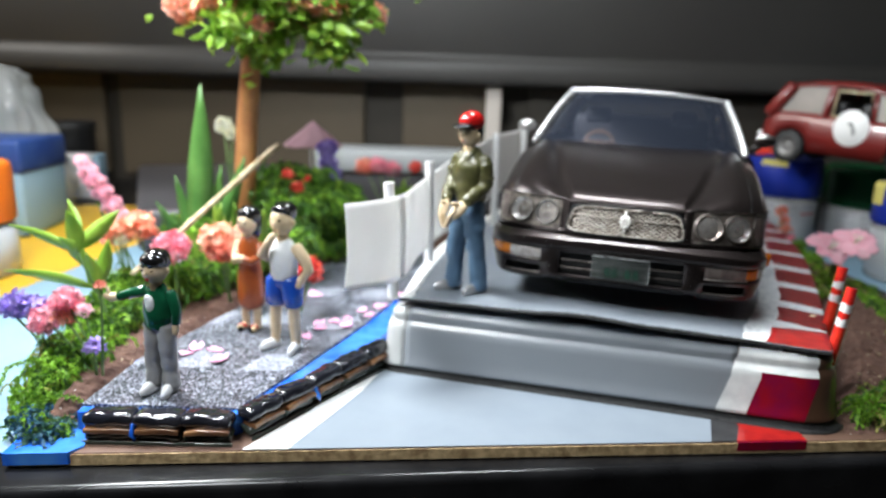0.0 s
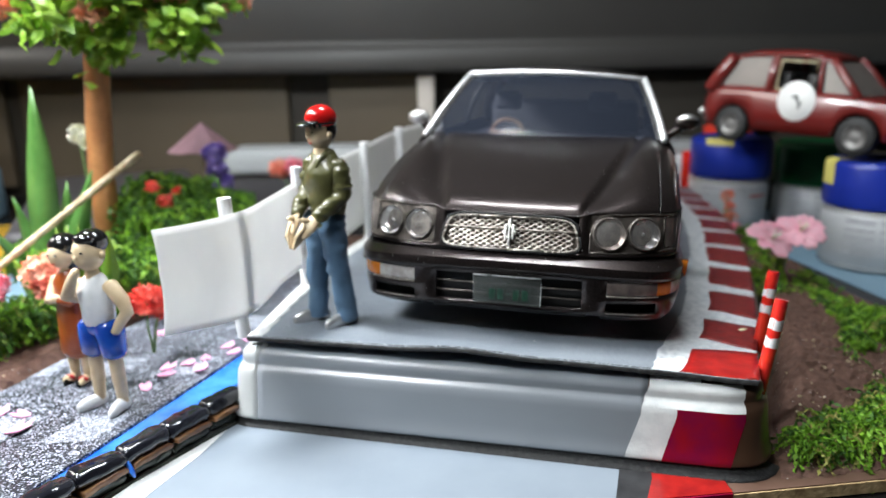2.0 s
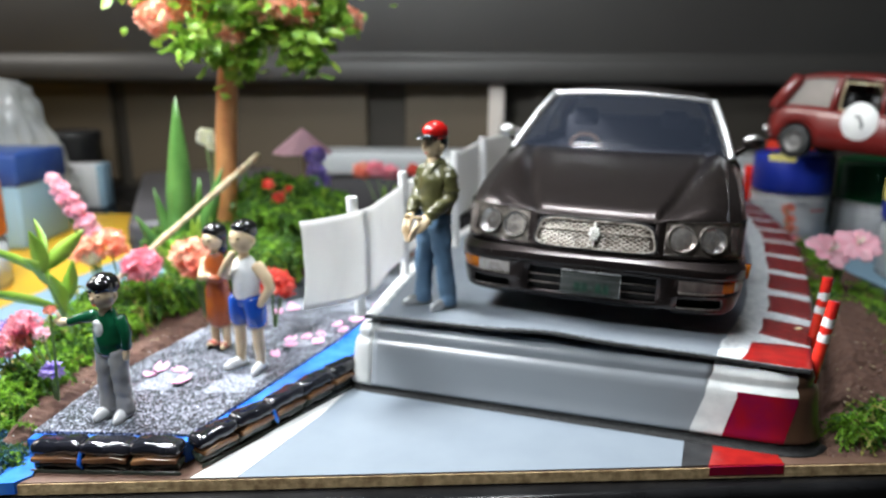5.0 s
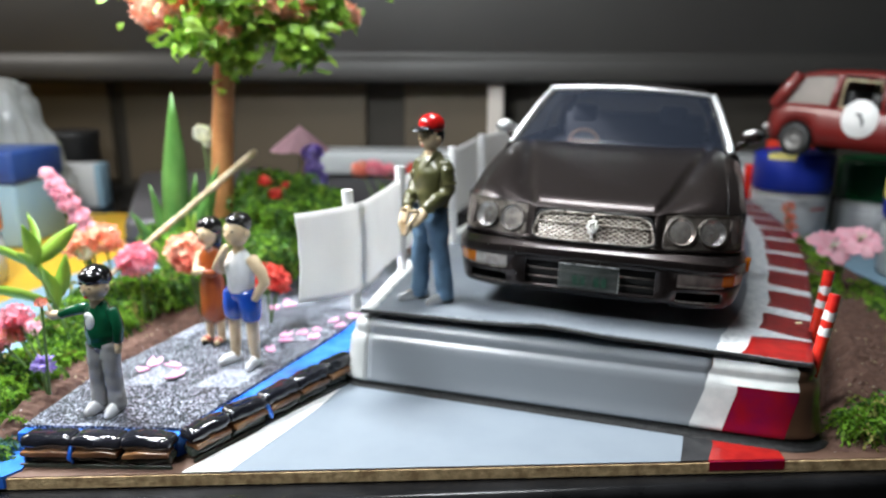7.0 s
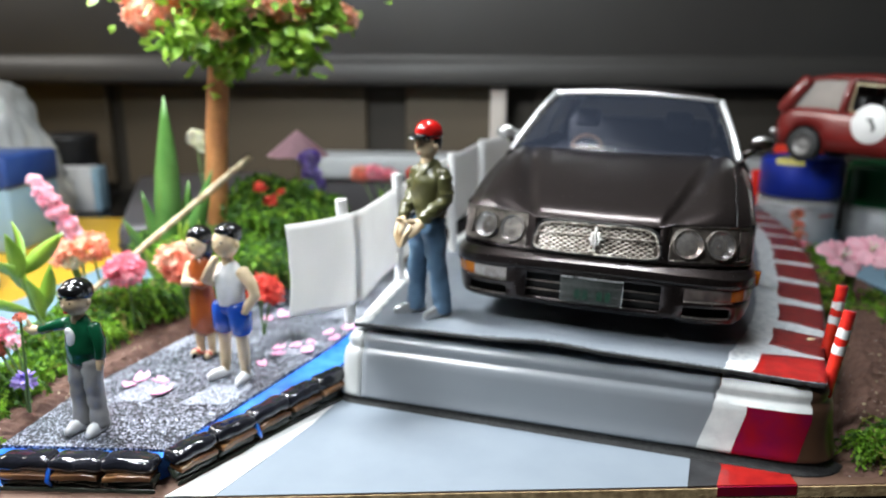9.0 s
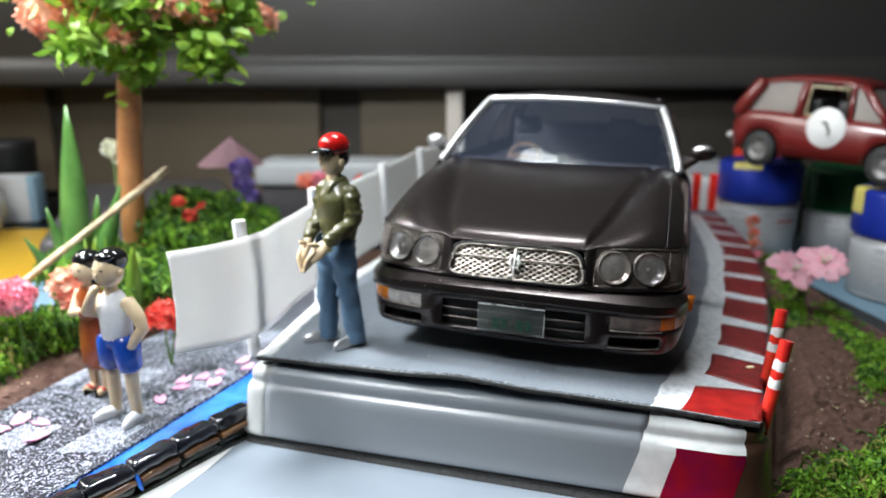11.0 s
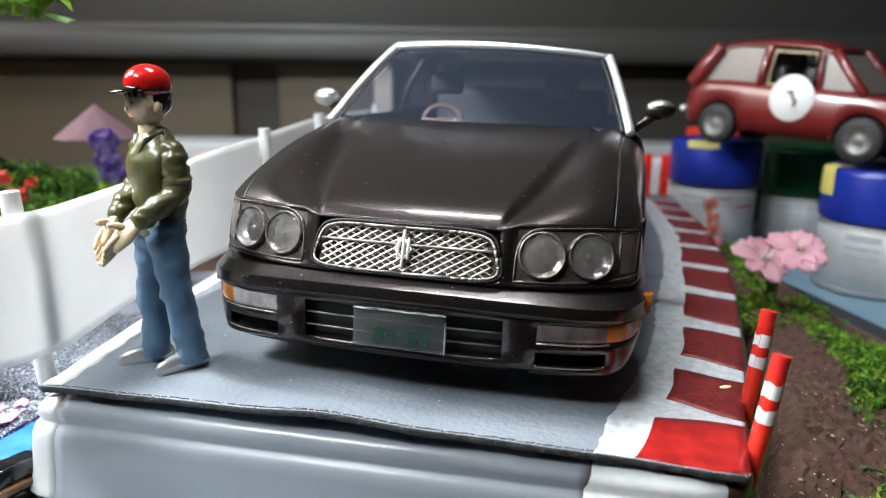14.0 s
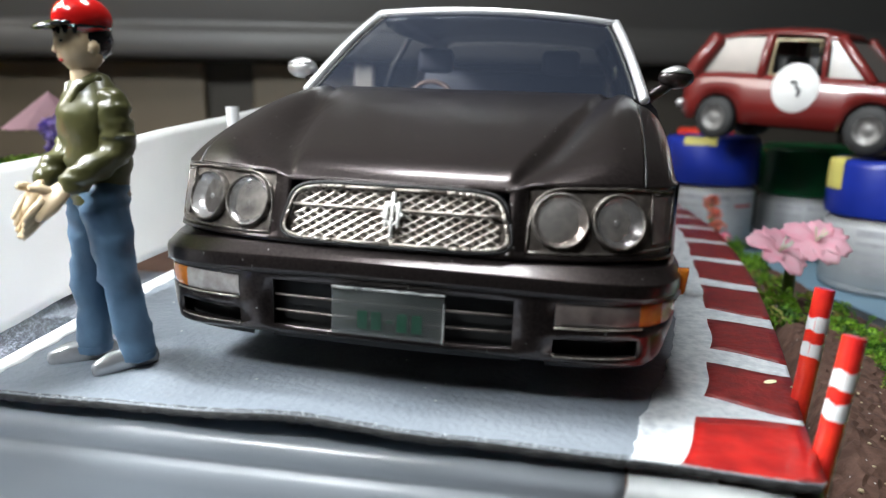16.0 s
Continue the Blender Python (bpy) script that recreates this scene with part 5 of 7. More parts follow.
    ring = [Vector((-13.5 + 5.0 * math.cos(a), 80 + 1.6 * math.sin(a), 37.6 + 4.0 * math.sin(a))) for a in np.linspace(0, 2 * math.pi, 25)]
    tube(bm, ring, 0.6, 6, ends=False)
    tube(bm, [(-18.2, 80, 37.6), (-8.8, 80, 37.6)], 0.7, 6)
    cp("steering_wheel", bm, "tan", "tan steering wheel")
    # pale disc added for the spot of light in the side window
    bm = bmesh.new()
    ball(bm, (29.6, 124, 46.2), (0.5, 2.0, 1.9), 0, 3)
    cp("screen_sticker", bm, "white_fl", "small pale disc painting the light spot inside the side window")

    # wheels on the ground
    for x, y in ((-30.5, 35), (30.5, 35), (-30.5, 150), (30.5, 150)):
        axis = Matrix.Translation((x, y, 12.9)) @ Matrix.Rotation(radians(90 if x > 0 else -90), 4, "Y")
        bm = bmesh.new()
        lathe(bm, [(7.8, -4), (11.5, -4.2), (12.6, -3.6), (12.9, -2), (12.9, 2), (12.6, 3.6), (11.5, 4.2), (7.8, 4)], 36)
        bmesh.ops.transform(bm, matrix=axis, verts=bm.verts)
        tyre = part("wheel", bm, "tyre", ob, "black tyre")
        bm = bmesh.new()
        lathe(bm, [(8.2, -3.5), (8.4, 3.9), (7.6, 3.8), (6.8, 2.6), (2.2, 2.9), (1.5, 3.4), (0, 3.4)], 24)
        bmesh.ops.transform(bm, matrix=axis, verts=bm.verts)
        part("rim", bm, "rim", tyre)
    bm = bmesh.new()
    box(bm, -27, 27, 14, 190, 7.6, 14, bevel=1)
    part("underbody", bm, "dark", ob, smooth=False)


model_car()


# ---- the painted figurines: one plain mesh each, standing on their feet at the origin, facing -y ----
def figurine(name, label, x, y, z, turn, keys, build, scale=1.0):
    bm = bmesh.new()
    build(bm, {k: i for i, k in enumerate(keys)})
    bmesh.ops.scale(bm, vec=(scale,) * 3, verts=bm.verts)
    ob = part(name, bm, keys, at=pose(x * MM, y * MM, z * MM, 0, 0, turn))
    sharp(ob, 70)
    return tagged(ob, label, "figurine")


def cloth(bm, points, radii, sides, index, flat=1.0, fold=0.06, seed=0.0, pitch=0.55):
    """A clothed limb: a smooth tube with folds that run round it."""
    n = len(points)
    idx = list(range(n))
    ts = np.linspace(0, n - 1, (n - 1) * 6 + 1)
    pts = [tuple(ease(list(zip(idx, [p[c] for p in points])), float(t)) for c in range(3)) for t in ts]
    rs = [ease(list(zip(idx, radii)), float(t)) for t in ts]
    first = len(bm.verts)
    tube(bm, pts, rs, sides, index, flat)
    bm.verts.ensure_lookup_table()
    axis = [Vector(p) for p in pts]
    for vtx in bm.verts[first:]:
        mid = min(axis, key=lambda a: (a - vtx.co).length_squared)
        d = vtx.co - mid
        w = Vector((vtx.co.x * 0.22, vtx.co.y * 0.22, vtx.co.z * pitch)) + Vector((seed * 3.7, 0, seed))
        vtx.co += d * (fold * 2.2 * noise.noise(w) + fold * abs(noise.noise(w * 2.1)))


def cap_man(bm, k):
    """Height 53: red cap, olive jacket, jeans, silver shoes; arms forward, palms open."""
    for s, dy in ((-1, -2.0), (1, 2.2)):
        x = s * 3.5
        cloth(bm, [(x, dy, 1.8), (x * 0.98, dy * 0.8, 8), (x * 0.88, dy * 0.55 - 0.4, 15), (x * 0.76, dy * 0.25 - 0.4, 20.5), (x * 0.62, -0.4, 26)], [2.45, 2.4, 2.65, 2.95, 3.2], 24, k["denim"], fold=0.10, seed=s)
        tube(bm, [(x - s * 0.3, dy + 2.2, 0.95), (x, dy - 0.5, 1.2), (x + s * 0.4, dy - 3.4, 1.05), (x + s * 0.8, dy - 5.6, 0.8)], [1.7, 2.0, 1.95, 1.35], 14, k["shoe_silver"], flat=0.66)
        tube(bm, [(x, dy, 1.3), (x, dy, 2.3)], [2.6, 2.65], 16, k["denim"], ends=False)
    ball(bm, (0, 0.2, 24.6), (4.8, 3.6, 3.6), k["denim"])
    cloth(bm, [(0, 0.1, 25.0), (0, 0, 28.6), (0, 0.1, 34), (0, 0.3, 38), (0, 0.4, 40.6)], [4.3, 4.7, 4.8, 4.7, 2.9], 36, k["olive"], 0.8, 0.11, 4.0, 0.4)
    tube(bm, [(0, 0.1, 24.4), (0, 0, 25.8)], [4.6, 4.75], 18, k["olive"], flat=0.8, ends=False)
    for s in (-1, 1):
        cloth(bm, [(s * 4.2, 0.4, 38.9), (s * 5.3, 0.4, 35.6), (s * 5.3, 0.1, 32.2), (s * 4.6, -3.4, 29.4), (s * 3.4, -6.4, 27.2)], [1.9, 2.2, 2.1, 1.85, 1.5], 26, k["olive"], 1.0, 0.17, s + 9.0, 1.1)
        tube(bm, [(s * 3.4, -6.7, 27.0), (s * 2.6, -8.6, 25.5), (s * 1.8, -10.5, 23.7)], [1.45, 2.05, 1.5], 14, k["skin_pale"], flat=0.55)
        tube(bm, [(s * 2.6, -8.0, 26.3), (s * 2.1, -9.6, 27.0), (s * 1.7, -11.2, 27.2)], [0.75, 0.65, 0.5], 8, k["skin_pale"])
        for j in range(4):
            tube(bm, [(s * (2.5 - 0.35 * j), -9.9, 25.5 - 0.8 * j), (s * (2.0 - 0.35 * j), -11.4, 24.3 - 0.85 * j), (s * (1.5 - 0.35 * j), -12.5, 23.1 - 0.8 * j)], [0.62, 0.58, 0.42], 8, k["skin_pale"])
    for vtx in bm.verts:
        if vtx.co.y < -5.0 and vtx.co.z > 18:
            vtx.co.y = -5.0 + (vtx.co.y + 5.0) * 0.78
    bmesh.ops.rotate(bm, cent=(0, 0, 24), matrix=Matrix.Rotation(radians(16), 3, "Z"), verts=[v for v in bm.verts if v.co.z > 24.2 or (v.co.y < -5.4 and v.co.z > 18)])
    head = len(bm.verts)
    tube(bm, [(0, -0.3, 40), (0, -0.5, 42.5)], [2.1, 1.8], 10, k["skin_pale"])
    for s in (-1, 1):
        tube(bm, [(s * 1.0, -2.9, 37.6), (s * 2.2, -2.0, 40.2), (s * 2.4, 0.6, 41.2)], 0.75, 8, k["olive"])
        tube(bm, [(s * 0.6, -2.9, 38.4), (s * 1.6, -1.9, 40.4), (s * 1.9, 0.2, 41.2)], 0.5, 6, k["skin_pale"])
    ball(bm, (0, -0.6, 45.8), (3.1, 3.5, 3.9), k["skin_pale"], 3)
    ball(bm, (0, -3.9, 45.0), (0.45, 0.6, 0.7), k["skin_pale"], 1)
    ball(bm, (0, -3.35, 43.6), (0.75, 0.3, 0.3), k["lip"], 1)
    for s in (-1, 1):
        ball(bm, (s * 1.25, -3.55, 46.0), (0.55, 0.3, 0.22), k["hair"], 1)
        ball(bm, (s * 3.1, 0.1, 45.2), (0.5, 0.9, 1.1), k["skin_pale"], 1)
    ball(bm, (0, 0.7, 46.4), (3.35, 3.3, 3.2), k["hair"])
    for j in range(6):
        a = radians(-60 + 24 * j)
        tube(bm, [(3.0 * math.sin(a), -3.2 * math.cos(a) - 0.5, 47.9), (3.1 * math.sin(a + 0.15), -3.35 * math.cos(a) - 0.5, 47.0)], [0.5, 0.25], 6, k["hair"])
    ball(bm, (0, 0.0, 49.0), (3.7, 4.1, 3.1), k["cap_red"], 3)
    ball(bm, (0, -3.9, 48.1), (3.2, 2.9, 0.6), k["hair"], 3, Matrix.Rotation(radians(12), 4, "X"))
    ball(bm, (0, -0.1, 48.0), (3.72, 4.15, 0.8), k["hair"])
    bm.verts.ensure_lookup_table()
    bmesh.ops.scale(bm, vec=(0.93, 0.93, 1.0), space=Matrix.Translation((0, 0, -41)), verts=bm.verts[head:])
    bmesh.ops.rotate(bm, cent=(0, 0, 42), matrix=Matrix.Rotation(radians(8), 3, "Z"), verts=bm.verts[head:])


def pointing_boy(bm, k):
    """Height 37: green jumper, grey trousers, white shoes; one arm held out sideways."""
    for s in (-1, 1):
        x = s * 2.1
        cloth(bm, [(x * 1.05, 0, 1.5), (x, 0, 6), (x * 0.92, -0.2, 11), (x * 0.8, 0, 16.5)], [2.0, 1.85, 1.95, 2.2], 20, k["grey_cloth"], fold=0.09, seed=s + 3)
        tube(bm, [(x, 1.2, 0.9), (x, -1.0, 1.15), (x * 1.2, -3.0, 1.05), (x * 1.3, -4.2, 0.8)], [1.5, 1.75, 1.7, 1.1], 12, k["white_cloth"], flat=0.68)
    ball(bm, (0, 0.1, 16.4), (3.3, 2.5, 2.1), k["grey_cloth"])
    cloth(bm, [(0, 0, 16.4), (0, 0, 19), (0, 0.1, 23), (0, 0.2, 25.8)], [3.3, 3.5, 3.5, 2.2], 24, k["green_top"], 0.74, 0.07, 7.0, 0.4)
    ball(bm, (-0.5, -2.2, 22.0), (1.2, 0.75, 2.3), k["white_cloth"])
    ball(bm, (-1.0, -2.2, 23.6), (0.9, 0.6, 0.9), k["white_cloth"])
    tube(bm, [(3.3, 0.2, 24.6), (4.4, 0.2, 21), (4.5, -0.3, 17.6)], [1.45, 1.4, 1.2], 10, k["green_top"])
    tube(bm, [(4.5, -0.3, 17.0), (4.4, -0.6, 15.0)], [0.9, 0.7], 8, k["skin_pale"])
    tube(bm, [(-3.2, 0, 24.6), (-6.2, -0.6, 23.9), (-9.0, -1.4, 23.0)], [1.5, 1.3, 1.15], 10, k["green_top"])
    tube(bm, [(-9.0, -1.4, 23.0), (-10.8, -1.8, 22.8), (-12.4, -2.0, 23.2)], [0.9, 1.15, 0.6], 8, k["skin_pale"])
    tube(bm, [(-11, -1.9, 23.4), (-11.6, -2, 25.2)], [0.5, 0.35], 6, k["skin_pale"])
    tube(bm, [(0, -0.1, 25.4), (0, -0.2, 27.2)], [1.6, 1.3], 10, k["skin_pale"])
    ball(bm, (0, -0.3, 30.0), (2.9, 3.0, 3.2), k["skin_pale"], 3)
    ball(bm, (-0.3, -3.3, 29.6), (0.4, 0.5, 0.55), k["skin_pale"], 1)
    ball(bm, (-0.3, -2.95, 28.2), (0.6, 0.3, 0.3), k["lip"], 1)
    for s in (-1, 1):
        ball(bm, (s * 1.1 - 0.2, -2.85, 30.3), (0.55, 0.35, 0.25), k["hair"], 1)
        tube(bm, [(s * 0.5 - 0.2, -3.0, 31.0), (s * 1.7 - 0.2, -2.75, 31.3)], 0.2, 5, k["hair"])
        ball(bm, (s * 2.85, 0.2, 29.8), (0.45, 0.7, 0.9), k["skin_pale"], 1)
    ball(bm, (0, 0.45, 32.0), (3.25, 3.35, 2.9), k["hair"], 3)
    ball(bm, (0.1, -0.9, 32.3), (2.95, 2.6, 1.9), k["hair"], 3)


def vest_man(bm, k):
    """Height 40: white vest, blue shorts, bare legs; one hand at the chin, one on the hip."""
    for s in (-1, 1):
        x = s * 2.7
        tube(bm, [(x * 1.15, 0, 1.4), (x * 1.05, 0, 6), (x, -0.1, 11), (x * 0.9, 0, 15)], [1.05, 1.35, 1.45, 1.8], 10, k["skin_pale"])
        tube(bm, [(x * 1.15, 1.0, 0.85), (x * 1.2, -1.2, 1.05), (x * 1.45, -3.2, 0.95), (x * 1.55, -4.4, 0.75)], [1.3, 1.55, 1.45, 0.95], 12, k["white_cloth"], flat=0.7)
        tube(bm, [(x * 0.98, 0, 12.2), (x * 0.9, 0, 14.5), (x * 0.75, 0, 18)], [2.5, 2.7, 2.9], 14, k["blue_shorts"])
    ball(bm, (0, 0.1, 17.8), (4.0, 2.9, 2.4), k["blue_shorts"])
    tube(bm, [(0, 0, 18.4), (0, 0, 21), (0, 0.1, 25), (0, 0.2, 27.6)], [3.5, 3.6, 4.0, 2.6], 16, k["white_cloth"], flat=0.74)
    tube(bm, [(3.6, 0.2, 26.6), (5.8, 0.6, 23.6), (6.6, 0.8, 21.0), (5.2, 0.0, 19.0), (4.6, -1.0, 17.2)], [1.6, 1.5, 1.3, 1.1, 0.9], 10, k["skin_pale"])
    tube(bm, [(-3.6, 0.2, 26.4), (-4.6, -1.2, 23.4), (-3.9, -3.2, 24.6), (-1.6, -3.8, 28.0), (-0.6, -3.6, 29.6)], [1.6, 1.4, 1.3, 1.05, 0.9], 10, k["skin_pale"])
    ball(bm, (-0.5, -3.5, 29.8), (1.0, 0.9, 1.0), k["skin_pale"], 1)
    tube(bm, [(0, 0, 27.4), (0, -0.2, 29.6)], [1.6, 1.3], 10, k["skin_pale"])
    ball(bm, (0, -0.3, 33.0), (2.9, 3.1, 3.6), k["skin_pale"], 3)
    ball(bm, (0, -3.3, 32.6), (0.45, 0.6, 0.6), k["skin_pale"], 1)
    for s in (-1, 1):
        ball(bm, (s * 1.1, -3.0, 33.6), (0.5, 0.3, 0.22), k["hair"], 1)
        ball(bm, (s * 2.9, 0.2, 32.6), (0.5, 0.8, 1.0), k["skin_pale"], 1)
    ball(bm, (0, 0.75, 35.0), (3.15, 3.15, 2.7), k["hair"], 3)
    ball(bm, (0.3, -1.2, 36.0), (2.4, 1.7, 1.2), k["hair"], 2)


def dress_woman(bm, k):
    """Height 39: black bob, rust dress, sandals; hands held together."""
    for s in (-1, 1):
        x = s * 1.9
        tube(bm, [(x, 0, 1.5), (x, 0, 6), (x, 0, 10)], [1.0, 1.25, 1.4], 10, k["skin_pale"])
        tube(bm, [(x, 0.8, 1.1), (x, -1.2, 1.2), (x * 1.2, -2.9, 1.0)], [1.1, 1.25, 0.95], 8, k["skin_pale"], flat=0.7)
        tube(bm, [(x, 1.0, 0.4), (x, -3.2, 0.4)], [1.2, 1.15], 8, k["hair"], flat=0.4)
        tube(bm, [(x - 1.2, -1.8, 1.4), (x, -2.0, 2.0), (x + 1.2, -1.8, 1.4)], 0.4, 6, k["lip"])
    tube(bm, [(0, 0, 8.2), (0, 0, 12), (0, 0, 17), (0, 0, 21), (0, 0.1, 25), (0, 0.2, 27)], [4.1, 3.9, 3.7, 3.1, 3.5, 2.4], 16, k["rust"], flat=0.76)
    for s in (-1, 1):
        tube(bm, [(s * 3.2, 0.2, 25.6), (s * 4.0, -0.6, 22.4), (s * 2.6, -3.2, 21.2), (s * 0.9, -4.0, 21.8)], [1.3, 1.25, 1.1, 0.9], 10, k["rust"] if s > 0 else k["skin_pale"])
    ball(bm, (0, -4.0, 22.0), (1.5, 1.1, 1.2), k["skin_pale"], 2)
    tube(bm, [(0, 0, 26.6), (0, -0.2, 28.6)], [1.3, 1.1], 10, k["skin_pale"])
    ball(bm, (0, -0.5, 31.6), (2.7, 2.9, 3.2), k["skin_pale"], 3)
    for s in (-1, 1):
        ball(bm, (s * 1.0, -3.1, 32.0), (0.5, 0.3, 0.25), k["hair"], 1)
    ball(bm, (0, -3.1, 30.0), (0.5, 0.3, 0.25), k["lip"], 1)
    ball(bm, (0, 0.7, 33.4), (3.4, 3.4, 3.1), k["hair"], 3)
    tube(bm, [(0, 1.4, 33), (0, 1.6, 29.5), (0, 1.6, 27.4)], [3.3, 3.0, 2.4], 12, k["hair"], flat=0.7)


figurine("cap_figurine", "painted figurine in red cap, olive jacket and blue jeans", 4.0, 197.6, road_z(2, 197) + 0.05, -52, ["denim", "shoe_silver", "olive", "skin_pale", "hair", "cap_red", "lip"], cap_man, 0.955)
figurine("boy_figurine", "painted figurine in green jumper and grey trousers on the walkway", -63.4, 155.2, WALK_Z + 0.1, -8, ["grey_cloth", "white_cloth", "green_top", "skin_pale", "hair", "lip"], pointing_boy, 0.97)
figurine("vest_figurine", "painted figurine in white vest and blue shorts on the walkway", -43.6, 184.2, WALK_Z + 0.1, -18, ["skin_pale", "white_cloth", "blue_shorts", "hair"], vest_man, 1.07)
figurine("dress_figurine", "painted figurine in rust dress with black bobbed hair on the walkway", -57.5, 196.8, WALK_Z + 0.1, -14, ["skin_pale", "hair", "lip", "rust"], dress_woman, 1.0)


# ---- fence, marker poles, paper petals ----
def fence():
    ob = thing("film_fence", "fence of milky translucent film on white plastic rods", "fence")
    posts = [(-17.3, 193.0, 51.2, 18.3), (-9.5, 226, 53.5, 18.3), (2.6, 265.3, 56.0, 18.3), (11.2, 293.2, 58.5, 18.3), (24, 330, 60, 18.3)]
    for x, y, top, foot in posts:
        bm = bmesh.new()
        lean = 1.6 if y < 200 else 0.6
        tube(bm, [(x + lean, y + 0.4, foot), (x, y, top - 0.6)], 1.5, 14, ends=False)
        post = part("post", bm, "white_rod", ob)
        sharp(post, 50)
    line = [(-25.6, 175.2, 47.6, 25.6), (-21.0, 181.0, 47.6, 25.0), (-16.0, 187.0, 47.9, 24.6), (-12.9, 196, 48.0, 24.4), (-11.4, 210, 48.3, 24.8), (-9.4, 226, 49.0, 25.2), (-4.6, 245, 51.4, 26.8), (0.9, 265.3, 53.6, 28.5), (9.4, 293.2, 56.2, 31), (22.0, 330, 58, 33)]
    bm = bmesh.new()
    rows = []
    dense = []
    for t in np.linspace(0, len(line) - 1, 110):
        idx = list(range(len(line)))
        dense.append([ease(list(zip(idx, [p[c] for p in line])), float(t)) for c in range(4)])
    for f in np.linspace(0, 1, 15):
        rows.append([(x + 0.5 * math.sin(f * 3.1) + 0.25 * math.sin(y * 0.11 + f * 2) + 0.35 * noise.noise(Vector((y * 0.12, f * 2.2, 3.0))) + 0.25 * abs(noise.noise(Vector((y * 0.3, f * 5, 9.0)))), y, lo + (hi - lo) * f + 0.3 * math.sin(y * 0.09)) for x, y, hi, lo in dense])
    grid(bm, rows)
    part("film", bm, "film", ob, "milky translucent film panel", solid=0.15)


fence()


def marker_pole(x, y, top, foot, tx, ty):
    ob = thing("marker_pole", "short red rod with white painted rings at the road's edge", "marker pole", group="marker poles")
    a, b = Vector((x, y, foot)), Vector((tx, ty, top))
    at = lambda f: a + (b - a) * f  # noqa: E731
    bm = bmesh.new()
    tube(bm, [at(0), at(0.3), at(0.6), at(0.995)], [1.22, 1.26, 1.27, 1.27], 16, ends=False)
    sharp(part("rod", bm, "red_rod", ob), 50)
    for f0, f1 in ((0.52, 0.62), (0.70, 0.80)):
        bm = bmesh.new()
        n = 14
        rows = []
        way = (b - a).normalized()
        side = way.cross(Vector((0, 1, 0))).normalized()
        up = way.cross(side)
        for f in (f0, (f0 + f1) / 2, f1):
            rows.append([at(f + 0.030 * noise.noise(Vector((math.cos(2 * math.pi * k / n) * 1.3, math.sin(2 * math.pi * k / n) * 1.3, f * 60 + x))) * (f != (f0 + f1) / 2)) + (side * math.cos(2 * math.pi * k / n) + up * math.sin(2 * math.pi * k / n)) * (1.30 + 0.02 * math.sin(k * 2.3)) for k in range(n)])
        grid(bm, rows, closed=True)
        part("ring", bm, "white_paint", ob, "uneven white painted ring")
    return ob


marker_pole(98.6, 189.0, 34.3, 15.2, 101.0, 190.4)
marker_pole(93.2, 174.6, 32.6, 12.8, 96.9, 177.0)


def petals():
    spots = [(-66.9, 180.2, 3.0), (-67.6, 175.6, 2.3), (-57.7, 173.4, 3.2), (-61.3, 179.4, 2.4), (-38.2, 199.6, 2.4), (-40.1, 192.7, 2.3), (-47.5, 229.8, 3.4), (-51.3, 226.4, 2.6), (-31, 203, 3.0), (-35.5, 206, 2.6), (-39.5, 203.5, 2.8), (-32, 209, 2.2), (-24, 222, 2.6), (-29, 217, 2.4), (-20, 236, 2.4), (-26, 213, 2.6)]
    for i, (x, y, r) in enumerate(spots):
        rnd = random.Random(i + 40)
        bm = bmesh.new()
        # a torn heart-shaped scrap, curled at one end
        outline = [(r * q * math.cos(a), r * 0.66 * q * math.sin(a)) for a, q in ((0.1, 0.35), (0.55, 1.05), (1.2, 0.95), (2.2, 0.9), (3.1, 1.1), (4.0, 0.85), (5.0, 0.95), (5.75, 1.05))]
        prism(bm, outline, 0, 0.28)
        curl = rnd.uniform(0.03, 0.09)
        for vtx in bm.verts:
            vtx.co.z += curl * vtx.co.x * vtx.co.x
        ob = part("paper_petal", bm, "petal_paper", smooth=False, at=pose(x * MM, y * MM, (WALK_Z + 0.3) * MM, rnd.uniform(-6, 6), rnd.uniform(-6, 6), rnd.uniform(0, 360)))
        tagged(ob, "scrap of pale pink paper petal lying on the walkway", "paper petal", "paper petals")


petals()


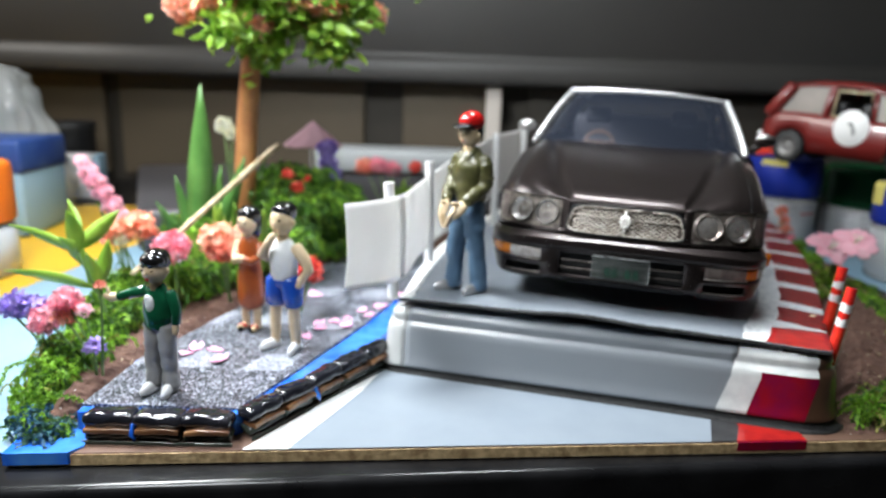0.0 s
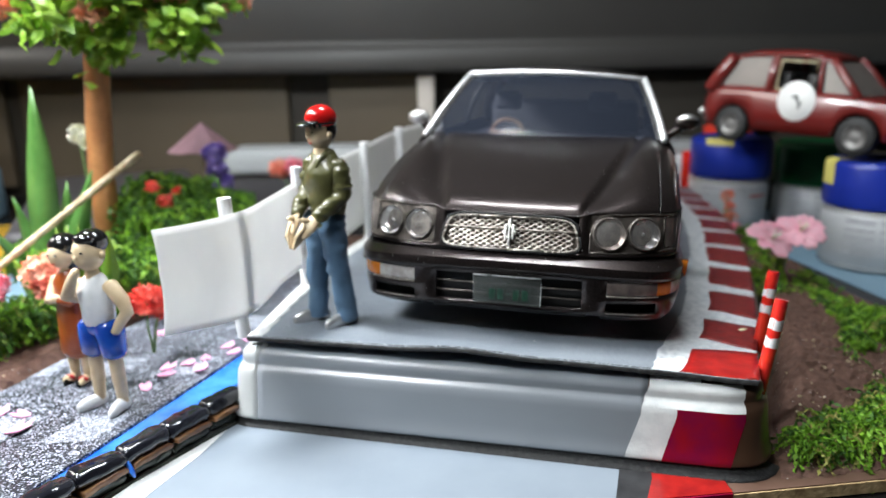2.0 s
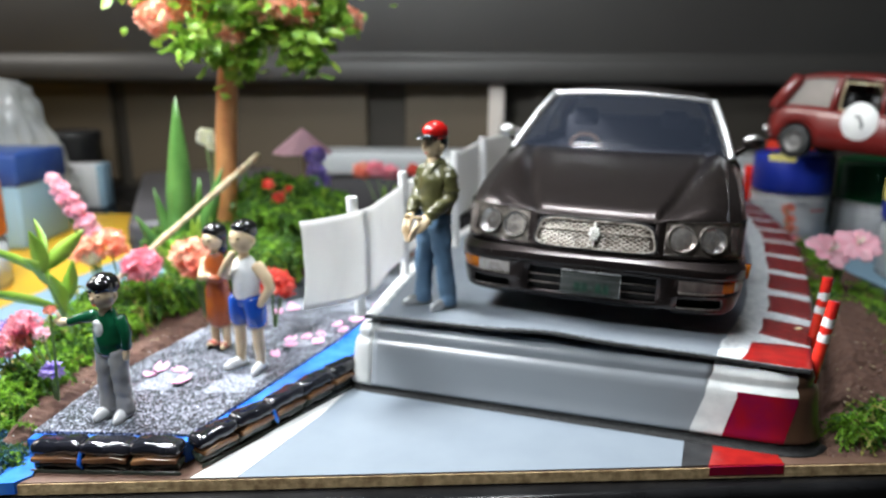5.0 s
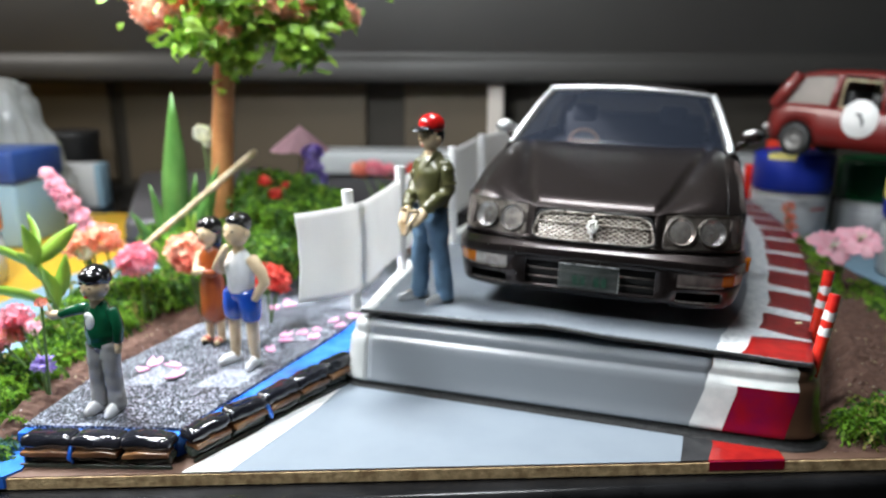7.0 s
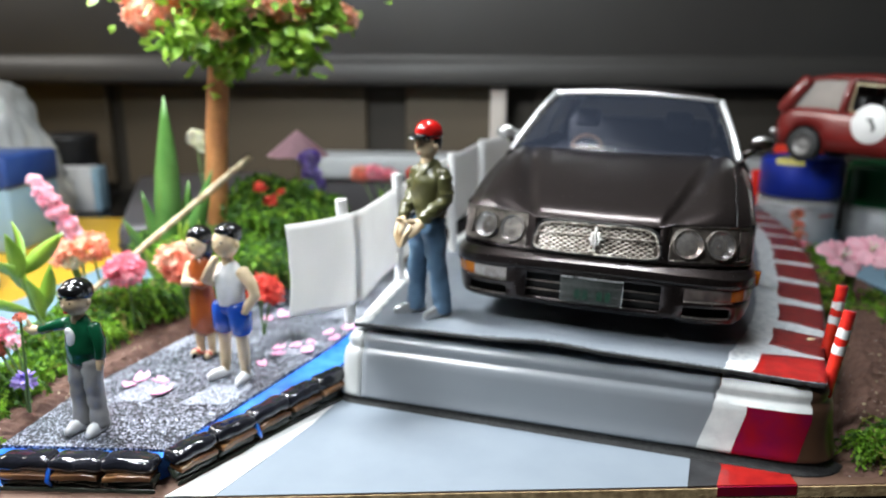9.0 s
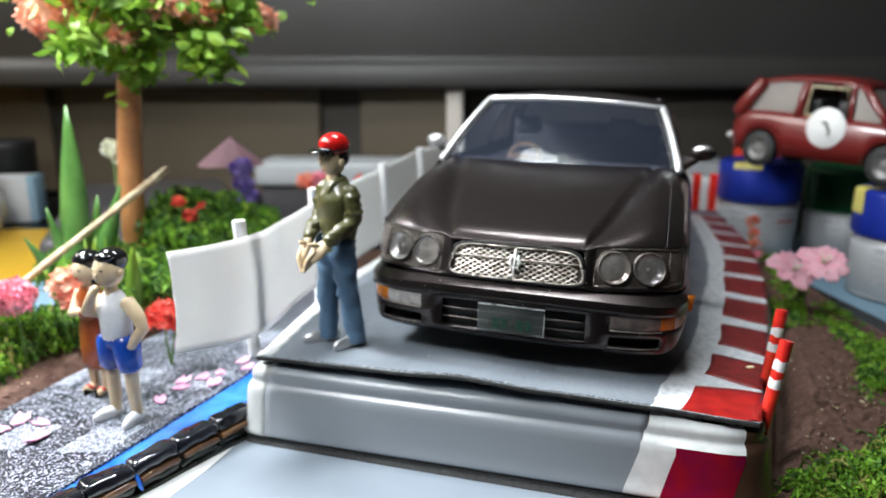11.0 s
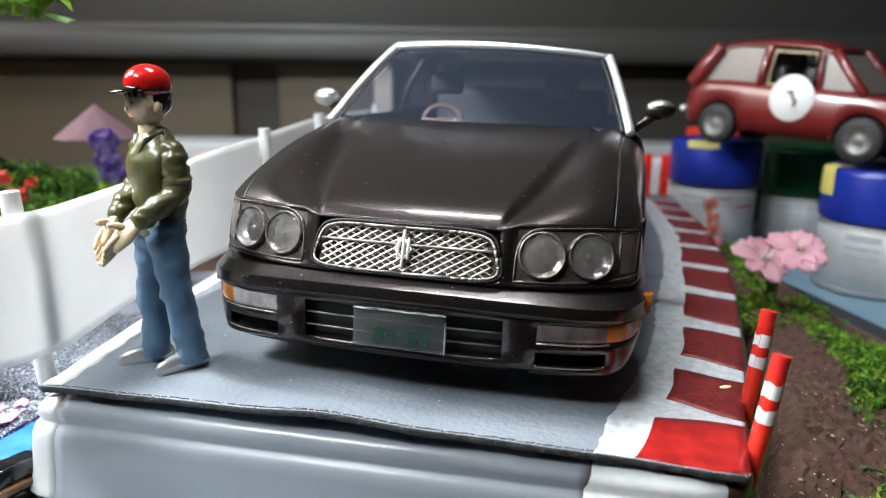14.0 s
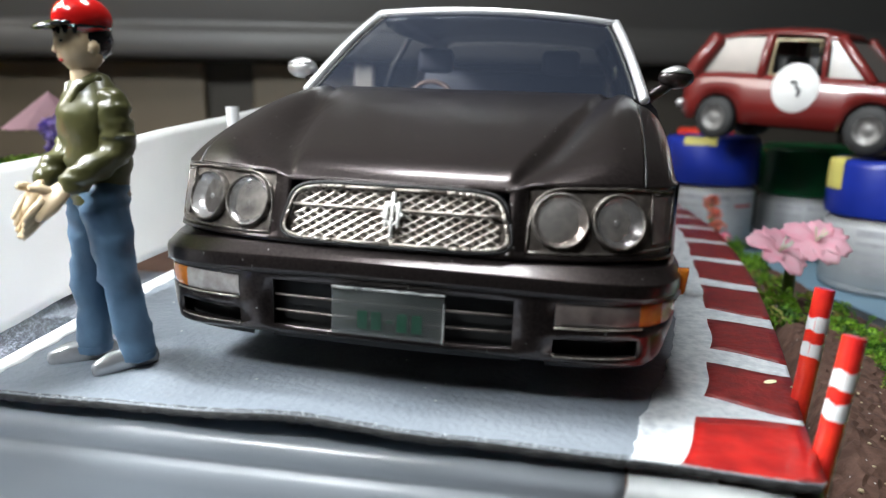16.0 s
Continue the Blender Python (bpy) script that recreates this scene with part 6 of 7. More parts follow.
# ---- plants ----
def strands(name, label, places, seed, keys, count, length=6.0, leaf=0.36, spread=2.2, curl=1.0, weights=None, z0=0.0):
    """A tangle of moss: curling threads set with tiny leaflets, round the given (x, y, z, radius) spots."""
    rnd = np.random.default_rng(seed)
    verts, faces, idx = [], [], []
    sizes = np.array([p[3] ** 2 for p in places], float)
    sizes /= sizes.sum()
    for _ in range(count):
        px, py, pz, pr = places[rnd.choice(len(places), p=sizes)]
        a, r = rnd.uniform(0, 2 * math.pi), pr * math.sqrt(rnd.uniform(0, 1))
        p = np.array([px + r * math.cos(a), py + r * math.sin(a), pz + rnd.uniform(-0.4, 0.9) * (1 - r / pr) * 2.5])
        d = rnd.normal(0, 1, 3) * [1, 1, 0.55] + [math.cos(a) * 0.5, math.sin(a) * 0.5, 0.75]
        d /= np.linalg.norm(d)
        k = int(rnd.choice(len(keys), p=weights))
        n = 9
        step = length * rnd.uniform(0.6, 1.45) / n
        for j in range(n):
            d = d + rnd.normal(0, 0.33 * curl, 3) + [0, 0, -0.10 * j * curl]
            d /= np.linalg.norm(d)
            q = p + d * step
            if q[2] < z0 + 0.15:
                q[2] = z0 + 0.15 + rnd.uniform(0, 0.3)
            side = np.cross(d, rnd.normal(0, 1, 3))
            side /= np.linalg.norm(side) + 1e-9
            w = leaf * rnd.uniform(0.7, 1.3)
            b = len(verts)
            m = (p + q) / 2
            verts += [tuple(p), tuple(m + side * w), tuple(q + d * 0.3 * step), tuple(m - side * w)]
            faces.append((b, b + 1, b + 2, b + 3))
            idx.append(k)
            other = np.cross(d, side)
            b = len(verts)
            verts += [tuple(p), tuple(m + (other * 1.9 + d * 0.9) * w), tuple(q + other * 0.2), tuple(m + d * 0.1)]
            faces.append((b, b + 1, b + 2, b + 3))
            idx.append(k)
            p = q
    mesh = bpy.data.meshes.new(name)
    mesh.from_pydata([tuple(c * MM for c in v) for v in verts], [], faces)
    for key in keys:
        mesh.materials.append(M[key])
    mesh.polygons.foreach_set("material_index", idx)
    ob = new(name, mesh)
    return tagged(ob, label, "moss", kind="stuff")


strands("moss_clump", "bright green curly moss clump on the board's edge", [(-91, 166, 8, 5), (-96, 171, 8, 6), (-90, 159, 5, 3.5), (-95, 164, 4, 6), (-92, 176, 8, 5)], 1, ["moss", "moss_dark", "moss_dry"], 1000, 7, leaf=0.46, curl=1.5, weights=[0.5, 0.42, 0.08], z0=-2)
strands("moss_clump", "trailing bright green moss hanging over the blue corner", [(-93, 153, 3, 4), (-97, 158, 2, 4)], 2, ["moss", "moss_dry"], 60, 7, leaf=0.4, curl=1.5, weights=[0.85, 0.15], z0=-2.4)
strands("blue_moss", "blue-stained moss tuft on the board's corner", [(-84, 142, 1.2, 4.5), (-88, 146, 1.5, 4.0)], 3, ["moss_blue", "moss_dark", "moss"], 420, 4.5, leaf=0.5, curl=1.6, weights=[0.7, 0.2, 0.1], z0=0.3)
strands("moss_clump", "green moss bank behind the soil strip", [(-93, 196, 12, 8), (-88, 216, 15, 8), (-97, 208, 14, 9), (-94, 184, 9, 6), (-81, 230, 14, 8), (-99, 192, 10, 8), (-94, 206, 8, 9), (-87, 222, 8, 8)], 4, ["moss", "moss_dark", "moss_dry"], 2600, 8, leaf=0.5, curl=1.4, weights=[0.5, 0.42, 0.08], z0=0)
strands("moss_clump", "dark green mossy bank round the tree's foot", [(-80, 262, 24, 14), (-62, 268, 32, 12), (-52, 280, 28, 11), (-96, 256, 22, 13), (-66, 246, 22, 12), (-60, 298, 30, 12), (-72, 256, 14, 16), (-56, 286, 14, 14), (-71, 277, 40, 7), (-67, 284, 37, 9), (-76, 270, 34, 7), (-60, 290, 31, 9), (-66, 280, 24, 12)], 5, ["moss_dark", "moss", "leaf"], 6400, 8.0, leaf=0.9, curl=1.3, weights=[0.55, 0.35, 0.10], z0=0)
strands("moss_clump", "bright green moss over the soil by the board's front edge", [(118, 179, 3, 5), (127, 182, 5, 6), (138, 184, 5, 6), (147, 187, 5, 7), (132, 189, 4, 4), (109, 176, 2.5, 4), (104, 174, 3, 3), (113, 182, 3, 3)], 6, ["moss", "moss_dry", "moss_dark"], 1900, 8.5, leaf=0.36, curl=1.5, weights=[0.52, 0.16, 0.32], z0=0.2)
strands("moss_clump", "green moss on the soil slope", [(139, 221, 5, 4), (133, 214, 4, 2.5), (152, 238, 5, 8), (160, 222, 4, 8), (150, 208, 3, 4), (166, 202, 3, 8), (146, 232, 5, 4)], 7, ["moss", "moss_dark", "moss_dry"], 1300, 6.5, leaf=0.42, curl=1.4, weights=[0.62, 0.28, 0.1], z0=0.2)
strands("moss_clump", "line of green moss along the kerb's foot", [(134, 268, 9, 5), (141, 288, 9, 5), (147, 308, 9, 5), (150, 330, 9, 5), (146, 262, 5, 6), (152, 280, 4, 7), (148, 250, 5, 5), (130, 254, 9, 3.5)], 8, ["moss", "moss_dark", "moss_dry"], 1300, 6.5, leaf=0.46, curl=1.4, weights=[0.6, 0.3, 0.1], z0=0.2)


def moss_vine(points, seed, parent):
    """A thread wound with short green tufts."""
    rnd = np.random.default_rng(seed)
    bm = bmesh.new()
    pts = [np.array(p, float) for p in points]
    for a, b in zip(pts, pts[1:]):
        n = max(3, int(np.linalg.norm(b - a) / 0.35))
        for k in range(n):
            c = a + (b - a) * k / n
            for _ in range(5):
                d = rnd.normal(0, 1, 3)
                d *= rnd.uniform(0.7, 1.35) / np.linalg.norm(d)
                s = np.cross(d, rnd.normal(0, 1, 3))
                s *= 0.22 / (np.linalg.norm(s) + 1e-9)
                bm.faces.new([bm.verts.new(v) for v in (c - s, c + s, c + d)])
    part("vine", bm, "moss", parent, smooth=False)


def vines():
    ob = thing("moss_vines", "looping tufted green vines at the board's corner", "vine")
    moss_vine([(-86, 158, 8), (-90, 156, 11.5), (-95, 155, 11), (-97.5, 153, 6.5), (-97, 150, 2.5), (-94, 147, 0.8)], 1, ob)
    moss_vine([(-85, 156, 8), (-88, 153, 9), (-90.5, 151, 6), (-89.5, 149, 3), (-86, 146, 1.5)], 2, ob)
    moss_vine([(-97, 150, 2.5), (-93, 146, 3.0), (-89, 143, 1.6), (-90, 139.5, -1.6)], 3, ob)
    moss_vine([(-80, 150, 4), (-84, 148, 6.5), (-88, 147, 5.0), (-91, 145, 2.0), (-93, 141, -1.8)], 4, ob)
    moss_vine([(-84, 152, 9), (-92, 152, 13), (-98, 151, 10.5), (-100, 149, 5), (-99, 146, 0), (-96, 142, -2)], 5, ob)


vines()


def hanging_moss():
    ob = thing("moss_strand", "long dry moss strand hanging over the board's front edge", "vine")
    moss_vine([(120, 181, 4), (116, 174, 3.6), (113.2, 168.5, 1.2), (112.6, 165.2, -4.5), (113.0, 164.6, -8.5)], 7, ob)
    moss_vine([(106, 178, 2), (113, 176, 5.0), (122, 178, 6.8), (132, 182, 9.2), (138, 184, 10.0)], 8, ob)


hanging_moss()


def leaf_blade(bm, base, tip, width, bend=0.0, index=0, fold=0.25):
    """A pointed leaf with a folded midrib."""
    a, b = Vector(base), Vector(tip)
    way = b - a
    side = way.cross(Vector((0, 1, 0.3)))
    side = side.normalized() if side.length > 1e-6 else Vector((1, 0, 0))
    up = side.cross(way).normalized()
    n = 7
    rows = []
    for k in range(n + 1):
        f = k / n
        w = width * math.sin(math.pi * (0.06 + 0.93 * f) ** 0.85) * 0.5 + 0.02
        c = a + way * f + up * bend * math.sin(f * math.pi)
        rows.append([c - side * w, c + up * (-w * fold), c + side * w])
    grid(bm, rows, index)


def blossom_head(bm, centre, radius, size, count, rnd, squash=0.8, index=0):
    """A fluffy head of tiny florets over a dome, each a whorl of small cupped petals."""
    for _ in range(count):
        d = Vector((rnd.gauss(0, 1), rnd.gauss(0, 1), rnd.gauss(0.25, 1))).normalized()
        c = Vector(centre) + Vector((d.x, d.y, d.z * squash)) * radius * rnd.uniform(0.6, 1.08)
        turn = (d + Vector((rnd.gauss(0, 0.35), rnd.gauss(0, 0.35), rnd.gauss(0, 0.35)))).to_track_quat("Z", "Y").to_matrix()
        hub = bm.verts.new(c)
        n, spin = 5, rnd.uniform(0, 6)
        for k in range(n):
            a = spin + 2 * math.pi * k / n
            r, h = size * rnd.uniform(0.9, 1.5), size * rnd.uniform(0.1, 0.9)
            p = [c + turn @ Vector((r * q * math.cos(a + w), r * q * math.sin(a + w), h * q)) for q, w in ((0.75, -0.5), (1.1, 0), (0.75, 0.5))]
            bm.faces.new([hub] + [bm.verts.new(v) for v in p]).material_index = index


def flower(name, label, base, heads, seed, stem_key="stem", leaves=()):
    """heads: (x, y, z, radius, petal size, count, material)."""
    rnd = random.Random(seed)
    ob = thing(name, label, "artificial flower")
    b = Vector(base)
    for x, y, z, r, s, n, key in heads:
        bm = bmesh.new()
        top = Vector((x, y, z))
        tube(bm, [b, b.lerp(top, 0.5) + Vector((rnd.uniform(-1, 1), rnd.uniform(-1, 1), 1.0)), top], [0.4, 0.32, 0.28], 6)
        part("stem", bm, stem_key, ob)
        bm = bmesh.new()
        blossom_head(bm, top, r * 1.1, s * 0.95, int(n * 2.2), rnd)
        part("blossom", bm, key, ob, smooth=False, label=M[key].name.replace("_", " ") + " cluster")
    for bx, tx, w in leaves:
        bm = bmesh.new()
        leaf_blade(bm, bx, tx, w, 0.8)
        part("leaf", bm, "leaf_light", ob, solid=0.15)
    return ob


flower("coral_flower", "coral pink artificial flower clusters in the moss", (-84, 163, 3), [(-97.6, 165, 17.3, 3.4, 0.95, 60, "pink"), (-91.7, 165, 22.6, 3.0, 0.9, 50, "pink"), (-93.5, 166, 18.5, 2.6, 0.85, 40, "coral"), (-87.0, 164.5, 20.5, 1.6, 0.7, 16, "rose")], 1)
flower("violet_flower", "violet artificial flower with pale petal tips", (-97, 166, 4), [(-104.5, 165, 20.6, 2.6, 1.7, 14, "purple"), (-100.5, 166, 21.0, 1.8, 1.3, 9, "purple"), (-107.5, 166, 18.8, 1.5, 1.2, 7, "purple")], 2)
flower("violet_bud", "small violet bud above the moss", (-83, 161, 4), [(-82.3, 160, 13.2, 1.3, 1.3, 6, "purple")], 3)
flower("pink_bud", "single closed coral bud on a pale stem", (-78.5, 156, 8), [(-76.2, 154.6, 30.5, 0.75, 0.7, 8, "coral")], 15)
flower("salmon_flower", "salmon pink artificial flower cluster among green leaves", (-92, 206, 6), [(-101.5, 205, 30.6, 3.8, 1.3, 46, "salmon"), (-94.5, 206, 32.2, 4.3, 1.3, 54, "salmon"), (-99, 204, 28.6, 2.2, 1.0, 20, "white_fl")], 4)
flower("pink_flower", "pink artificial flower cluster with pale rim", (-84, 206, 6), [(-84.6, 205, 26.4, 4.6, 1.35, 64, "pink")], 5)
flower("coral_flower", "large coral artificial flower cluster behind the figurines", (-72, 217, 6), [(-73.6, 215, 27.2, 5.2, 1.4, 80, "salmon"), (-71.0, 213, 24.5, 3.8, 1.3, 44, "coral"), (-75, 216, 24, 3.4, 1.3, 36, "coral")], 6)
flower("red_flower", "bright red artificial flower cluster behind the figurines", (-48, 214, 5.4), [(-46.0, 210, 21.0, 3.8, 1.3, 46, "redfl"), (-43.5, 211, 19.4, 2.6, 1.1, 24, "redfl")], 7)
flower("pink_spike", "tall spike of light pink blossom", (-103, 215, 6), [(-105.6, 215, 33.6, 2.0, 1.1, 20, "rose"), (-107.6, 215, 36.8, 2.4, 1.1, 28, "rose"), (-110.2, 215, 40.2, 2.5, 1.1, 30, "rose"), (-112.6, 215, 43.8, 2.4, 1.1, 28, "rose"), (-114.6, 215, 47.0, 2.2, 1.0, 24, "rose"), (-116.4, 215, 50.0, 1.6, 0.9, 14, "rose")], 8)
flower("white_flower", "small white artificial blossom beside the tree trunk", (-90, 270, 16), [(-94.8, 274, 58.4, 2.5, 1.3, 20, "white_fl"), (-91.6, 274, 55.4, 2.2, 1.2, 16, "white_fl")], 9)
flower("violet_flower", "hanging violet blossom spray below the paper parasol", (-58, 306, 14), [(-62.8, 310, 47.2, 3.2, 1.7, 26, "purple"), (-62.4, 310, 41.6, 2.8, 1.6, 20, "purple"), (-60.6, 309, 36.2, 3.2, 1.7, 24, "purple")], 10)
flower("red_flower", "small red blossoms in the dark moss bank", (-62, 266, 16), [(-66, 262, 42, 1.7, 1.0, 14, "redfl"), (-62.4, 262, 37.4, 1.8, 1.0, 14, "redfl"), (-58.8, 263, 40.5, 1.1, 0.8, 8, "redfl")], 11)
flower("pink_flower", "red and pink blossoms beyond the walkway", (-50, 392, 2), [(-63, 400, 29, 4.2, 1.8, 34, "coral"), (-55, 400, 29.4, 4.4, 1.8, 36, "pink"), (-47, 401, 28.6, 3.6, 1.6, 26, "pink"), (-34, 400, 29.6, 2.8, 1.6, 18, "redfl")], 12)
flower("cream_flower", "cream artificial flower cluster on the soil slope", (160, 232, 3), [(163.5, 233, 9.6, 3.8, 1.5, 46, "cream_fl"), (160.0, 233, 13.0, 3.4, 1.4, 40, "cream_fl"), (166.5, 232, 13.0, 3.4, 1.4, 36, "cream_fl"), (169, 234, 9, 3.2, 1.4, 30, "cream_fl")], 13)
flower("red_flower", "small coral blossoms at the kerb's foot", (140, 322, 8), [(141.5, 318, 19, 1.9, 0.9, 18, "coral"), (145.0, 330, 21, 1.8, 0.9, 16, "coral"), (149.5, 344, 23, 2.2, 1.0, 20, "coral"), (138.8, 306, 17.5, 1.4, 0.8, 12, "pink")], 14)


def open_flower():
    """Light pink flower with broad petals."""
    ob = thing("pink_flower", "light pink open artificial flower on a dark green stem", "artificial flower")
    bm = bmesh.new()
    tube(bm, [(141.5, 272, 4), (140.6, 270.5, 14), (139.8, 269, 20)], [1.5, 1.5, 1.2], 8)
    part("stem", bm, "stem", ob, "thick dark green stem")
    rnd = random.Random(5)
    # two open blooms that lean towards the light, each a ring of broad notched petals round pale stamens
    for cx, cy, cz, size, lean, turn in ((134.4, 266, 22.0, 8.2, 30, 12), (144.6, 268, 24.2, 7.8, 34, -10)):
        face = Matrix.Translation((cx, cy, cz)) @ Matrix.Rotation(radians(turn), 4, "Y") @ Matrix.Rotation(radians(lean), 4, "X")
        for k in range(8):
            a = 2 * math.pi * k / 8 + rnd.uniform(-0.15, 0.15)
            reach, cup = size * rnd.uniform(0.85, 1.1), rnd.uniform(0.25, 0.6)
            bm = bmesh.new()
            rows = []
            for j in range(8):
                f = j / 7
                w = reach * 0.36 * math.sin(math.pi * (0.08 + 0.80 * f)) ** 0.8
                row = []
                for g in (-1, -0.5, 0, 0.5, 1):
                    r = reach * f * (1 - 0.07 * (1 - abs(g)) * (f > 0.9))
                    row.append(face @ Vector((r * math.cos(a) - w * g * math.sin(a), r * math.sin(a) + w * g * math.cos(a), cup * reach * f * (1.1 - f) + 0.05 * k + 0.5 * g * g * f + rnd.uniform(-0.12, 0.12))))
                rows.append(row)
            grid(bm, rows)
            part("petal", bm, "rose", ob, solid=0.2)
        for k in range(7):
            bm = bmesh.new()
            a = rnd.uniform(0, 6.28)
            tube(bm, [face @ Vector((0, 0, 0.5)), face @ Vector((1.6 * math.cos(a), 1.6 * math.sin(a), 4.2))], 0.2, 5)
            part("stamen", bm, "white_fl", ob)


open_flower()


def leafy_sprigs():
    ob = thing("leafy_sprig", "pale green plastic sprig with pointed leaves", "artificial plant")
    bm = bmesh.new()
    tube(bm, [(-90, 182, 4), (-95, 184, 18), (-100.5, 185, 29), (-102, 186, 34)], [0.7, 0.6, 0.5, 0.35], 6)
    part("stem", bm, "stem", ob)
    for b, t, w in (((-100.8, 185, 29), (-102.0, 184, 41), 5.2), ((-99, 185, 26), (-104.8, 184, 33.5), 5.0), ((-100.8, 185.5, 29), (-121, 187, 35.5), 3.2), ((-96.5, 184, 20), (-120, 182, 24), 3.4), ((-95.5, 184, 18), (-97.2, 183, 30), 5.0), ((-96, 185, 20), (-92.2, 186, 33), 4.2), ((-101, 186, 30), (-92, 192, 40), 4.4), ((-101, 186, 30), (-108, 194, 42), 4.2)):
        bm = bmesh.new()
        leaf_blade(bm, b, t, w, 1.2)
        part("leaf", bm, "leaf_light", ob, solid=0.2)
    ob = thing("sword_leaf_plant", "upright sword-shaped green leaves with shorter side leaves", "artificial plant")
    for b, t, w in (((-95.4, 246, 12), (-91.8, 248, 74.0), 9.6), ((-92, 247, 12), (-86.5, 250, 46), 6), ((-97, 246, 12), (-103, 248, 42), 5), ((-91, 246, 12), (-76, 246, 50), 6), ((-99, 245, 12), (-108, 243, 33), 5)):
        bm = bmesh.new()
        leaf_blade(bm, b, t, w, 1.5, fold=0.35)
        part("leaf", bm, "blade", ob, solid=0.25)
    ob = thing("leafy_sprig", "low sprig of bright green leaves beyond the fence", "artificial plant")
    rnd = random.Random(8)
    for k in range(9):
        bm = bmesh.new()
        x = -26 + rnd.uniform(-9, 9)
        leaf_blade(bm, (x, 330, 10), (x + rnd.uniform(-4, 4), 330 + rnd.uniform(-4, 4), 28 + rnd.uniform(-4, 5)), 5, 1)
        part("leaf", bm, "leaf_light", ob, solid=0.2)
    ob = thing("leafy_sprig", "sprig of bright green leaves round the stick's foot", "artificial plant")
    for k in range(16):
        bm = bmesh.new()
        x, y = -78 + rnd.uniform(-12, 14), 236 + rnd.uniform(-8, 8)
        leaf_blade(bm, (x, y, 12), (x + rnd.uniform(-7, 7), y + rnd.uniform(-5, 5), 27 + rnd.uniform(-5, 9)), rnd.uniform(3, 5.5), 1)
        part("leaf", bm, "leaf", ob, solid=0.2)


leafy_sprigs()


def stick():
    ob = thing("bamboo_stick", "thin weathered pale bamboo stick leaning in the plants", "stick")
    bm = bmesh.new()
    a, b = Vector((-92.0, 196, 20.5)), Vector((-70.6, 264.8, 52.4))
    pts = [a.lerp(b, f) for f in np.linspace(0, 1, 12)]
    tube(bm, pts, [0.75 + 0.45 * f + (0.18 if k in (4, 8) else 0) for k, f in enumerate(np.linspace(0, 1, 12))], 9)
    part("cane", bm, "stick", ob)


stick()


def tree():
    ob = thing("blossom_tree", "small artificial tree with brown trunk, green leaves and coral blossoms", "tree")
    bm = bmesh.new()
    tube(bm, [(-83.0, 262, 10), (-82.2, 262, 45), (-80.8, 262, 62), (-78.6, 262, 82), (-77.4, 263, 104), (-77, 264, 122)], [4.0, 3.9, 3.8, 3.6, 3.2, 2.2], 14)
    trunk = part("trunk", bm, "trunk", ob, "tapered orange-brown wooden trunk")
    rnd = random.Random(21)
    top = Vector((-71, 262, 110))
    tips = []
    for k in range(24):
        a = k * 2.4
        end = top + Vector((math.cos(a) * rnd.uniform(10, 33), math.sin(a) * rnd.uniform(10, 30), rnd.uniform(-22, 14)))
        bm = bmesh.new()
        s = Vector((-77.6, 263, 92 + rnd.uniform(-4, 22)))
        tube(bm, [s, s.lerp(end, 0.5) + Vector((0, 0, 4)), end], [1.1, 0.8, 0.4], 6)
        part("limb", bm, "trunk", ob)
        tips.append(end)
    # leaves in sprays round the limbs' ends
    verts, faces = [], []
    for k in range(4200):
        c = rnd.choice(tips) if rnd.random() < 0.7 else top + Vector((rnd.gauss(0, 14), rnd.gauss(0, 14), rnd.gauss(2, 7)))
        c = c + Vector((rnd.gauss(0, 3.6), rnd.gauss(0, 3.6), rnd.gauss(0, 3.4)))
        d = Vector((rnd.gauss(0, 1), rnd.gauss(0, 1), rnd.gauss(-0.25, 0.8))).normalized()
        n = Vector((rnd.gauss(0, 1), rnd.gauss(0, 1), rnd.gauss(0, 1))).normalized()
        s = d.cross(n).normalized()
        u = s.cross(d)
        ln, w = rnd.uniform(3.8, 6.8), rnd.uniform(1.3, 2.2)
        b = len(verts)
        verts += [c, c + d * ln * 0.35 + s * w, c + d * ln * 0.75 + s * w * 0.75, c + d * ln - u * 0.8, c + d * ln * 0.75 - s * w * 0.75, c + d * ln * 0.35 - s * w, c + d * ln * 0.5 - u * 0.7]
        faces += [(b, b + 1, b + 6), (b + 1, b + 2, b + 6), (b + 2, b + 3, b + 6), (b + 3, b + 4, b + 6), (b + 4, b + 5, b + 6), (b + 5, b, b + 6)]
    mesh = bpy.data.meshes.new("crown")
    mesh.from_pydata([v * MM for v in verts], [], faces)
    mesh.materials.append(M["leaf"])
    crown = new("crown", mesh)
    crown.parent = ob
    crown["label"] = "loose crown of pointed green leaves"
    for x, y, z, r in ((-96, 250, 99, 6), (-88, 246, 103, 7), (-80, 243, 108, 7), (-56, 247, 102, 6.5), (-48, 252, 101, 6), (-44, 258, 108, 6), (-69, 244, 94, 4.0), (-104, 262, 106, 6), (-62, 242, 112, 7), (-36, 266, 100, 4.5), (-92, 270, 116, 7), (-72, 262, 124, 8), (-54, 268, 118, 7)):
        bm = bmesh.new()
        blossom_head(bm, (x, y, z), r, 1.9, 90, rnd, 0.7)
        part("blossom", bm, "salmon" if rnd.random() < 0.7 else "coral", ob, smooth=False)


tree()


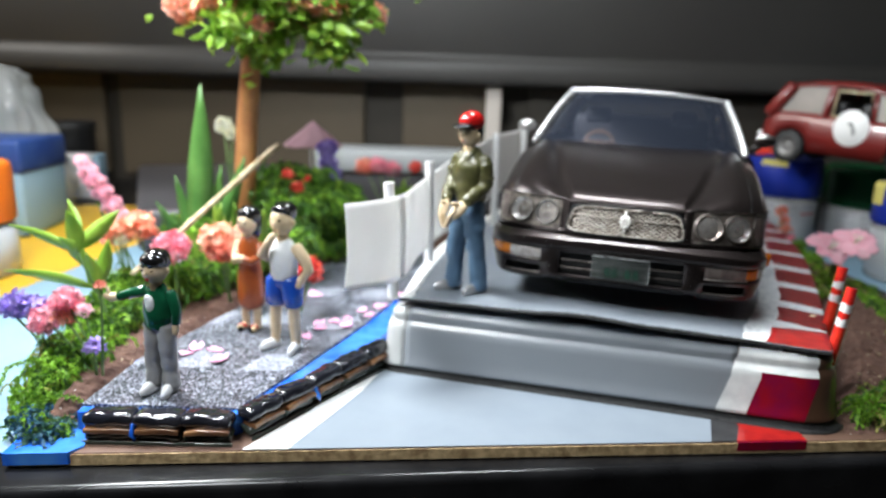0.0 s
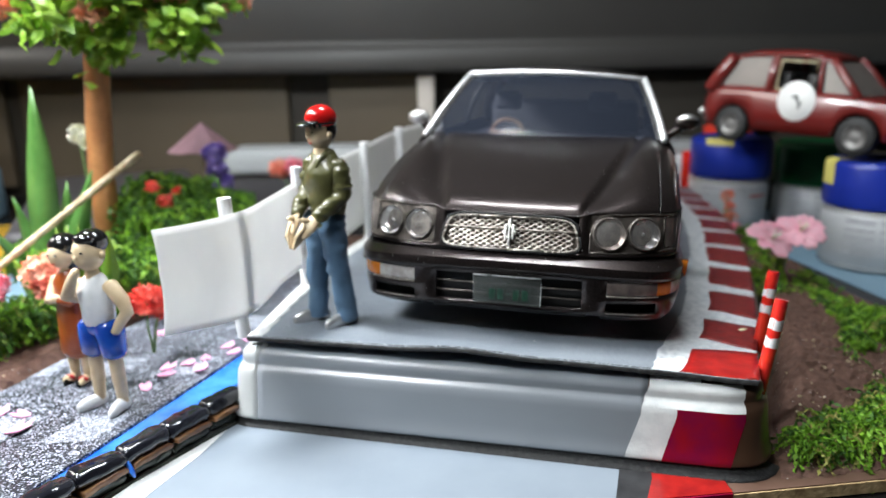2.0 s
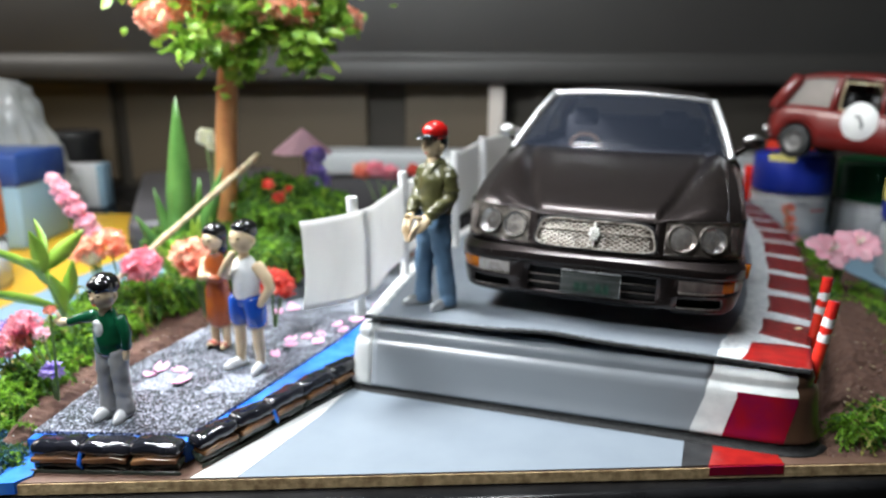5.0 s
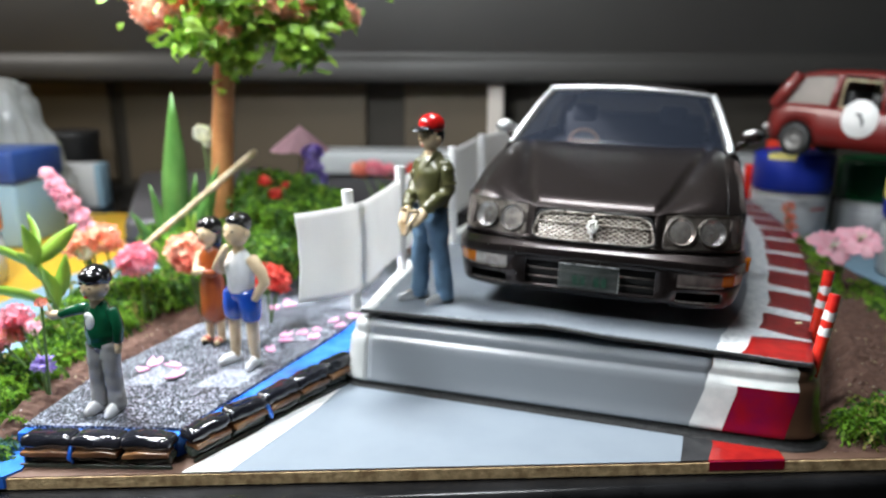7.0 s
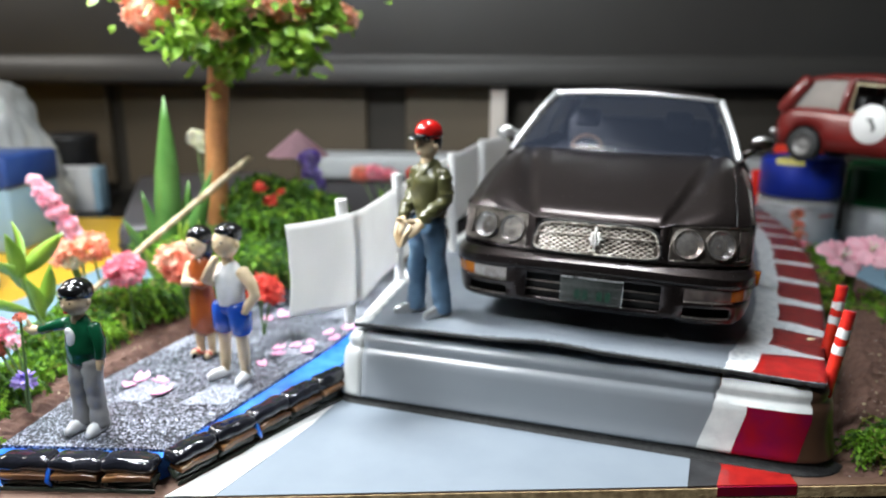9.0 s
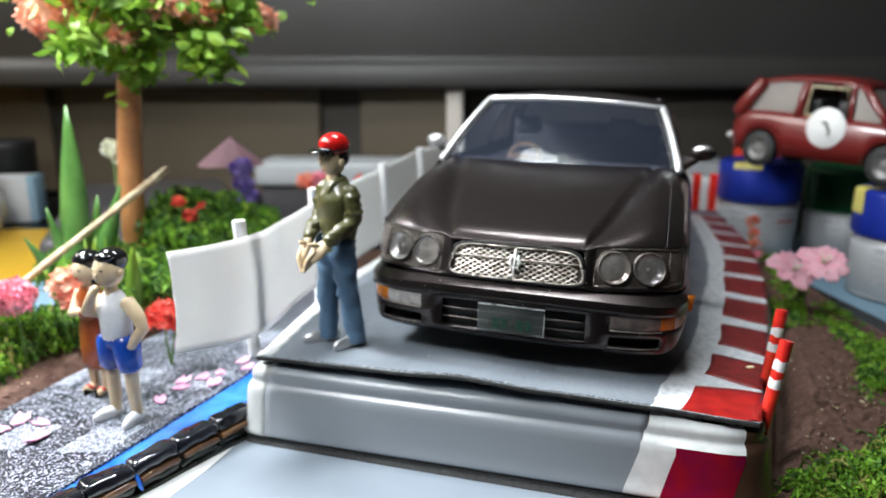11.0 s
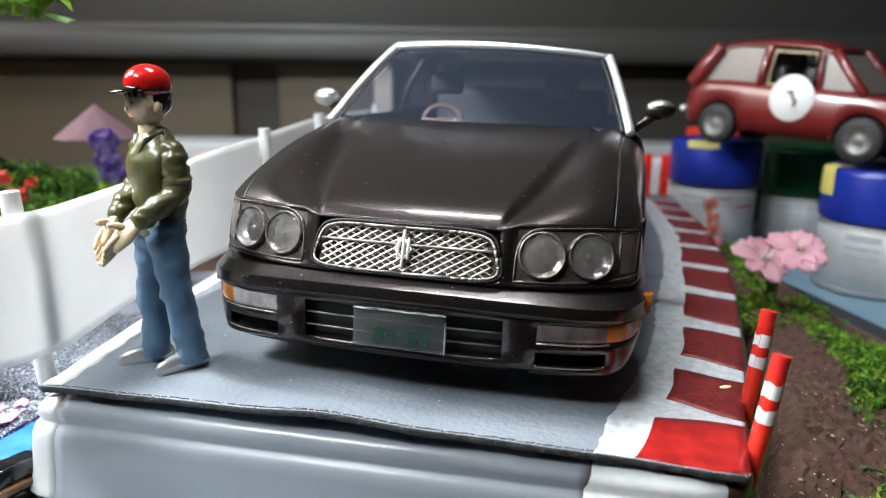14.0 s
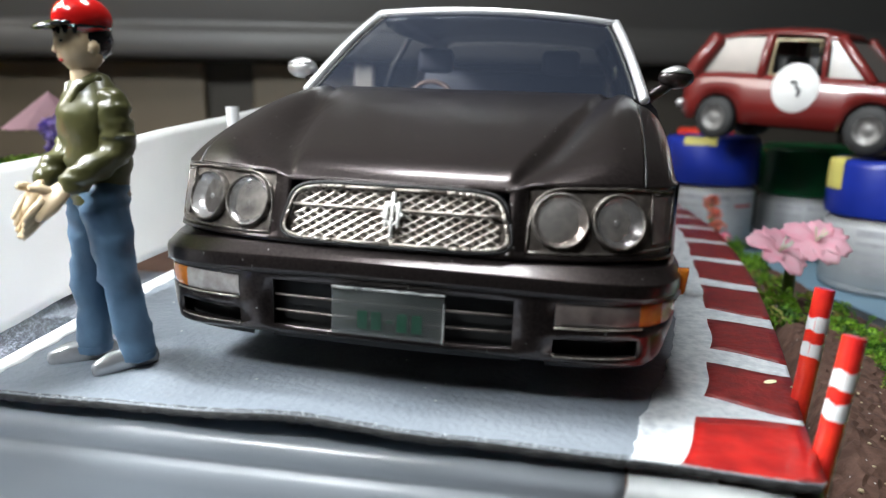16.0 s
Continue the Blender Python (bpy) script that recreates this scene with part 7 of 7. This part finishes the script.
def parasol():
    ob = thing("paper_parasol", "dusty pink paper parasol on a thin stick behind the plants", "parasol", -73.5, 326, 0)
    bm = bmesh.new()
    n = 16
    tip = bm.verts.new((0, 0, 58.5))
    ring = [bm.verts.new((14 * math.cos(2 * math.pi * k / n), 14 * math.sin(2 * math.pi * k / n), 47.2 - (0.5 if k % 2 else 0))) for k in range(n)]
    for k in range(n):
        bm.faces.new((tip, ring[k], ring[(k + 1) % n]))
    part("canopy", bm, "parasol", ob, "folded dusty pink canopy", smooth=False, solid=0.3)
    bm = bmesh.new()
    tube(bm, [(0, 0, 0), (0, 0, 57.5)], 0.8, 8)
    part("pole", bm, "stick", ob)
    for k in range(0, n, 2):
        bm = bmesh.new()
        a = 2 * math.pi * k / n
        tube(bm, [(0, 0, 57), (13.6 * math.cos(a), 13.6 * math.sin(a), 46.6)], 0.3, 4)
        part("rib", bm, "stick", ob)


parasol()


# ---- paint jars, toy car and the back of the table ----
def jar(x, y, radius, lid_key, label, height=44, lid=18, tag_at=None, z=-2.7, tag_wide=16, tag_drop=8):
    ob = thing("paint_jar", label, "paint jar", x, y, z, group="paint jars")
    r = radius
    body_top = height - lid
    bm = bmesh.new()
    lathe(bm, [(0, 0), (r * 0.86, 0), (r * 0.95, 0.8), (r * 0.96, 2), (r * 0.96, body_top - 2.5), (r * 0.86, body_top - 0.8), (r * 0.82, body_top + 1)], 40)
    body = part("body", bm, "jar", ob, "pale jar body")
    bm = bmesh.new()
    lathe(bm, [(r * 0.965, 3), (r * 0.975, 3.2), (r * 0.975, body_top - 3.2), (r * 0.965, body_top - 3)], 40)
    part("label_band", bm, "label", ob, "white printed label band")
    # unreadable print: plain bars on the side that faces out
    for row in range(5):
        for key, a0, a1 in (("print_grey", -150, -118), ("print_grey", -112, -84), ("print_red" if row == 1 else "print_grey", -78, -48)):
            z0 = body_top - 6.0 - row * 3.0
            if z0 < 4.5:
                continue
            bm = bmesh.new()
            angles = [radians(a0 + (a1 - a0) * k / 5) for k in range(6)]
            grid(bm, [[(r * 0.979 * math.cos(a), r * 0.979 * math.sin(a), zz) for a in angles] for zz in (z0, z0 + (1.2 if row else 2.2))])
            part("print_bar", bm, key, body, smooth=False)
    bm = bmesh.new()
    n = 72
    prof = [(r * 0.99, body_top), (r, body_top + 0.8), (r, height - 2.4), (r * 0.97, height - 0.8), (r * 0.9, height), (r * 0.86, height - 0.6), (0, height - 0.6)]
    lathe(bm, prof, n)
    for vtx in bm.verts:
        rr = math.hypot(vtx.co.x, vtx.co.y)
        if rr > r * 0.985 and body_top + 0.4 < vtx.co.z < height - 1.5:
            a = round(math.atan2(vtx.co.y, vtx.co.x) / (2 * math.pi / n))
            f = 1 - 0.014 * (a % 2)
            vtx.co.x *= f
            vtx.co.y *= f
    part("lid", bm, lid_key, ob, lid_key.split("_")[1] + " ribbed screw lid")
    if tag_at is not None:
        bm = bmesh.new()
        angles = [radians(tag_at + tag_wide * (k / 5 - 0.5) * 2) for k in range(6)]
        grid(bm, [[(r * f * math.cos(a), r * f * math.sin(a), zz) for a in angles] for f, zz in ((1.012, height - tag_drop), (1.012, height - 2), (0.99, height - 0.3), (0.86, height + 0.15), (0.5, height - 0.4))])
        part("tape", bm, "yellow_tag", ob, "strip of yellow tape over the lid")
    return ob


jar(202, 325, 19.5, "lid_blue", "white-labelled paint jar with blue lid and yellow tape", 43.5, 18, -188, tag_drop=10)
jar(211, 281, 19.5, "lid_teal", "white-labelled paint jar with dark teal lid", 44, 19, -95)
jar(168, 392, 19, "lid_blue", "white-labelled paint jar with blue lid and wide yellow tape", 47, 19, -128, tag_wide=20, tag_drop=3.2)
jar(216, 404, 19, "lid_green", "white-labelled paint jar with green lid under the toy car", 43, 21)
jar(247, 352, 19.5, "lid_blue", "white-labelled paint jar with blue lid", 44, 18, -120)
jar(190, 436, 17, "lid_green", "paint jar with dark green lid at the back", 42, 18)


def toy_car():
    """Small red hatchback standing across the jar lids; its own axes: x to the front, y to its far side."""
    ob = thing("toy_car", "red die-cast toy hatchback with white door disc standing on paint jars", "toy car", 182.8, 350.4, 43.7, -51.0, ry=3.0)
    ob.scale = (0.90, 0.885, 0.93)

    def section(x):
        # half width, belt height, top height
        hw = ease([(-47, 14), (-43, 17.5), (-20, 18.5), (25, 18.5), (42, 17.5), (47, 14)], x)
        belt = ease([(-47, 21), (-40, 25.5), (0, 25.5), (18, 25), (30, 24), (43, 21.5), (47, 17)], x)
        return hw, belt

    bm = bmesh.new()
    rows = []
    xs = np.linspace(-47, 47, 64)
    for x in xs:
        hw, belt = section(x)
        sill = 7.0
        for axle in (-29, 29):
            if abs(x - axle) < 10:
                sill = max(sill, 7.5 + math.sqrt(100 - (x - axle) ** 2))
        if abs(x) > 44:
            sill = 9
        row = []
        for s in (-1, 1):
            pts = [(s * (hw - 3), sill + 0.4), (s * (hw - 0.4), sill), (s * hw, (sill + belt) / 2 - 1), (s * hw * 0.99, belt - 2.5), (s * (hw - 1.2), belt - 0.5), (s * (hw - 3.0), belt)]
            row += pts if s < 0 else pts[::-1]
        rows.append([(x, y, z) for y, z in row])
    grid(bm, rows)
    for end in (rows[0], rows[-1]):
        bm.faces.new([bm.verts.new(p) for p in end])
    bmesh.ops.recalc_face_normals(bm, faces=bm.faces)
    body = part("body", bm, "red_body", ob, "glossy red lower body")
    # cabin: roof with pillars
    bm = bmesh.new()
    roof = []
    for x, z in ((-36, 38.2), (-33, 40.2), (-24, 41.6), (-8, 42.2), (6, 41.4), (12, 39.8), (14, 38.0)):
        roof.append([(x, y, z - (abs(y) / 14.5) ** 4 * 2.2) for y in np.linspace(-14.5, 14.5, 13)])
    grid(bm, roof)
    part("roof", bm, "red_body", ob, "red roof", solid=1.0)
    for s in (-1, 1):
        for (x0, z0), (x1, z1), r in (((-43, 24.5), (-34, 38.5), 3.6), ((-13, 24.8), (-12, 39.6), 2.0), ((10.5, 24.8), (9, 39.4), 1.0), ((27, 24.0), (13.5, 38.6), 1.8)):
            bm = bmesh.new()
            tube(bm, [(x0, s * 16.6, z0), ((x0 + x1) / 2, s * 15.9, (z0 + z1) / 2), (x1, s * 14.2, z1)], r, 8)
            part("pillar", bm, "red_body", ob)
        bm = bmesh.new()
        grid(bm, [[(x, s * (16.0 - 0.3), 25) for x in np.linspace(-42, -13, 5)], [(x, s * 14.0, 39.2) for x in np.linspace(-34, -12.5, 5)]])
        part("rear_side_window", bm, "toy_glass", ob, "cloudy side window")
        bm = bmesh.new()
        tube(bm, [(-9.5, s * 16.8, 25.5), (-9.5, s * 14.8, 38.2), (7, s * 14.8, 37.8), (8, s * 16.8, 25.5), (-9.5, s * 16.8, 25.5)], 0.6, 6, ends=False)
        part("window_frame", bm, "stick", ob, "tan painted window frame")
        bm = bmesh.new()
        grid(bm, [[(x, s * 15.8, 25) for x in (11.5, 18, 25)], [(x, s * 14.2, 38) for x in (10.5, 12, 13.6)]])
        part("quarter_window", bm, "toy_glass", ob)
        bm = bmesh.new()
        lathe(bm, [(0, 0.5), (8.6, 0.5), (8.9, 0.0)], 36)
        bmesh.ops.transform(bm, matrix=Matrix.Translation((1.5, s * 18.35, 21.0)) @ Matrix.Rotation(radians(90 if s < 0 else -90), 4, "X"), verts=bm.verts)
        disc = part("door_disc", bm, "white_disc", ob, "white round door sticker")
        bm = bmesh.new()
        y = s * 18.95
        tube(bm, [(0, y, 23.1), (1.9, y, 23.3), (2.1, y, 21.3), (3.5, y, 20.3), (3.1, y, 18.3)], 0.6, 6)
        part("disc_mark", bm, "dark", disc)
        bm = bmesh.new()
        ball(bm, (40.5, s * 14.5, 18.5), (2.4, 2.8, 2.8), 0, 2)
        part("headlamp", bm, "lens_bright", ob)
    bm = bmesh.new()
    grid(bm, [[(27.5, y, 24.6) for y in (-15, 0, 15)], [(14, y, 38.4) for y in (-13, 0, 13)]])
    part("windscreen", bm, "toy_glass", ob, "cloudy windscreen")
    bm = bmesh.new()
    box(bm, -40, 24, -13, 13, 16, 25.5, bevel=1)
    part("cabin", bm, "dark", ob, smooth=False)
    for x in (-9, 4):
        bm = bmesh.new()
        box(bm, x - 3, x + 3, -11, 11, 25, 33, bevel=1.5)
        part("seat", bm, "dark", ob)
    bm = bmesh.new()
    for y in (-12, 12):
        tube(bm, [(47.5, y - 4, 12), (48.6, y, 12), (47.5, y + 4, 12)], 1.3, 8)
    tube(bm, [(46.5, -17, 11.5), (49, -10, 11.5), (49.4, 0, 11.5), (49, 10, 11.5), (46.5, 17, 11.5)], 1.5, 8)
    part("front_bumper", bm, "silver_trim", ob, "silver front bumper")
    bm = bmesh.new()
    tube(bm, [(-46.5, -17, 13), (-49, -10, 13), (-49.4, 0, 13), (-49, 10, 13), (-46.5, 17, 13)], 1.5, 8)
    part("rear_bumper", bm, "silver_trim", ob)
    for x in (-29, 29):
        for s in (-1, 1):
            axis = Matrix.Translation((x, s * 16.2, 8.2)) @ Matrix.Rotation(radians(90 if s < 0 else -90), 4, "X")
            bm = bmesh.new()
            lathe(bm, [(5, -3), (7.6, -3.2), (8.3, -2.4), (8.4, 2.0), (7.8, 3.0), (5, 3.0)], 30)
            bmesh.ops.transform(bm, matrix=axis, verts=bm.verts)
            wheel = part("wheel", bm, "tyre", ob, "black toy tyre")
            bm = bmesh.new()
            lathe(bm, [(5.2, -2.5), (5.3, 2.9), (4.6, 2.8), (3.9, 1.6), (1.5, 2.2), (0, 2.4)], 24)
            bmesh.ops.transform(bm, matrix=axis, verts=bm.verts)
            part("rim", bm, "rim", wheel)
    bm = bmesh.new()
    box(bm, -42, 42, -12, 12, 6, 12)
    part("underbody", bm, "dark", ob, smooth=False)


toy_car()


def red_block():
    ob = thing("red_box", "small glossy red box behind the jars", "box", 186, 446, -2.7, 10)
    bm = bmesh.new()
    box(bm, -11, 11, -8, 8, 0, 48, bevel=1.5)
    part("carton", bm, "lid_red", ob)
    bm = bmesh.new()
    box(bm, -11.2, 11.2, -8.3, 8.3, 43, 48.2, bevel=1.5)
    part("carton_lid", bm, "lid_red", ob)


red_block()


def barrier():
    """Red and white striped boards at the far end of the road."""
    ob = thing("striped_barrier", "red and white striped barrier at the road's far end", "barrier", 143, 402, 0, -8)
    for k in range(6):
        bm = bmesh.new()
        box(bm, -12 + k * 4, -8 + k * 4, -1, 1, 4, 36 - (k % 2) * 2, bevel=0.4)
        part("slat", bm, "white_rod" if k % 2 else "red_rod", ob, smooth=False)
    bm = bmesh.new()
    box(bm, -12, 12, 1, 2.4, 0, 8, bevel=0.3)
    part("foot", bm, "white_rod", ob, smooth=False)


barrier()


def left_clutter():
    jar(-193.5, 258, 17.5, "lid_orange", "paint bottle with big orange cap and printed label", 45, 23)
    jar(-166, 214, 14.5, "lid_red", "paint bottle with red cap and blue-white label", 44, 21)
    ob = thing("navy_box", "blue plastic box with navy lid on the yellow sheet", "box", -248, 336, -2.6, 8)
    bm = bmesh.new()
    box(bm, -32, 32, -22, 22, 0, 33, bevel=2)
    part("tub", bm, "sheet_blue", ob)
    bm = bmesh.new()
    box(bm, -33, 33, -23, 23, 31, 47, bevel=2)
    part("box_lid", bm, "lid_navy", ob, "navy lid")
    ob = thing("plastic_bag", "crumpled clear plastic bag with pale green packet inside", "plastic bag", -272, 380, -2.6)
    bm = bmesh.new()
    prof = [(24, 0), (37, 3), (36, 22), (31, 44), (24, 66), (15, 80), (0, 84)]
    lathe(bm, prof, 40)
    bmesh.ops.subdivide_edges(bm, edges=bm.edges, cuts=3, use_grid_fill=True)
    for vtx in bm.verts:
        d = noise.noise(vtx.co * 0.05) * 7 - abs(noise.noise(vtx.co * 0.09)) * 9 + abs(noise.noise(vtx.co * 0.2)) * 4
        vtx.co += Vector((vtx.co.x, vtx.co.y, 0)).normalized() * d if vtx.co.z > 1 else Vector()
    part("film", bm, "bag", ob, "cloudy crinkled film")
    bm = bmesh.new()
    box(bm, -30, -4, -8, 8, 28, 72, bevel=2)
    part("packet", bm, "bag_green", ob, "pale green packet")
    bm = bmesh.new()
    box(bm, -22, 26, -18, 18, 1, 22, bevel=4)
    part("contents", bm, "white_cloth", ob)
    ob = thing("dark_case", "dark grey flat case lying behind the plants", "case", -150, 398, -2.6, 28)
    bm = bmesh.new()
    box(bm, -44, 44, -86, 86, 0, 20, bevel=4, segments=3)
    part("shell", bm, "slab", ob)
    bm = bmesh.new()
    box(bm, -44.3, 44.3, -86.3, 86.3, 10, 11.2, bevel=0.3)
    part("seam", bm, "dark", ob, smooth=False)
    ob = thing("round_tin", "black round tin with a ridged lid at the back", "tin", -279, 456, -2.6)
    bm = bmesh.new()
    lathe(bm, [(0, 0), (17.5, 0), (18, 1), (18, 40), (18.6, 41), (18.6, 46), (17.8, 47), (16.5, 46.4), (0, 46.4)], 40)
    part("can", bm, "dark", ob)
    ob = thing("pale_carton", "small white carton with blue end beside the tin", "carton", -255, 432, -2.6, 14)
    bm = bmesh.new()
    box(bm, -13, 9, -8, 8, 0, 28, bevel=0.8)
    part("carton", bm, "label", ob)
    bm = bmesh.new()
    box(bm, 9, 13, -8.1, 8.1, 0, 28.1, bevel=0.8)
    part("carton_end", bm, "sheet_blue", ob, "blue end panel")


left_clutter()


def back_of_table():
    ob = thing("grey_tray", "pale grey tray with dark front along the table's back", "tray", -10, 452, -2.6, 4)
    bm = bmesh.new()
    box(bm, -95, 190, -16, 22, 24, 38, bevel=2)
    part("rim", bm, "strip", ob, "pale grey rim")
    bm = bmesh.new()
    box(bm, -92, 186, -12, 20, 0, 24.4, bevel=1)
    part("base", bm, "slab", ob)
    # overhead shelf: a deep grey front with a rolled lower lip
    ob = thing("overhead_shelf", "grey metal shelf with rolled lower lip over the table's back", "shelf", 0, 0, 0, 1.0)
    bm = bmesh.new()
    prof = [(500, 77.5), (484, 77.2), (481, 78.4), (480, 81), (480, 90), (481.5, 93), (484, 95), (482.5, 98), (482, 150), (484, 172), (492, 176), (600, 178)]
    grid(bm, [[(x, y, z) for x in np.linspace(-520, 520, 25)] for y, z in prof])
    bmesh.ops.recalc_face_normals(bm, faces=bm.faces)
    part("front", bm, "shelf", ob, "grey metal shelf front", solid=1.5)
    bm = bmesh.new()
    box(bm, -520, 520, 484, 600, 78, 80)
    part("underside", bm, "shelf_edge", ob, smooth=False)
    # back of the niche: brown panels, darker to the right, darker gaps, a pale post
    ob = thing("back_cabinet", "brown panelled cabinet back in the shade below the shelf", "cabinet", 0, 0, -2.6)
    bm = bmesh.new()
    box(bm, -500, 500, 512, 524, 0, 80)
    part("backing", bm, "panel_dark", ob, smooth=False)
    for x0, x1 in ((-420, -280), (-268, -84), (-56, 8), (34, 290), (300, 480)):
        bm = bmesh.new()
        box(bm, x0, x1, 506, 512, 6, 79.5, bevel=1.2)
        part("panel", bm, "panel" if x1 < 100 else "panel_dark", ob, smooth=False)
    bm = bmesh.new()
    box(bm, 4, 15, 492, 503, 0, 79.5, bevel=1.5)
    part("upright", bm, "post", ob, "pale grey upright", smooth=False)


back_of_table()
